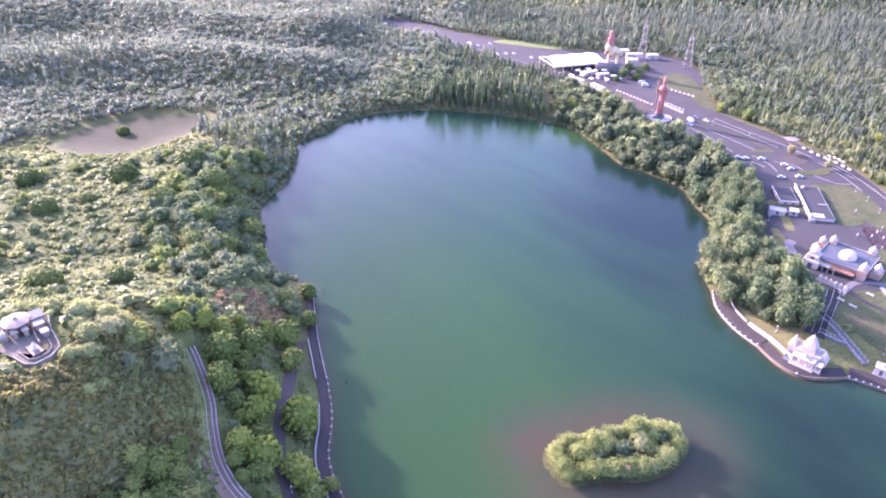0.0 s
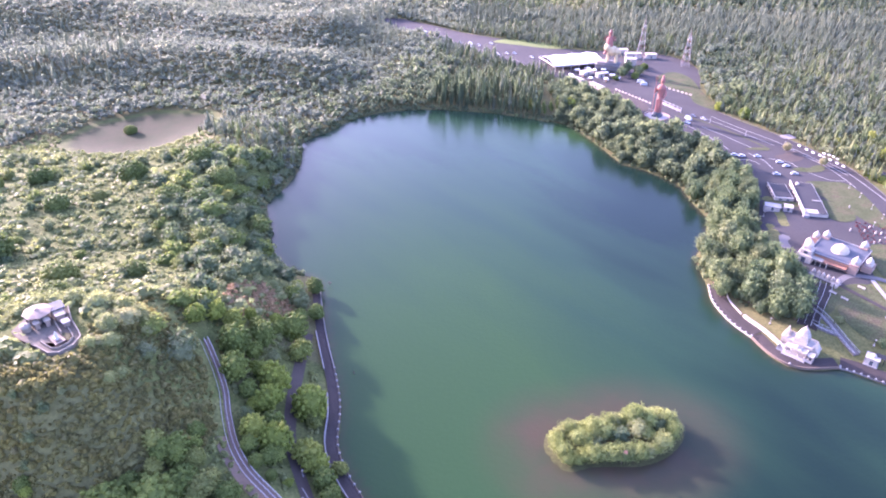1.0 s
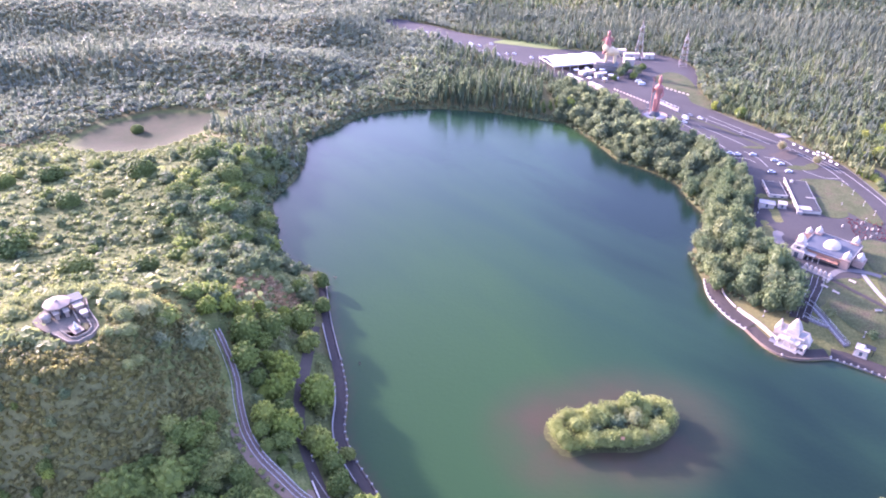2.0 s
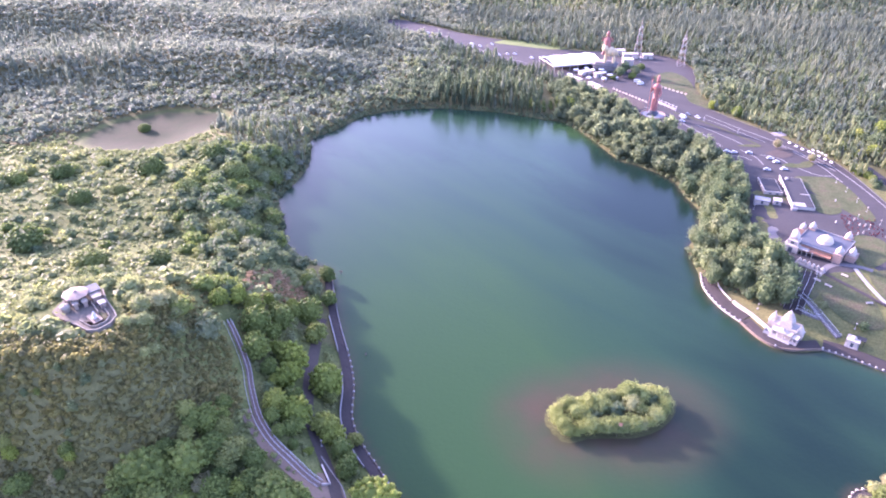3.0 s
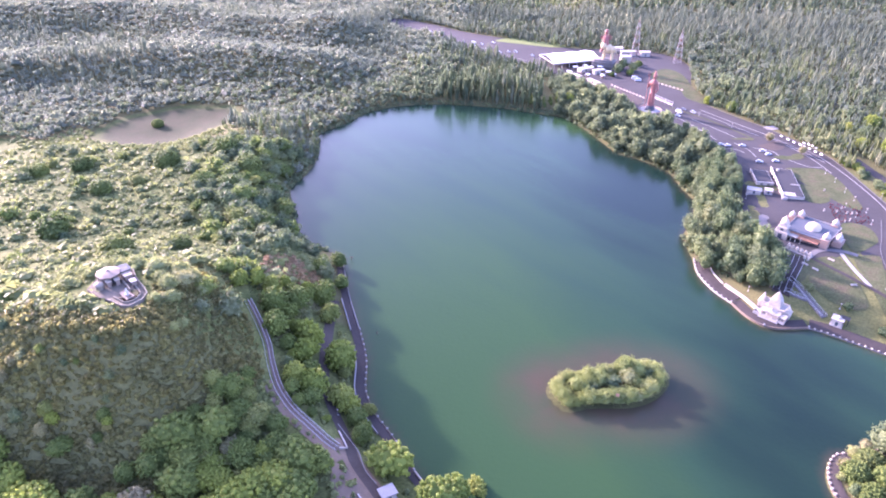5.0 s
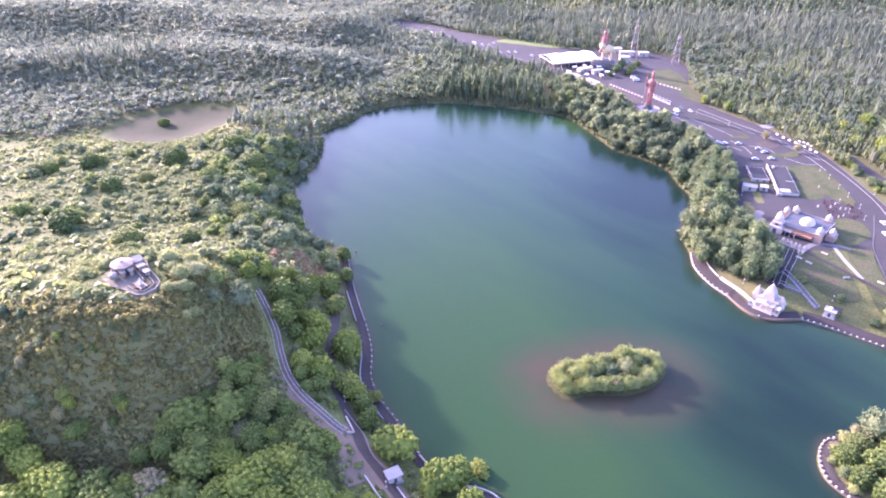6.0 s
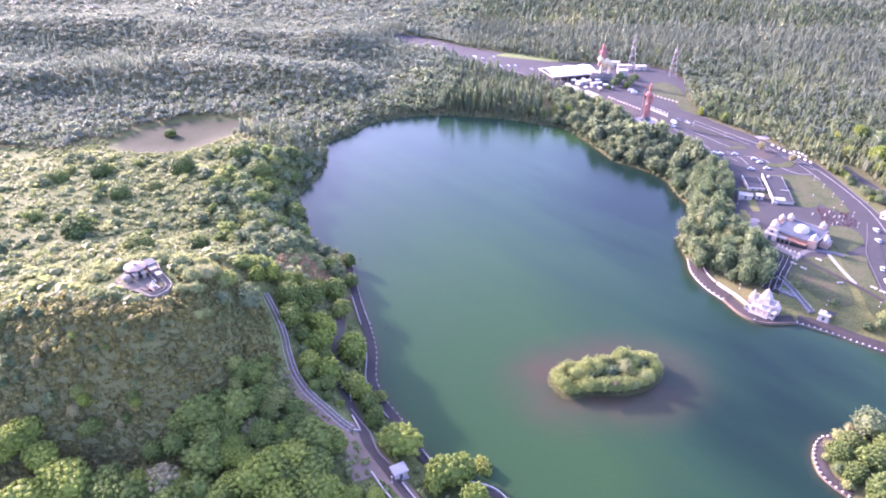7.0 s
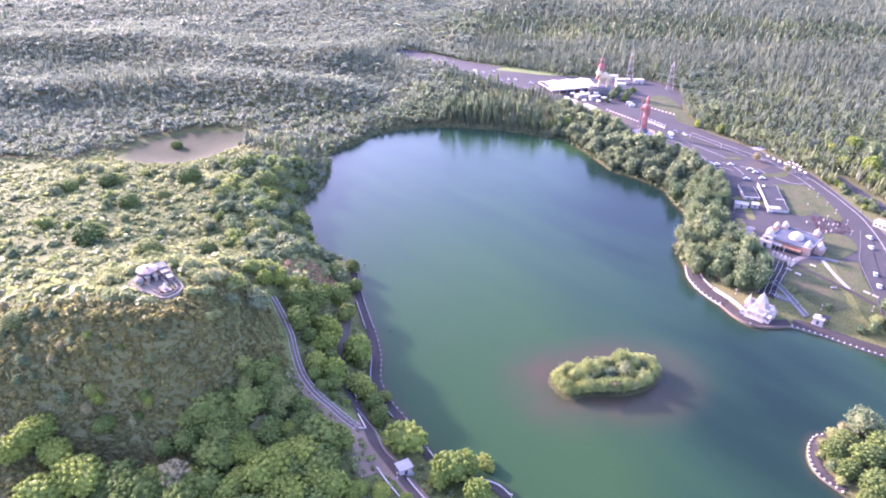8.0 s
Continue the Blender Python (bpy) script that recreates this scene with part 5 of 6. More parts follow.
def hill_temple():
    t = thing("hilltop_temple", "pinkish hilltop temple with an eight-sided roof on a walled terrace", "temple", -150.0, 127.0, 46.9)
    edge = [(-10.5, -5.6), (-6, -8.4), (1.8, -10.7), (7.9, -13.0), (10.8, -12.2), (12.8, -8.0), (12.4, -4.0), (10.2, -1.8), (3.8, 3.6), (-1.5, 9.5), (-9.5, 8.5), (-11, 2)]
    part("terrace", [prism(edge, -3.2, 0.4)], TERRACE, t, "brownish-grey paved terrace")
    part("parapet", [low_wall(edge[2:10], 0.3, -0.8, 1.1)], HILL_WHITE, t, "white outer parapet")
    part("walkway", [prism([(2.0, -9.9), (7.7, -12.1), (10.2, -11.4), (12.0, -7.9), (11.6, -4.3), (9.6, -2.4), (8.9, -3.2), (10.6, -4.9), (10.9, -7.7), (9.4, -10.4), (7.6, -10.9), (2.4, -8.8)], 0.3, 0.52)], TERRACE, t, "pinkish-brown paved walkway")
    part("balustrade", [low_wall([(2.3, -8.9), (7.6, -11.0), (9.4, -10.4), (10.8, -7.7), (10.5, -4.9), (8.7, -3.1), (3.4, 1.2)], 0.2, 0.3, 1.25)], HILL_WHITE, t, "white inner balustrade")
    part("inner_wall", [low_wall([(-0.3, 1.3), (2.6, -1.2), (5.6, -3.7)], 0.3, 0.3, 1.5)], HILL_WHITE, t, "white dividing wall")
    part("platform", [prism([(2.9, -6.3), (3.8, -3.6), (9.2, -6.6), (7.8, -9.4)], 0.3, 0.95), prism([(4.2, -6.4), (4.7, -5.0), (8.0, -6.8), (7.2, -8.3)], 0.95, 1.3)], HILL_PINK, t, "pale pink stepped platform")
    part("lawn", [prism([(5.9, -3.0), (8.2, -3.2), (9.7, -5.3), (9.4, -6.2), (6.0, -4.3)], 0.3, 0.62)], LAWN, t, "small raised lawn")
    part("statue", [lathe([(0.75, 1.2), (0.75, 1.8), (0.5, 1.9), (0.62, 2.5), (0.45, 3.0), (0.22, 3.3), (0.3, 3.6), (0.1, 4.0)], 10, (6.6, -7.0, 0))], STEEL, t)
    cx, cy = -5.7, 1.4
    hall = part("hall", [lathe([(3.1, 0.4), (3.1, 3.5)], 8, (cx, cy, 0))], HILL_PINK, t)
    part("roof", [lathe([(4.3, 3.4), (4.4, 3.75), (2.8, 4.15), (0.8, 4.5), (0.2, 5.0)], 8, (cx, cy, 0))], HILL_PINK, t, "pale pink eight-sided roof")
    for n in range(8):
        a = radians(22.5 + 45 * n)
        part("column", [lathe([(0.22, 0.4), (0.18, 3.4)], 8, (cx + 3.8 * math.cos(a), cy + 3.8 * math.sin(a), 0))], HILL_WHITE, t)
    for a in (200, 245, 290, 335):
        x, y = cx + 2.9 * math.cos(radians(a)), cy + 2.9 * math.sin(radians(a))
        part("window", [box(-0.8, 0.8, -0.12, 0.12, 0.4, 2.7)], GLASS, hall, "dark arched opening", at=pose(x, y, 0, 0, 0, a + 90))
    for x, y, w, d, h, roof in ((-2.3, 5.7, 4.4, 3.6, 3.3, ROOF_GREY), (0.6, 3.0, 3.0, 2.5, 2.8, HILL_WHITE), (4.6, 0.3, 2.1, 1.7, 2.3, PALE), (-3.4, -2.6, 1.7, 1.3, 2.6, HILL_WHITE), (-1.2, -0.6, 1.7, 1.3, 2.6, HILL_WHITE)):
        m = pose(x, y, 0, 0, 0, -38)
        p = part("pavilion", [box(-w / 2, w / 2, -d / 2, d / 2, 0.4, h)], HILL_PINK, t, at=m)
        part("roof", [box(-w / 2 - 0.3, w / 2 + 0.3, -d / 2 - 0.3, d / 2 + 0.3, h, h + 0.28)], roof, p)
        part("door", [box(-0.5, 0.5, -d / 2 - 0.05, -d / 2 + 0.1, 0.4, 2.0)], GLASS, p, "dark doorway")
    shrine = part("side_shrine", [lathe([(1.5, 0.4), (1.5, 2.0)], 10, (-6.0, -4.3, 0))], HILL_WHITE, t)
    part("dome", [lathe(dome_profile(1.8, 0.9, 0.4, 2.0), 12, (-6.0, -4.3, 0))], HILL_WHITE, shrine, "", True)


hill_temple()


def flat_block():
    b = thing("flat_roofed_building", "long low building with dark roofs and white walls", "building", 130.0, 357.0, 8.35, 0)
    b.scale = (1, 1, 0.7)
    part("wall", [box(-5, 5, -9.5, 9.5, -0.5, 2.7)], WHITE, b)
    part("roof", [box(-4.6, 4.6, -9.1, 9.1, 2.7, 2.85)], ROOF_DARK, b, "dark flat roof")
    part("parapet", [box(-5.3, -4.8, -9.8, 9.8, 2.7, 3.5), box(-4.6, 5.0, -9.8, -9.1, 2.7, 3.3)], WHITE, b)
    window_row(b, [(-5, y, 0.8, -90) for y in (-6, -2, 2, 6)] + [(x, -9.5, 0.8, 0) for x in (-2, 2)], 1.6, 1.2)
    b = thing("flat_roofed_building", "long low building with a dark roof and a white wall", "building", 143.2, 350.5, 8.55, -3)
    b.scale = (1, 1, 0.72)
    part("wall", [box(-6, 6, -20, 20, -0.5, 2.9)], WHITE, b)
    part("roof", [box(-5.3, 5.6, -15, 19.6, 2.9, 3.05)], ROOF_DARK, b, "dark flat roof")
    part("parapet", [box(-6.3, -5.7, -20.3, 20.3, 2.9, 3.9), box(1.0, 6.2, -4.4, -3.8, 2.9, 3.6)], WHITE, b)
    part("porch", [box(-5.4, 1.2, -20.3, -16.4, 2.9, 3.25), box(-6.6, -3.6, -22.0, -20.0, -0.4, 2.0)], PALE, b, "pale porch roof")
    part("rear_roof", [box(1.4, 5.6, -20.0, -15.2, 2.9, 3.1)], ROOF_DARK, b, "dark flat roof")
    window_row(b, [(-6, y, 0.8, -90) for y in (-15, -10, -5, 0, 5, 10, 15)] + [(6, y, 0.8, 90) for y in (-12, -6, 2, 10)], 1.8, 1.3)
    vent = part("roof_vent", [box(-3.6, -2.2, 15, 16.8, 3.05, 4.4), lathe([(1.0, 4.4), (0.1, 5.2)], 4, (-2.9, 15.9, 0))], WHITE, b)


flat_block()

b = thing("roadside_hall", "long white single-storey hall beside the road", "building", 200.5, 314.5, None, -50)
part("wall", [box(-9, 9, -2.6, 2.6, -0.6, 3.2)], WHITE, b)
part("roof", [box(-9.5, 9.5, -3.1, 3.1, 3.2, 3.6)], PALE, b)
window_row(b, [(x, -2.6, 1.0, 0) for x in (-7.5, -5, -2.5, 0, 2.5, 5, 7.5)], 1.5, 1.3)

# ---- statues, masts, tent ----
def two_tone(name, groups, m, label):
    """One statue mesh with a paint for each group of pieces."""
    v, f = join([p for pieces, mat in groups for p in pieces])
    slots = [k for k, (pieces, mat) in enumerate(groups) for p in pieces for face in p[1]]
    ob = new(name, mesh_of(name, v, f, [mat for pieces, mat in groups], True, slots=slots))
    ob.matrix_basis = m
    return tagged(ob, label, "statue")


def big_statue():
    """A tall standing robed figure, built as plain turned shapes in one mesh."""
    base = [box(-4.2, 4.2, -4.2, 4.2, -1, 2.2, 0.2), lathe([(3.8, 2.2), (3.6, 4.2), (3.2, 4.6)], 14)]
    robe = [lathe([(3.0, 4.6), (3.3, 6), (3.0, 10), (2.7, 14), (2.9, 16.4)], 14), rod((1.2, -1.6, 4.6), (1.5, -2.0, 14.5), 1.5, 9), rod((-1.3, -1.4, 4.6), (-1.4, -1.6, 14.5), 1.4, 9)]
    body = [lathe([(2.9, 16.4), (2.5, 18), (3.0, 20.5), (3.7, 23.2), (3.4, 24.6), (1.5, 25.8), (1.0, 26.4), (1.6, 27.2), (1.9, 28.6), (1.7, 30.0), (1.3, 30.8), (1.2, 31.8), (0.5, 33.0)], 14),
            rod((-3.0, 0, 23.8), (-4.8, -1.8, 19.5), 0.95, 8), rod((-4.8, -1.8, 19.5), (-4.6, -3.2, 22.8), 0.8, 8), rod((3.1, 0, 23.8), (4.8, -0.8, 18.5), 0.95, 8), rod((4.8, -0.8, 18.5), (4.0, -2.8, 16.6), 0.8, 8),
            rod((-5.2, -2.6, 2.0), (-5.2, -2.6, 30.5), 0.28, 6), rod((-6.3, -2.6, 29), (-4.1, -2.6, 29), 0.24, 5)]
    body += [rod((-5.2 + x, -2.6, 29), (-5.2 + x * 1.1, -2.6, 32.4 if x == 0 else 31.4), 0.24, 5) for x in (-1.1, 0, 1.1)]
    two_tone("statue", [(base, ROOF_GREY), (robe, RED), (body, RED)], pose(72.0, 474.0, float(ground_at(72, 474)), 0, 0, -25) @ Matrix.Diagonal((0.76, 0.76, 0.94, 1)),
             "giant copper-red standing statue on a bluish-grey pedestal")


def second_statue():
    """A seated figure on a large animal, as plain lumps in one mesh."""
    base = [box(-9, 11, -7, 7, -1, 6.5, 0.3), box(-10, 12, -8, 8, 6.5, 7.4, 0.3), box(-8, 10, -6, 6, 7.4, 9.0, 0.3)]
    gold = [lathe([(0.4, 15.0), (3.4, 16), (4.4, 19.5), (4.0, 22.5), (2.6, 24.2), (0.4, 24.8)], 12, (3.6, 0, 0)), lathe([(0.4, 16.0), (3.0, 17.2), (3.6, 20), (2.8, 22.6), (0.4, 23.4)], 12, (7.4, 0, 0)),
            lathe([(0.6, 19.5), (2.8, 20.6), (3.3, 23.2), (2.4, 26.0), (0.4, 26.8)], 10, (-0.6, -1.6, 0)), rod((10.4, 0, 20), (12.6, 0.5, 15), 0.45, 6)]
    gold += [rod((x, y, 8.8), (x * 0.92 + 0.2, y * 0.8, 18), 1.15, 7) for x in (0.2, 8.2) for y in (-2.2, 2.2)]
    red = [lathe([(2.4, 22), (3.4, 24.5), (2.9, 27.5), (3.1, 31), (2.5, 33), (1.1, 33.8), (1.5, 35), (1.6, 36.6), (1.9, 37.4), (0.6, 40)], 12, (0.2, 0, 0)), rod((-0.4, -2.0, 24), (-2.6, -3.4, 17), 1.3, 8)]
    red += [rod((0.2, 0, 31.5), (0.2 + 5.6 * math.sin(a), -0.8, 31.5 + 4.0 * math.cos(a)), 0.65, 6) for a in (-1.9, -1.25, -0.7, 0.7, 1.25, 1.9)]
    two_tone("statue", [(base, CONCRETE), (gold, CREAM), (red, RED)], pose(38.5, 588, float(ground_at(38.5, 588)), 0, 0, -12) @ Matrix.Diagonal((0.95, 0.95, 0.86, 1)),
             "giant red statue on a golden animal and pale pedestal")


big_statue()
second_statue()


def mast(x, y, high, wide, label):
    t = thing("lattice_mast", label, "mast", x, y)
    n = 10
    level = lambda u: (wide * (1 - u) ** 0.8 * 0.5 + 0.35, high * u)
    for cx, cy in ((1, 1), (1, -1), (-1, -1), (-1, 1)):
        rings = [level(k / n) for k in range(n + 1)]
        v = [(w * cx + 0.08 * math.cos(math.tau * i / 5), w * cy + 0.08 * math.sin(math.tau * i / 5), h) for w, h in rings for i in range(5)]
        f = [(5 * k + i, 5 * k + (i + 1) % 5, 5 * k + 5 + (i + 1) % 5, 5 * k + 5 + i) for k in range(n) for i in range(5)]
        part("leg", [(np.array(v), f)], STEEL, t)
    corners = ((1, 1), (1, -1), (-1, -1), (-1, 1))
    for k in range(n):
        (a, h), (b, g) = level(k / n), level((k + 1) / n)
        tint = RED if k % 2 else STEEL
        for (cx, cy), (dx, dy) in zip(corners, corners[1:] + corners[:1]):
            part("brace", [rod((a * cx, a * cy, h), (b * dx, b * dy, g), 0.045, 4)], tint, t)
            part("brace", [rod((a * dx, a * dy, h), (b * cx, b * cy, g), 0.045, 4)], tint, t)
            part("crossbar", [rod((b * cx, b * cy, g), (b * dx, b * dy, g), 0.045, 4)], tint, t)
    part("antenna", [rod((0, 0, high), (0, 0, high + 4), 0.15)], WHITE, t)
    for x, y, u in ((1.2, 0, 0.86), (-1.2, 0.4, 0.8)):
        part("dish", [lathe(dome_profile(1.0, 0.5, 0.1, 0), 10, (x, y, high * u))], WHITE, t)


mast(69.3, 622, 36, 6.5, "slender red and white lattice radio mast")
mast(108, 612, 28, 6.0, "red and white lattice radio mast among trees")

tent = thing("event_tent", "large white tent roof on posts beside the statues", "tent", 8.0, 599.0, None, 28)
roof_v, roof_f = [], []
for i in range(13):
    for j in range(9):
        u, w = i / 12, j / 8
        sag = 3.2 * (1 - abs(2 * w - 1)) + 0.5 * math.cos(u * 6 * math.pi)
        roof_v.append((-24 + 48 * u, -16 + 32 * w, 5.0 + sag))
roof_f = [(i * 9 + j, (i + 1) * 9 + j, (i + 1) * 9 + j + 1, i * 9 + j + 1) for i in range(12) for j in range(8)]
part("canopy", [(np.array(roof_v), roof_f)], FABRIC, tent, "white fabric canopy", True)
part("valance", [box(-24, 24, -16.1, -15.9, 4.2, 5.3), box(-24, 24, 15.9, 16.1, 4.2, 5.3), box(-24.1, -23.9, -16, 16, 4.2, 5.3), box(23.9, 24.1, -16, 16, 4.2, 5.3)], WHITE, tent)
pole = None
for i in range(7):
    for y in (-15.6, 15.6):
        m = pose(-23.4 + 7.8 * i, y, 0)
        pole = part("pole", [rod((0, 0, -1.5), (0, 0, 5.2), 0.18)], STEEL, tent, at=m) if pole is None else again(pole, m)
for x, y, w, d, h, turn in ((22, 572, 12, 5, 3.0, 40), (33, 566, 7, 4, 3.5, 35), (64, 632, 14, 5, 4, 10), (54, 640, 10, 6, 5, 10), (80, 632, 9, 5, 4, 10), (30, 536, 15, 3.2, 2.6, -52), (14, 552, 12, 3.2, 2.6, -45), (60, 606, 9, 6, 6, 10)):
    kiosk(x, y, turn, w, d, h, "white flat-roofed stall beside the car park", WHITE)


stall = None
for n, (x, y) in enumerate(((13.5, 577), (22.4, 582), (28.6, 577.5), (18.7, 566), (9.0, 561.3), (36, 581), (37.5, 572), (24.7, 554.2), (37.8, 553.6), (16.3, 550), (47.5, 559.2), (43, 566))):
    m = pose(x, y, float(ground_at(x, y)) + 0.12, 0, 0, 25 + 31 * n)
    if stall is None:
        stall = new("market_stall")
        part("awning", [(np.array([(-2.2, -1.8, 2.5), (2.2, -1.8, 2.5), (2.2, 0, 3.1), (-2.2, 0, 3.1), (-2.2, 1.8, 2.5), (2.2, 1.8, 2.5), (-2.2, -1.8, 2.4), (2.2, -1.8, 2.4), (2.2, 0, 3.0), (-2.2, 0, 3.0), (-2.2, 1.8, 2.4), (2.2, 1.8, 2.4)]),
                         [(0, 1, 2, 3), (3, 2, 5, 4), (9, 8, 7, 6), (10, 11, 8, 9), (0, 6, 7, 1), (4, 5, 11, 10)])], FABRIC, stall, "white cloth awning")
        part("counter", [box(-1.8, 1.8, -0.5, 0.5, 0, 0.95)], BARK, stall, "dark wooden counter")
        for sx, sy in ((-2, -1.6), (2, -1.6), (2, 1.6), (-2, 1.6)):
            part("post", [rod((sx, sy, -0.2), (sx, sy, 2.5), 0.06)], STEEL, stall)
        tagged(stall, "small market stall with a white awning beside the tent", "stall", "stalls beside the tent")
        stall.matrix_basis = m
    else:
        copy_thing(stall, m)


# ---- vehicles ----
def car_mesh(long, wide, high, van=False):
    """Body, glazed cabin and wheels as (verts, faces)."""
    a, b = long / 2, wide / 2
    hood = high * (0.82 if van else 0.55)
    body = box(-a, a, -b, b, 0.3, hood, 0.22)
    x0, x1 = (-a * 0.92, a * 0.75) if van else (-a * 0.72, a * 0.38)
    lo, hi = hood - 0.02, high
    t = 0.12 if van else 0.28
    v = [(x0, -b * 0.93, lo), (x1, -b * 0.93, lo), (x1, b * 0.93, lo), (x0, b * 0.93, lo), (x0 + t, -b * 0.78, hi), (x1 - t * 1.6, -b * 0.78, hi), (x1 - t * 1.6, b * 0.78, hi), (x0 + t, b * 0.78, hi)]
    cabin = (np.array(v, float), [(0, 1, 5, 4), (1, 2, 6, 5), (2, 3, 7, 6), (3, 0, 4, 7)])
    roof = box(x0 + t - 0.05, x1 - t * 1.6 + 0.05, -b * 0.8, b * 0.8, hi - 0.02, hi + 0.08)
    return body, cabin, roof


def car_kind(name, paint, long, wide, high, van, label):
    c = new(name)
    body, cabin, roof = car_mesh(long, wide, high, van)
    part("body", [body], paint, c)
    part("roof", [roof], paint, c)
    part("glazing", [cabin], GLASS, c, "dark glass windows")
    wheel = None
    for x in (-long * 0.31, long * 0.31):
        for y in (-wide / 2 + 0.08, wide / 2 - 0.08):
            m = pose(x, y, 0.33, 90, 0, 0)
            wheel = part("wheel", [lathe([(0.02, -0.11), (0.33, -0.11), (0.33, 0.11), (0.2, 0.12), (0.02, 0.12)], 12)], ROOF_DARK, c, at=m) if wheel is None else again(wheel, m)
    return tagged(c, label, "car", "parked vehicles")


CAR_WHITE = worn("white_car_paint", (0.38, 0.38, 0.385), 0.3, 1.0, 0.3, 0.15, 0.8)
CAR_GREY = worn("silver_car_paint", (0.40, 0.41, 0.43), 0.3, 1.0, 0.3, 0.15, 0.8, 0.4)
CAR_DARK = worn("dark_car_paint", (0.05, 0.05, 0.06), 0.3, 1.0, 0.3, 0.15, 0.8)
CARS = [car_kind("car", CAR_WHITE, 4.3, 1.8, 1.5, False, "white parked saloon car on the asphalt"), car_kind("car", CAR_GREY, 4.3, 1.8, 1.5, False, "silver parked saloon car on the asphalt"),
        car_kind("car", CAR_DARK, 4.3, 1.8, 1.5, False, "dark parked saloon car on the asphalt"), car_kind("van", CAR_WHITE, 5.4, 2.0, 2.3, True, "white parked van beside the road")]
CAR_SPOTS = [(0, 184.8, 302, 105), (1, 181.3, 289, 100), (0, 172.5, 257.5, 75), (0, 170, 245, 80), (0, 140.2, 402.4, 0), (1, 142.7, 397, 20), (1, 128.5, 409.7, 5), (0, 144.8, 386, 10),
             (3, 93.7, 472.1, -50), (2, 98, 479, -48), (0, 104.3, 474, -50), (0, 92.1, 464.3, -45), (1, 114.5, 409.7, 10), (0, 118.8, 408.9, 15), (1, 134.2, 383.4, 0), (3, 65.7, 555, 0),
             (3, 68, 549, 5), (0, -52, 626, -45), (1, -45, 627, -40), (0, -28, 616, -40), (0, -71, 660, -40), (3, -91, 656, -40), (0, -82, 652, -40)]
ROW = [(159.2, 432.6), (162.2, 426.8), (164.9, 422.1), (168, 418), (169.7, 415.4), (172.2, 411.5), (174.8, 406.7), (177.2, 402.3), (171.5, 421.6), (173.9, 419.7), (175.9, 417), (177.1, 413.6)]
CAR_SPOTS += [((0, 0, 1, 2)[n % 4], -60 - 14 * n, 622 + 12.2 * n, -41) for n in range(7)]
placed = set()
for kind, x, y, turn in CAR_SPOTS:
    m = pose(x, y, float(ground_at(x, y)) + 0.13, 0, 0, turn)
    if kind in placed:
        copy_thing(CARS[kind], m)
    else:
        CARS[kind].matrix_basis = m
        placed.add(kind)


# ---- street furniture ----
def lamp_post():
    t = new("street_lamp")
    part("pole", [lathe([(0.12, -0.3), (0.10, 0.4), (0.06, 0.5), (0.045, 2.5)], 8)], STEEL, t)
    part("globe", [lathe([(0.1, 2.5), (0.28, 2.65), (0.34, 2.88), (0.27, 3.1), (0.04, 3.2)], 12)], WHITE, t, "white globe")
    part("base", [box(-0.35, 0.35, -0.35, 0.35, -0.3, 0.35)], PALE, t)
    return tagged(t, "white globe street lamp on a slim pole", "lamp", "lamps along the road")


lamp = None
for x, y in ((-68.3, 118.4), (-43, 82.4), (171, 371), (173, 359), (174.5, 345), (176.3, 334), (178, 319), (176, 305), (170.4, 312.6), (168.4, 324), (160, 224), (138, 226), (116, 330), (112, 300), (100, 236), (186, 388), (193, 340), (150, 432), (128, 446), (108, 468)):
    m = pose(x, y, float(ground_at(x, y)))
    if lamp is None:
        lamp = lamp_post()
        lamp.matrix_basis = m
    else:
        copy_thing(lamp, m)

bench = None
for x, y, turn in ((129.2, 255.8, -42), (132.8, 251.5, -42), (161.4, 237.5, -42), (164.3, 234.3, -42), (147, 240, 10), (143, 262, -40)):
    m = pose(x, y, float(ground_at(x, y)) + 0.24, 0, 0, turn)
    if bench is None:
        bench = new("bench")
        part("seat", [box(-1.6, 1.6, -0.35, 0.35, 0.40, 0.52)], WHITE, bench)
        for s in (-1.2, 1.2):
            part("leg", [box(s - 0.12, s + 0.12, -0.3, 0.3, 0, 0.40)], PALE, bench)
        part("backrest", [box(-1.6, 1.6, 0.30, 0.42, 0.52, 0.95)], WHITE, bench)
        tagged(bench, "white concrete bench on the lawn", "bench", "benches on the lawn")
        bench.matrix_basis = m
    else:
        copy_thing(bench, m)

barrier = None
SPOTS = [(45.4 + 2.4 * k, 532.6 - 2.94 * k, -50) for k in range(11)] + [(85 + 2.9 * k, 544 - 2.7 * k, -43) for k in range(7)] + [(77.8 + 1.5 * k, 506.4 - 2.2 * k, -55) for k in range(9)]
for x, y, turn in SPOTS:
    m = pose(x, y, float(ground_at(x, y)) + 0.12, 0, 0, turn)
    if barrier is None:
        barrier = new("road_barrier")
        part("block", [box(-1.1, 1.1, -0.35, 0.35, 0, 0.6), box(-1.0, 1.0, -0.2, 0.2, 0.6, 1.2)], WHITE, barrier)
        part("stripe", [box(-0.35, 0.35, -0.23, 0.23, 0.7, 1.1)], RED, barrier, "red painted stripe")
        tagged(barrier, "white concrete road barrier with a red stripe", "barrier", "barriers round the statue")
        barrier.matrix_basis = m
    else:
        copy_thing(barrier, m)

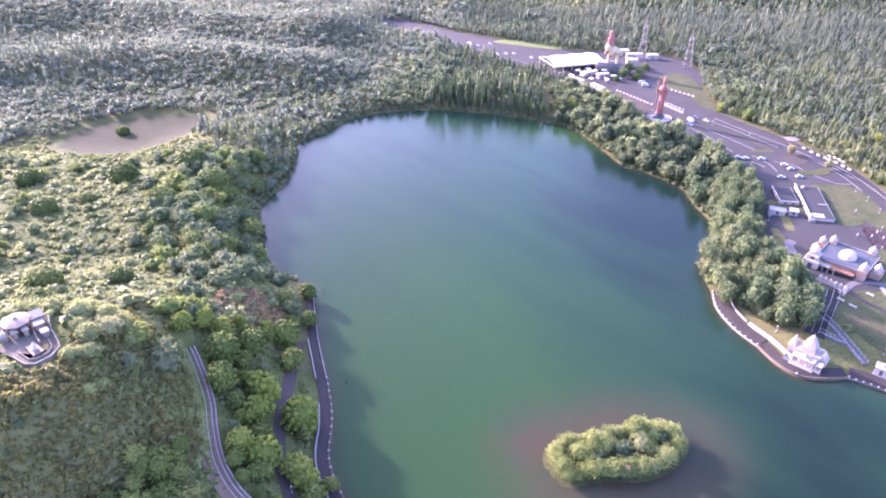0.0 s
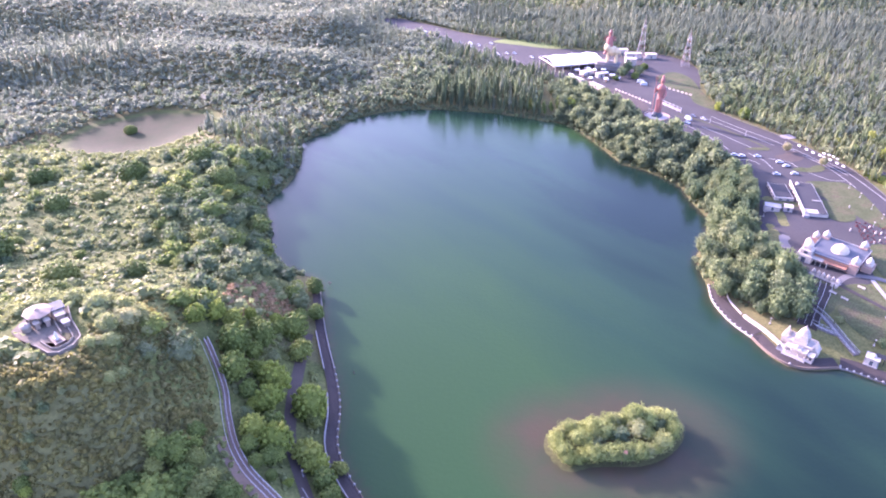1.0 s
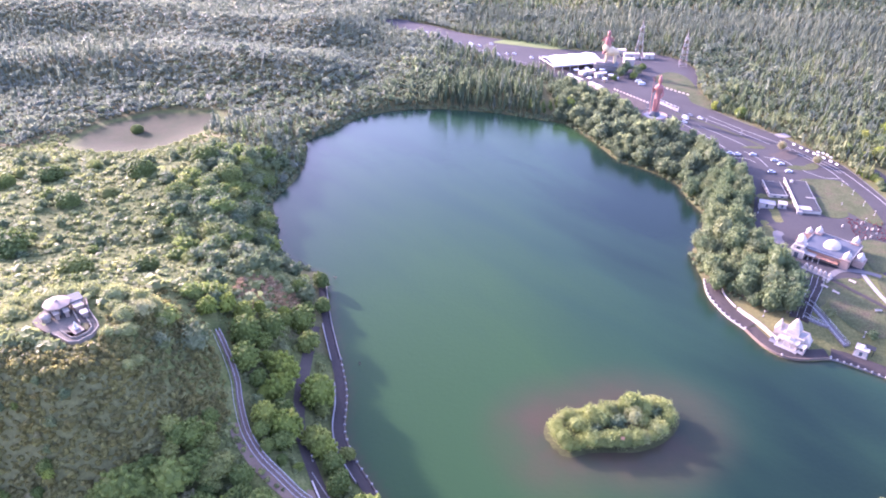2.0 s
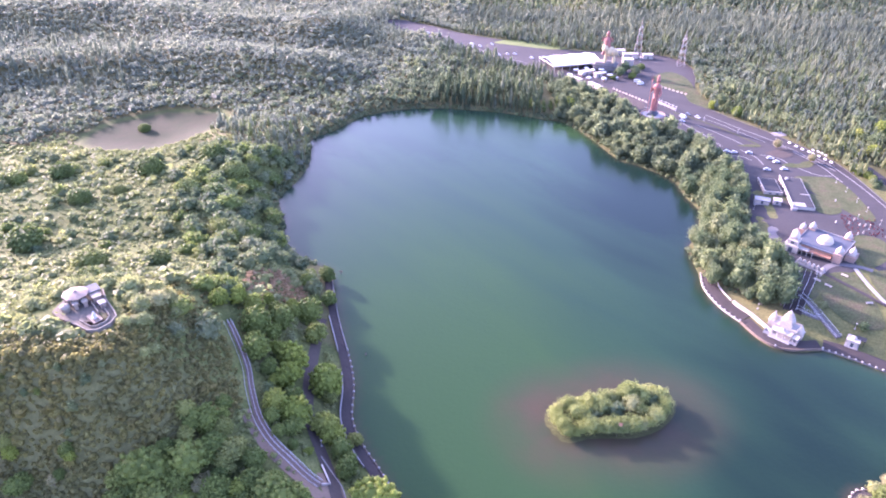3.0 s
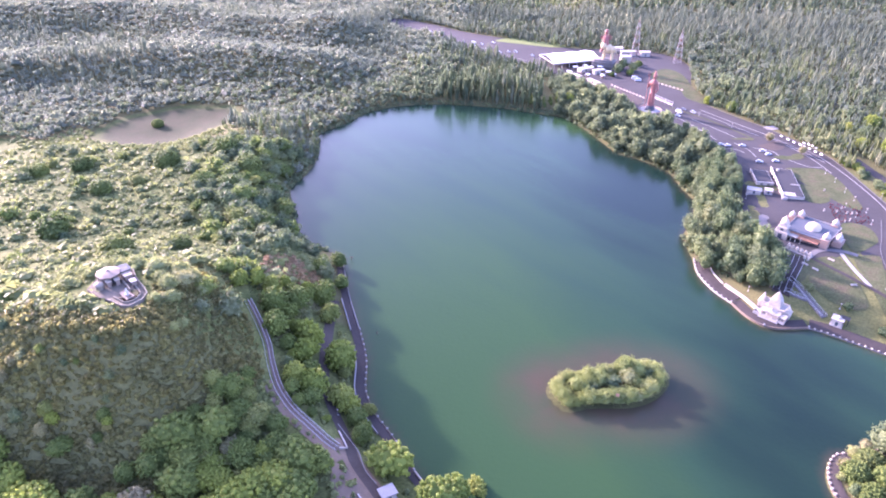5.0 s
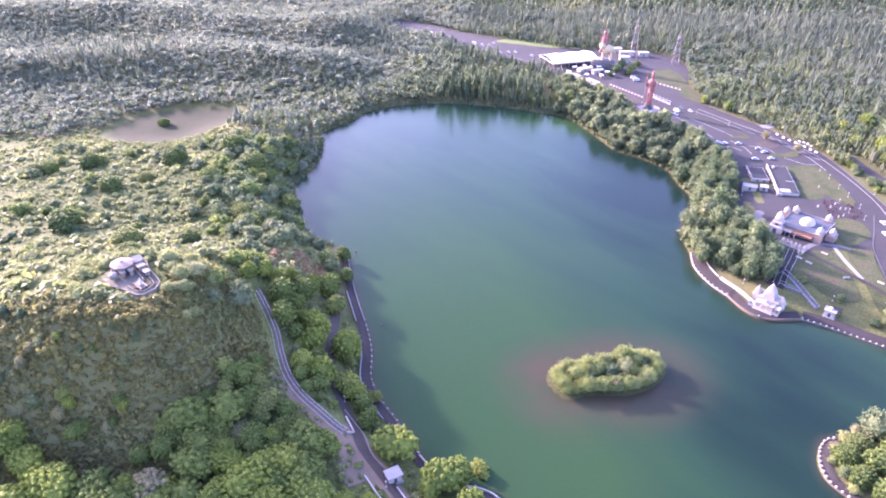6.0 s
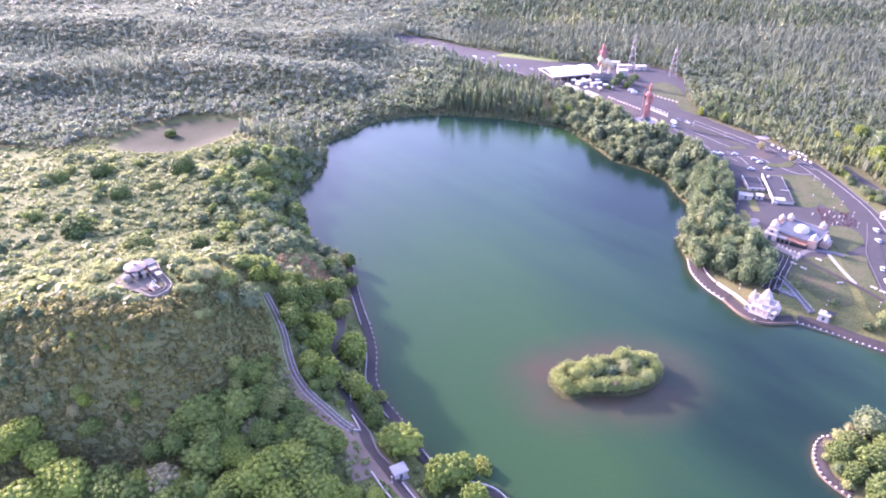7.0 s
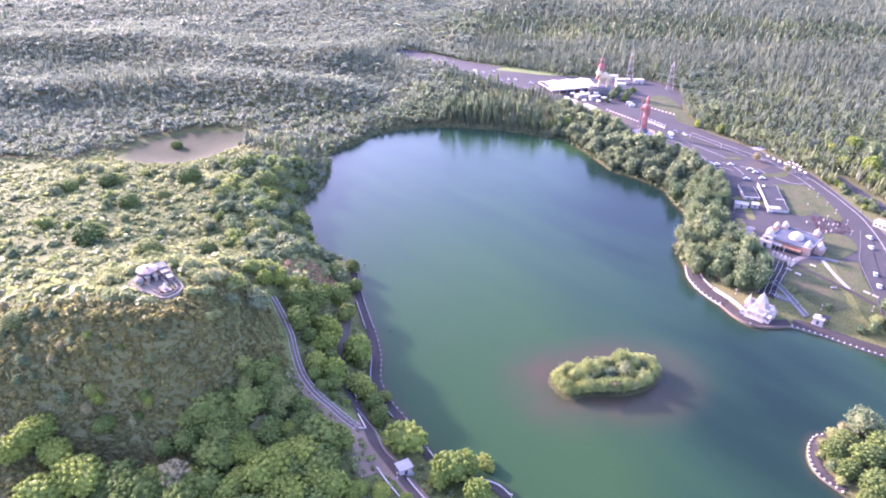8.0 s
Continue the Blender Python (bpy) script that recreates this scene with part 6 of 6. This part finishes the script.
edge_block = None
for n, (x, y) in enumerate(ROW):
    m = pose(x, y, float(ground_at(x, y)) + 0.1, 0, 0, -62)
    if edge_block is None:
        edge_block = new("road_edge_block")
        part("block", [box(-1.0, 1.0, -0.45, 0.45, -0.2, 0.75, 0.1)], FABRIC, edge_block)
        part("foot", [box(-1.1, 1.1, -0.55, 0.55, -0.3, 0.12)], PALE, edge_block, "grey concrete foot")
        tagged(edge_block, "white painted concrete block at the road edge", "road block", "white blocks along the outer road")
        edge_block.matrix_basis = m
    else:
        copy_thing(edge_block, m)

ornament = None
for x, y in ((162, 317.4), (166, 322.2), (167, 316.3), (169.6, 316.2), (162.6, 305.5), (165.9, 307.5), (155.3, 317.4), (163, 344.7)):
    m = pose(x, y, float(ground_at(x, y)) + 0.2, 0, 0, x * 7)
    if ornament is None:
        ornament = new("garden_shrine")
        part("plinth", [box(-0.4, 0.4, -0.4, 0.4, -0.4, 0.3, 0.05)], PALE, ornament)
        part("body", [box(-0.3, 0.3, -0.3, 0.3, 0.3, 0.9, 0.05)], WHITE, ornament)
        part("dome", [lathe(bud_profile(0.34, 0.9), 10)], WHITE, ornament)
        tagged(ornament, "small white garden shrine among the red shrubs", "shrine", "garden shrines beside the court")
        ornament.matrix_basis = m
    else:
        copy_thing(ornament, m)

arch = thing("gateway", "white metal gateway and fence beside the giant statue", "gate", 84, 494, None, -52)
part("fence", [rod((-10, 0, z), (10, 0, z), 0.12) for z in (0.8, 2.2, 3.6)], STEEL, arch)
for x in (-10, -6, -2, 2, 6, 10):
    part("post", [rod((x, 0, -0.3), (x, 0, 4.2), 0.18)], STEEL, arch)
disc = thing("statue_plaza", "round pale plinth with steps at the foot of the statue", "plinth", 72, 474)
part("step", [lathe([(9.0, -1.0), (9.0, 0.5), (7.6, 0.5), (7.6, 0.9), (0.02, 0.9)], 32)], PALE, disc)
part("parapet", [lathe([(9.2, -0.5), (9.2, 1.3), (8.8, 1.3), (8.8, -0.5)], 32)], PINK, disc)

flag = thing("prayer_flag", "small orange flag on a bamboo pole among the island trees", "flag", 33.5, 146.5)
part("pole", [rod((0, 0, -0.5), (0, 0, 7.2), 0.06)], BARK, flag)
part("cloth", [(np.array([(0.05, 0, 7.1), (1.3, 0.1, 6.9), (1.2, -0.1, 5.4), (0.05, 0, 5.5), (0.05, 0.03, 7.1), (1.3, 0.13, 6.9), (1.2, -0.07, 5.4), (0.05, 0.03, 5.5)]), [(0, 1, 2, 3), (7, 6, 5, 4), (0, 4, 5, 1), (1, 5, 6, 2), (2, 6, 7, 3)])], ORANGE, flag, "orange cloth")

# ---- trees that stand out one by one ----
planted = set()


def grow(kinds, spots, gen, group, stretch=1.0):
    for n, (x, y, r) in enumerate(spots):
        kind = kinds[int(gen.integers(0, len(kinds)))]
        if kind in planted:
            t = plant(kind, x, y, r, gen, stretch)
        else:
            t = TREES[kind]
            t.matrix_basis = pose(x, y, float(ground_at(x, y)) - 0.1, 0, 0, gen.uniform(0, 360))
            t.scale = (r, r, r * stretch)
            planted.add(kind)
        tagged(t, group=group)


g9 = np.random.default_rng(3)
ROUND, LIME, PINE = ["round0", "round1", "round2"], ["lime0", "lime1", "lime2"], ["pine0", "pine1"]
WEST_TREES = [(-84.7, 117.7, 3.7), (-78.9, 123.7, 5.9), (-77.5, 117.9, 4.2), (-80.8, 113.4, 2.5), (-74.9, 110.8, 1.9), (-69.9, 111.2, 1.9), (-69.6, 126.2, 5.5), (-65.8, 123.4, 4.5), (-60.6, 117.4, 4.8),
              (-56.4, 110.2, 4.7), (-58.2, 125, 3.0), (-100.9, 144.6, 5.2), (-105.6, 156, 5.9), (-89.5, 149.3, 7.0), (-101.3, 168.6, 5.0), (-96.6, 186.4, 5.9), (-87.5, 139.1, 5.7),
              (-94.2, 139.7, 4.1), (-86.1, 124.4, 4.4), (-82, 129.4, 5.0), (-100.7, 222.6, 4.6), (-93.5, 203.5, 4.4), (-89.5, 174.3, 5.1), (-117.3, 166.8, 4.5),
              (-111.3, 167.5, 4.2), (-120.6, 158.7, 4.3)]
grow(LIME + ROUND, [t for t in WEST_TREES if t[1] < 138], g9, "trees below the hill stairway", 1.15)
grow(LIME + ROUND, [t for t in WEST_TREES if t[1] >= 138], g9, "trees below the hill stairway", 1.22)
x, y = jittered(-122, -66, 122, 236, 6.4, 0.45)
walk_line = np.array([(-56, 97), (-62, 106), (-72, 122.4), (-78.3, 133), (-83, 147.5), (-86.8, 163), (-90, 177), (-93, 192)], float)
stair_all = np.array([(-115, 151.5), (-111.5, 148), (-105.3, 141), (-100.5, 134.6), (-96.6, 127.5), (-91.5, 119.5), (-81, 109)], float)
taken = np.array(WEST_TREES)
ok = (shore_gap(x, y) > 6.8) & (away(walk_line, x, y, False) > 5.6) & (away(stair_all, x, y, False) > 6.0) & (np.min(np.hypot(x[:, None] - taken[:, 0], y[:, None] - taken[:, 1]) - taken[:, 2] * 0.6, axis=1) > 1.5)
ok &= x > -117 + (y - 150) * 0.1
ok &= (np.hypot((x + 113) / 12, (y - 193) / 15) > 1) & (x > -115 + np.clip(150 - y, 0, 40) * 0.75)
west_fill = [(float(a), float(b), float(r)) for a, b, r in zip(x[ok], y[ok], g9.uniform(2.2, 3.9, ok.sum()))]
grow(LIME + ROUND + ["bank1"], west_fill, g9, "trees below the hill stairway", 1.2)
grow(["lime0", "lime2"], [(-76.1, 147.4, 6.6), (-25.2, 88.6, 7.4), (-20.5, 92.5, 5.4), (-28.5, 84.5, 5.0), (-13.6, 98.5, 4.4), (-14.4, 80, 5.1)], g9, "lakeside trees", 1.15)
grow(LIME, [(-43.7, 99.4, 8.4)], g9, "lakeside trees")
SOUTH_TREES = [(-54.4, 71.4, 4.2), (-45.9, 72.1, 4.2), (-37.8, 72.8, 2.5), (-146.7, 58.9, 10), (-156.7, 49.5, 10), (-129.4, 57.2, 9.0), (-103.3, 59.9, 5.5), (-94.4, 61.9, 4.8),
               (-83.4, 70.9, 10.2), (-74.3, 78.8, 9.0), (-65.4, 70, 8.4), (-75.2, 64.3, 8.4), (-98.6, 81.8, 5.4), (-89.4, 85.5, 5.8), (-82.6, 89.7, 5.4), (-72.3, 87.1, 5.4),
               (-176.3, 62.9, 7.6), (-160.4, 65.3, 6.9), (-170.8, 68.6, 8.0)]
grow(["great0", "great1", "great2"], SOUTH_TREES, g9, "large trees at the foot of the hill")
x, y = jittered(-135, -58, 46, 96, 8.6, 0.45)
ok = (away(np.array([(-33, 75), (-45, 87), (-56, 97), (-66, 101)], float), x, y, False) > 9) & (x < -58 - 0.0 * y) & ((x > -112) | (y < 64))
south_fill = [(float(a), float(b), float(r)) for a, b, r in zip(x[ok], y[ok], g9.uniform(5.2, 8.0, ok.sum()))]
grow(["great2", "round2", "great1", "round1"], south_fill, g9, "large trees at the foot of the hill")
grow(["grey0"], [(-114.8, 63.2, 8.0), (-122, 48, 7.0), (-94.1, 88.2, 4.5)], g9, "large trees at the foot of the hill")
SLOPE_TREES = [(-118.4, 82.5, 4.2), (-117.6, 77.1, 4.6), (-114.7, 81.2, 3.7), (-102.4, 86.5, 4.6), (-148.6, 76.8, 4.4), (-155.9, 83.7, 3.0), (-136, 85, 2.6), (-137.3, 80.7, 2.1),
               (-124.9, 74, 3.7), (-106.2, 77.1, 4.5), (-101, 94.3, 4.6), (-96, 98, 5.1), (-90, 98.9, 5.1), (-100.7, 105.1, 5.1), (-106.4, 103.7, 4.2)]
x, y = jittered(-116, -66, 76, 116, 5.6, 0.45)
stair_low = np.array([(-105.3, 141), (-100.5, 134.6), (-96.6, 127.5), (-91.5, 119.5), (-87.4, 114.5), (-81, 109), (-73, 104.5), (-66.5, 101), (-56, 96)], float)
ok = inside(np.array([(-116, 76), (-72, 80), (-76, 98), (-90, 108), (-97, 116), (-108, 104)], float), x, y) & (away(stair_low, x, y, False) > 8.0)
SLOPE_TREES += [(float(a), float(b), float(r)) for a, b, r in zip(x[ok], y[ok], g9.uniform(2.8, 4.6, ok.sum()))]
grow(ROUND, SLOPE_TREES, g9, "trees on the hill slope")
grow(["lime1", "grey1"], [(-153, 82, 2.6), (-135, 84, 2.2), (-138.5, 79, 1.8)], g9, "trees on the hill slope", 1.4)
FIELD_TREES = [(-232.8, 193, 7.8), (-184.9, 172.2, 5.2), (-164.6, 187.1, 5.2), (-245.4, 247.7, 5.0), (-231.8, 262, 3.5), (-156.5, 232.6, 4.5), (-148.8, 271.3, 5.2), (-204, 318.9, 7.0),
               (-297.6, 265.3, 4.7), (-281.3, 282, 6.5), (-231.7, 293.9, 6.2), (-193.5, 267.7, 6.2), (-178.7, 266.6, 5.3), (-182.2, 300.5, 6.4), (-192.8, 116.4, 3.6), (-196, 100.2, 3.8),
               (-302.6, 259, 4.2), (-296, 390, 3.6)]
grow(["dome0", "dome1"], [(x, y, r * 1.32) for x, y, r in FIELD_TREES], g9, "single trees in the western scrub", 0.82)
grow(["bush0", "bush1", "bush2"], THICKET, g9, "bushes in the western scrub", 0.9)
x, y = jittered(-212, -118, 74, 112, 6.5, 0.48)
ok = inside(np.array([(-212, 110), (-165, 104), (-124, 103), (-126, 88), (-130, 76), (-164, 77), (-200, 84)], float), x, y) & (g9.random(len(x)) < 0.62)
hillside = [(float(a), float(b), float(r)) for a, b, r in zip(x[ok], y[ok], g9.uniform(1.0, 2.6, ok.sum()))]
grow(["grey1", "bush0", "bush1", "bush2", "grey1"], hillside, g9, "small trees on the steep hillside", 1.35)
SOFT = []
for n in range(54):
    a, far = n * 2.4, g9.uniform(0.0, 1.0)
    x, y = -150 + math.cos(a) * (15.5 + 14 * far), 125 + math.sin(a) * (16.5 + 12 * far)
    if away(hill_path, np.array([x]), np.array([y]), False)[0] > 5 and not (x < -160 and y < 124) and not (-162 < x < -128 and 97 < y < 117):
        SOFT.append((x, y, g9.uniform(2.2, 4.8)))
SOFT += [(-144.5, 140.5, 4.6), (-133, 142, 4.2), (-139.5, 135, 3.0), (-126, 138.5, 3.0), (-161, 114.8, 2.4), (-154.5, 114.6, 2.2), (-148.5, 112.8, 2.0), (-168, 115.5, 2.8), (-175, 119, 3.0), (-171, 127, 2.6)]
grow(["soft0", "soft1"], SOFT, g9, "bushes round the hilltop temple", 0.85)
grow(["dome0"], [(-168, 150, 5.6)], g9, "single trees in the western scrub", 0.82)
HEAD_TREES = [(127.9, 139.9, 6.8), (113.8, 126, 5.0), (120.6, 133.5, 5.6), (124.2, 122.8, 7.0), (116.2, 116.7, 5.6), (123.4, 109, 7.0), (113, 120.2, 3.4), (118.5, 103, 5.5), (132, 130, 6.5), (134, 117, 6.5), (136, 140, 5), (130, 101, 6)]
grow(["bank0", "dome0", "bank2", "dome1"], HEAD_TREES, g9, "trees on the headland", 0.85)
grow(["soft0", "grey1", "bank1"], [(109.5, 124.5, 2.2), (111.5, 129.5, 2.6), (110.8, 118, 2.4), (117, 137.5, 2.8), (112.5, 112.5, 2.6), (122, 140, 3.0)], g9, "trees on the headland", 0.95)
ISLE_RIM = paced(ISLE_LINE, 3.3, True)[:-1]
ISLE_RIM = ISLE_RIM + (np.array((31.5, 156.0)) - ISLE_RIM) * 0.06
grow(["isle0", "isle1"], [(float(x), float(y), float(g9.uniform(2.5, 4.0))) for x, y in ISLE_RIM], g9, "trees on the lake island", 0.95)
x, y = jittered(4, 60, 138, 176, 4.3, 0.5)
ok = inside(ISLE_LINE, x, y) & (away(ISLE_LINE, x, y) > 4.5)
heart = [(float(a), float(b), float(r)) for a, b, r in zip(x[ok], y[ok], g9.uniform(2.7, 3.8, ok.sum()))]
grow(["isle1", "bush0", "isle0", "isle1"], heart, g9, "trees on the lake island", 1.0)
grow(["isle0"], [(38, 166, 4.2), (43, 165, 3.6), (24, 158.5, 3.6)], g9, "trees on the lake island", 1.35)

EAST_TREES = [(231.7, 436, 7.5), (222, 410, 7.0), (226.9, 460, 6.6), (212, 432, 5.6), (206, 418, 5.2), (217, 388, 6.4), (196, 412, 4.4), (189, 424, 4.2), (207, 447, 5.2), (184, 437, 4.0), (240, 410, 7.2), (235, 385, 7.0), (226, 366, 6.0), (134, 482, 4.6), (126, 505, 4.8), (119, 497, 4.0), (118, 520, 4.6),  (166, 222, 5), (172, 212, 6), (160, 216, 4), (165.5, 213, 5), (157, 211, 3.2), (178, 224, 5), (176, 236, 4), (152, 212, 2.6), (141, 226, 2.4), (127, 237, 2.2)]
grow(["lime0", "lime2", "lime1", "bank1"], [t for t in EAST_TREES if t[2] > 3 and t[1] > 300], g9, "bright trees beside the road")
grow(["bank0", "bank2", "soft1"], [t for t in EAST_TREES if t[2] > 3 and t[1] <= 300], g9, "trees beside the quay")
grow(["grey1"], [(148.5, 421.4, 3.4), (164.5, 400.8, 3.2)], g9, "small trees on the traffic islands")
x, y = jittered(180, 214, 326, 404, 4.6, 0.5)
ok = inside(np.array([(183, 403), (196, 397), (203, 372), (211, 345), (206, 330), (196, 340), (191, 368)], float), x, y) & (away(np.array(SIDE_ROAD, float), x, y, False) > 5.5)
ok &= away(np.array(CARPARK, float), x, y) > 2.5
grow(["bank0", "bank1", "bush0", "lime0"], [(float(a), float(b), float(r)) for a, b, r in zip(x[ok], y[ok], g9.uniform(1.5, 2.7, ok.sum()))], g9, "trees between the two roads")
grow(["bush0", "bank1"], [t for t in EAST_TREES if t[2] <= 3], g9, "small trees on the lawns")

grow(["bank0", "bank1", "round1"], [(57, 583, 5.2), (65, 576, 4.8), (51.4, 569, 4.6), (61.6, 565, 4.1), (71, 593, 4.3), (46, 559, 3.5)], g9, "trees between the statues")

# wooded bank between the lake and the car park
BELT = [(0, 468), (14, 456), (28, 433), (44, 404), (56, 397), (70, 386), (79, 374), (84, 354), (89, 336), (88, 325), (83, 303), (78, 289), (80, 275), (86, 266), (89, 252),
        (96, 242), (103, 237), (112, 237), (115, 255), (116, 268), (107, 284), (106, 300), (110, 320), (114, 345), (116, 366), (106, 398), (87, 434), (72, 460), (52, 483), (33, 507), (8, 538), (-8, 520), (0, 490)]
x, y = jittered(-10, 120, 236, 540, 5.3, 0.5)
g = shore_gap(x, y)
ok = (region(BELT, x, y) | ((g < 10) & (y > 250) & (y < 470) & (x > 40) & (x < 100))) & (g > 0.7) & (np.hypot(x - 70, y - 464) > 13)
belt = [(float(a), float(b), float(r)) for a, b, r in zip(x[ok], y[ok], np.clip(g9.gamma(9.0, 0.38, ok.sum()), 1.9, 5.8))]
grow(["bank0", "bank1", "bank2"], [b for b in belt if b[1] < 378], g9, "wooded bank beside the lake", 1.4)
far_belt = np.array([b for b in belt if b[1] >= 378])
g10 = np.random.default_rng(21)
BANK_FAR = [tris(*broad_crown(g10, 130, 0.16, 12 + 2 * k, 1.25, 0.5)) for k in range(5)]
scatter("bank_trees", far_belt[:, :2], far_belt[:, 2] * np.where(far_belt[:, 1] > 470, 0.82, 1.0) * np.where((np.abs(far_belt[:, 0] - 73) < 17) & (far_belt[:, 1] > 430), 0.6, 1.0), BANK_FAR, rng.uniform(0.1, 0.75, len(far_belt)), LEAF_STUFF,
        "dull green trees crowding the lake bank below the car park", "trees", -0.4, rng.uniform(1.05, 1.6, len(far_belt)))
x, y = jittered(-10, 120, 236, 540, 3.9, 0.5)
ok = region(BELT, x, y) & (shore_gap(x, y) > 1.0) & ~((np.abs(x - 73) < 15) & (y > 438))
x, y = x[ok], y[ok]
scatter("bank_trees", np.stack([x, y], -1), rng.uniform(1.5, 2.7, len(x)), [tris(*broad_crown(g10, 60, 0.2, 6, 1.2, 0.5)) for k in range(5)], rng.uniform(0.1, 0.7, len(x)), LEAF_STUFF,
        "young trees and thicket filling the wooded bank", "trees", -0.5, rng.uniform(1.1, 1.9, len(x)))
grow(["lime1"], [(9.7, 487, 6.0), (15, 480, 4.2)], g9, "wooded bank beside the lake")
grow(PINE, [(-20 + 5.0 * k, 481 + 4 * math.sin(k * 2.1), 2.6) for k in range(5)], g9, "conifers on the far shore", 1.3)

# undergrowth: bushes between the trees on the lower slopes
x, y = jittered(-125, 0, 55, 245, 2.7, 0.5)
road_line = np.array([(-8, 45), (-20, 62), (-33, 75), (-45, 87), (-56, 97), (-62, 106), (-72, 122.4), (-78.3, 133), (-83, 147.5), (-86.8, 163), (-90, 177), (-93, 192)], float)
stair_line = np.array([(-122, 158), (-111.5, 148), (-100.5, 134.6), (-91.5, 119.5), (-81, 109), (-73, 104.5), (-62, 99.5)], float)
ok = (shore_gap(x, y) > 7) & (away(road_line, x, y, False) > 4.5) & (away(stair_line, x, y, False) > 2.6) & ~region(SCRUB, x, y) & (np.hypot(x + 41, y - 87) > 6)
ok &= rng.random(len(x)) < np.where(y < 108, 0.65, 0.95)
x, y = x[ok], y[ok]
scatter("undergrowth", np.stack([x, y], -1), rng.uniform(0.7, 2.3, len(x)), BUSH_FAR, rng.uniform(0.1, 0.9, len(x)), LEAF_SCRUB, "bushes and undergrowth between the lower trees", "undergrowth", 0.25)

x, y = jittered(-12, 122, 236, 545, 3.2, 0.5)
ok = region(BELT, x, y) | ((shore_gap(x, y) > -0.4) & (shore_gap(x, y) < 6) & (y > 268) & (x < 95))
x, y = x[ok], y[ok]
scatter("undergrowth", np.stack([x, y], -1), rng.uniform(1.1, 2.5, len(x)), BUSH_FAR, rng.uniform(0.2, 0.9, len(x)), LEAF_STUFF, "bushes hanging over the water on the eastern bank", "undergrowth", 0.25)
x, y = jittered(-175, 10, 236, 490, 2.8, 0.5)
g = shore_gap(x, y)
ok = (g > -0.4) & (g < 5) & (x < 5)
x, y = x[ok], y[ok]
scatter("undergrowth", np.stack([x, y], -1), rng.uniform(1.1, 2.5, len(x)), BUSH_FAR, rng.uniform(0.2, 0.8, len(x)), LEAF_STUFF, "bushes hanging over the water on the far bank", "undergrowth", 0.25)

x, y = jittered(160, 178, 306, 328, 1.5, 0.5)
ok = rng.random(len(x)) < 0.6
x, y = x[ok], y[ok]
scatter("flower_bed", np.stack([x, y], -1), rng.uniform(0.35, 0.7, len(x)), BUSH_FAR, rng.random(len(x)), LEAF_MAROON, "bed of dark red ornamental shrubs beside the court", "flower bed", 0.1)
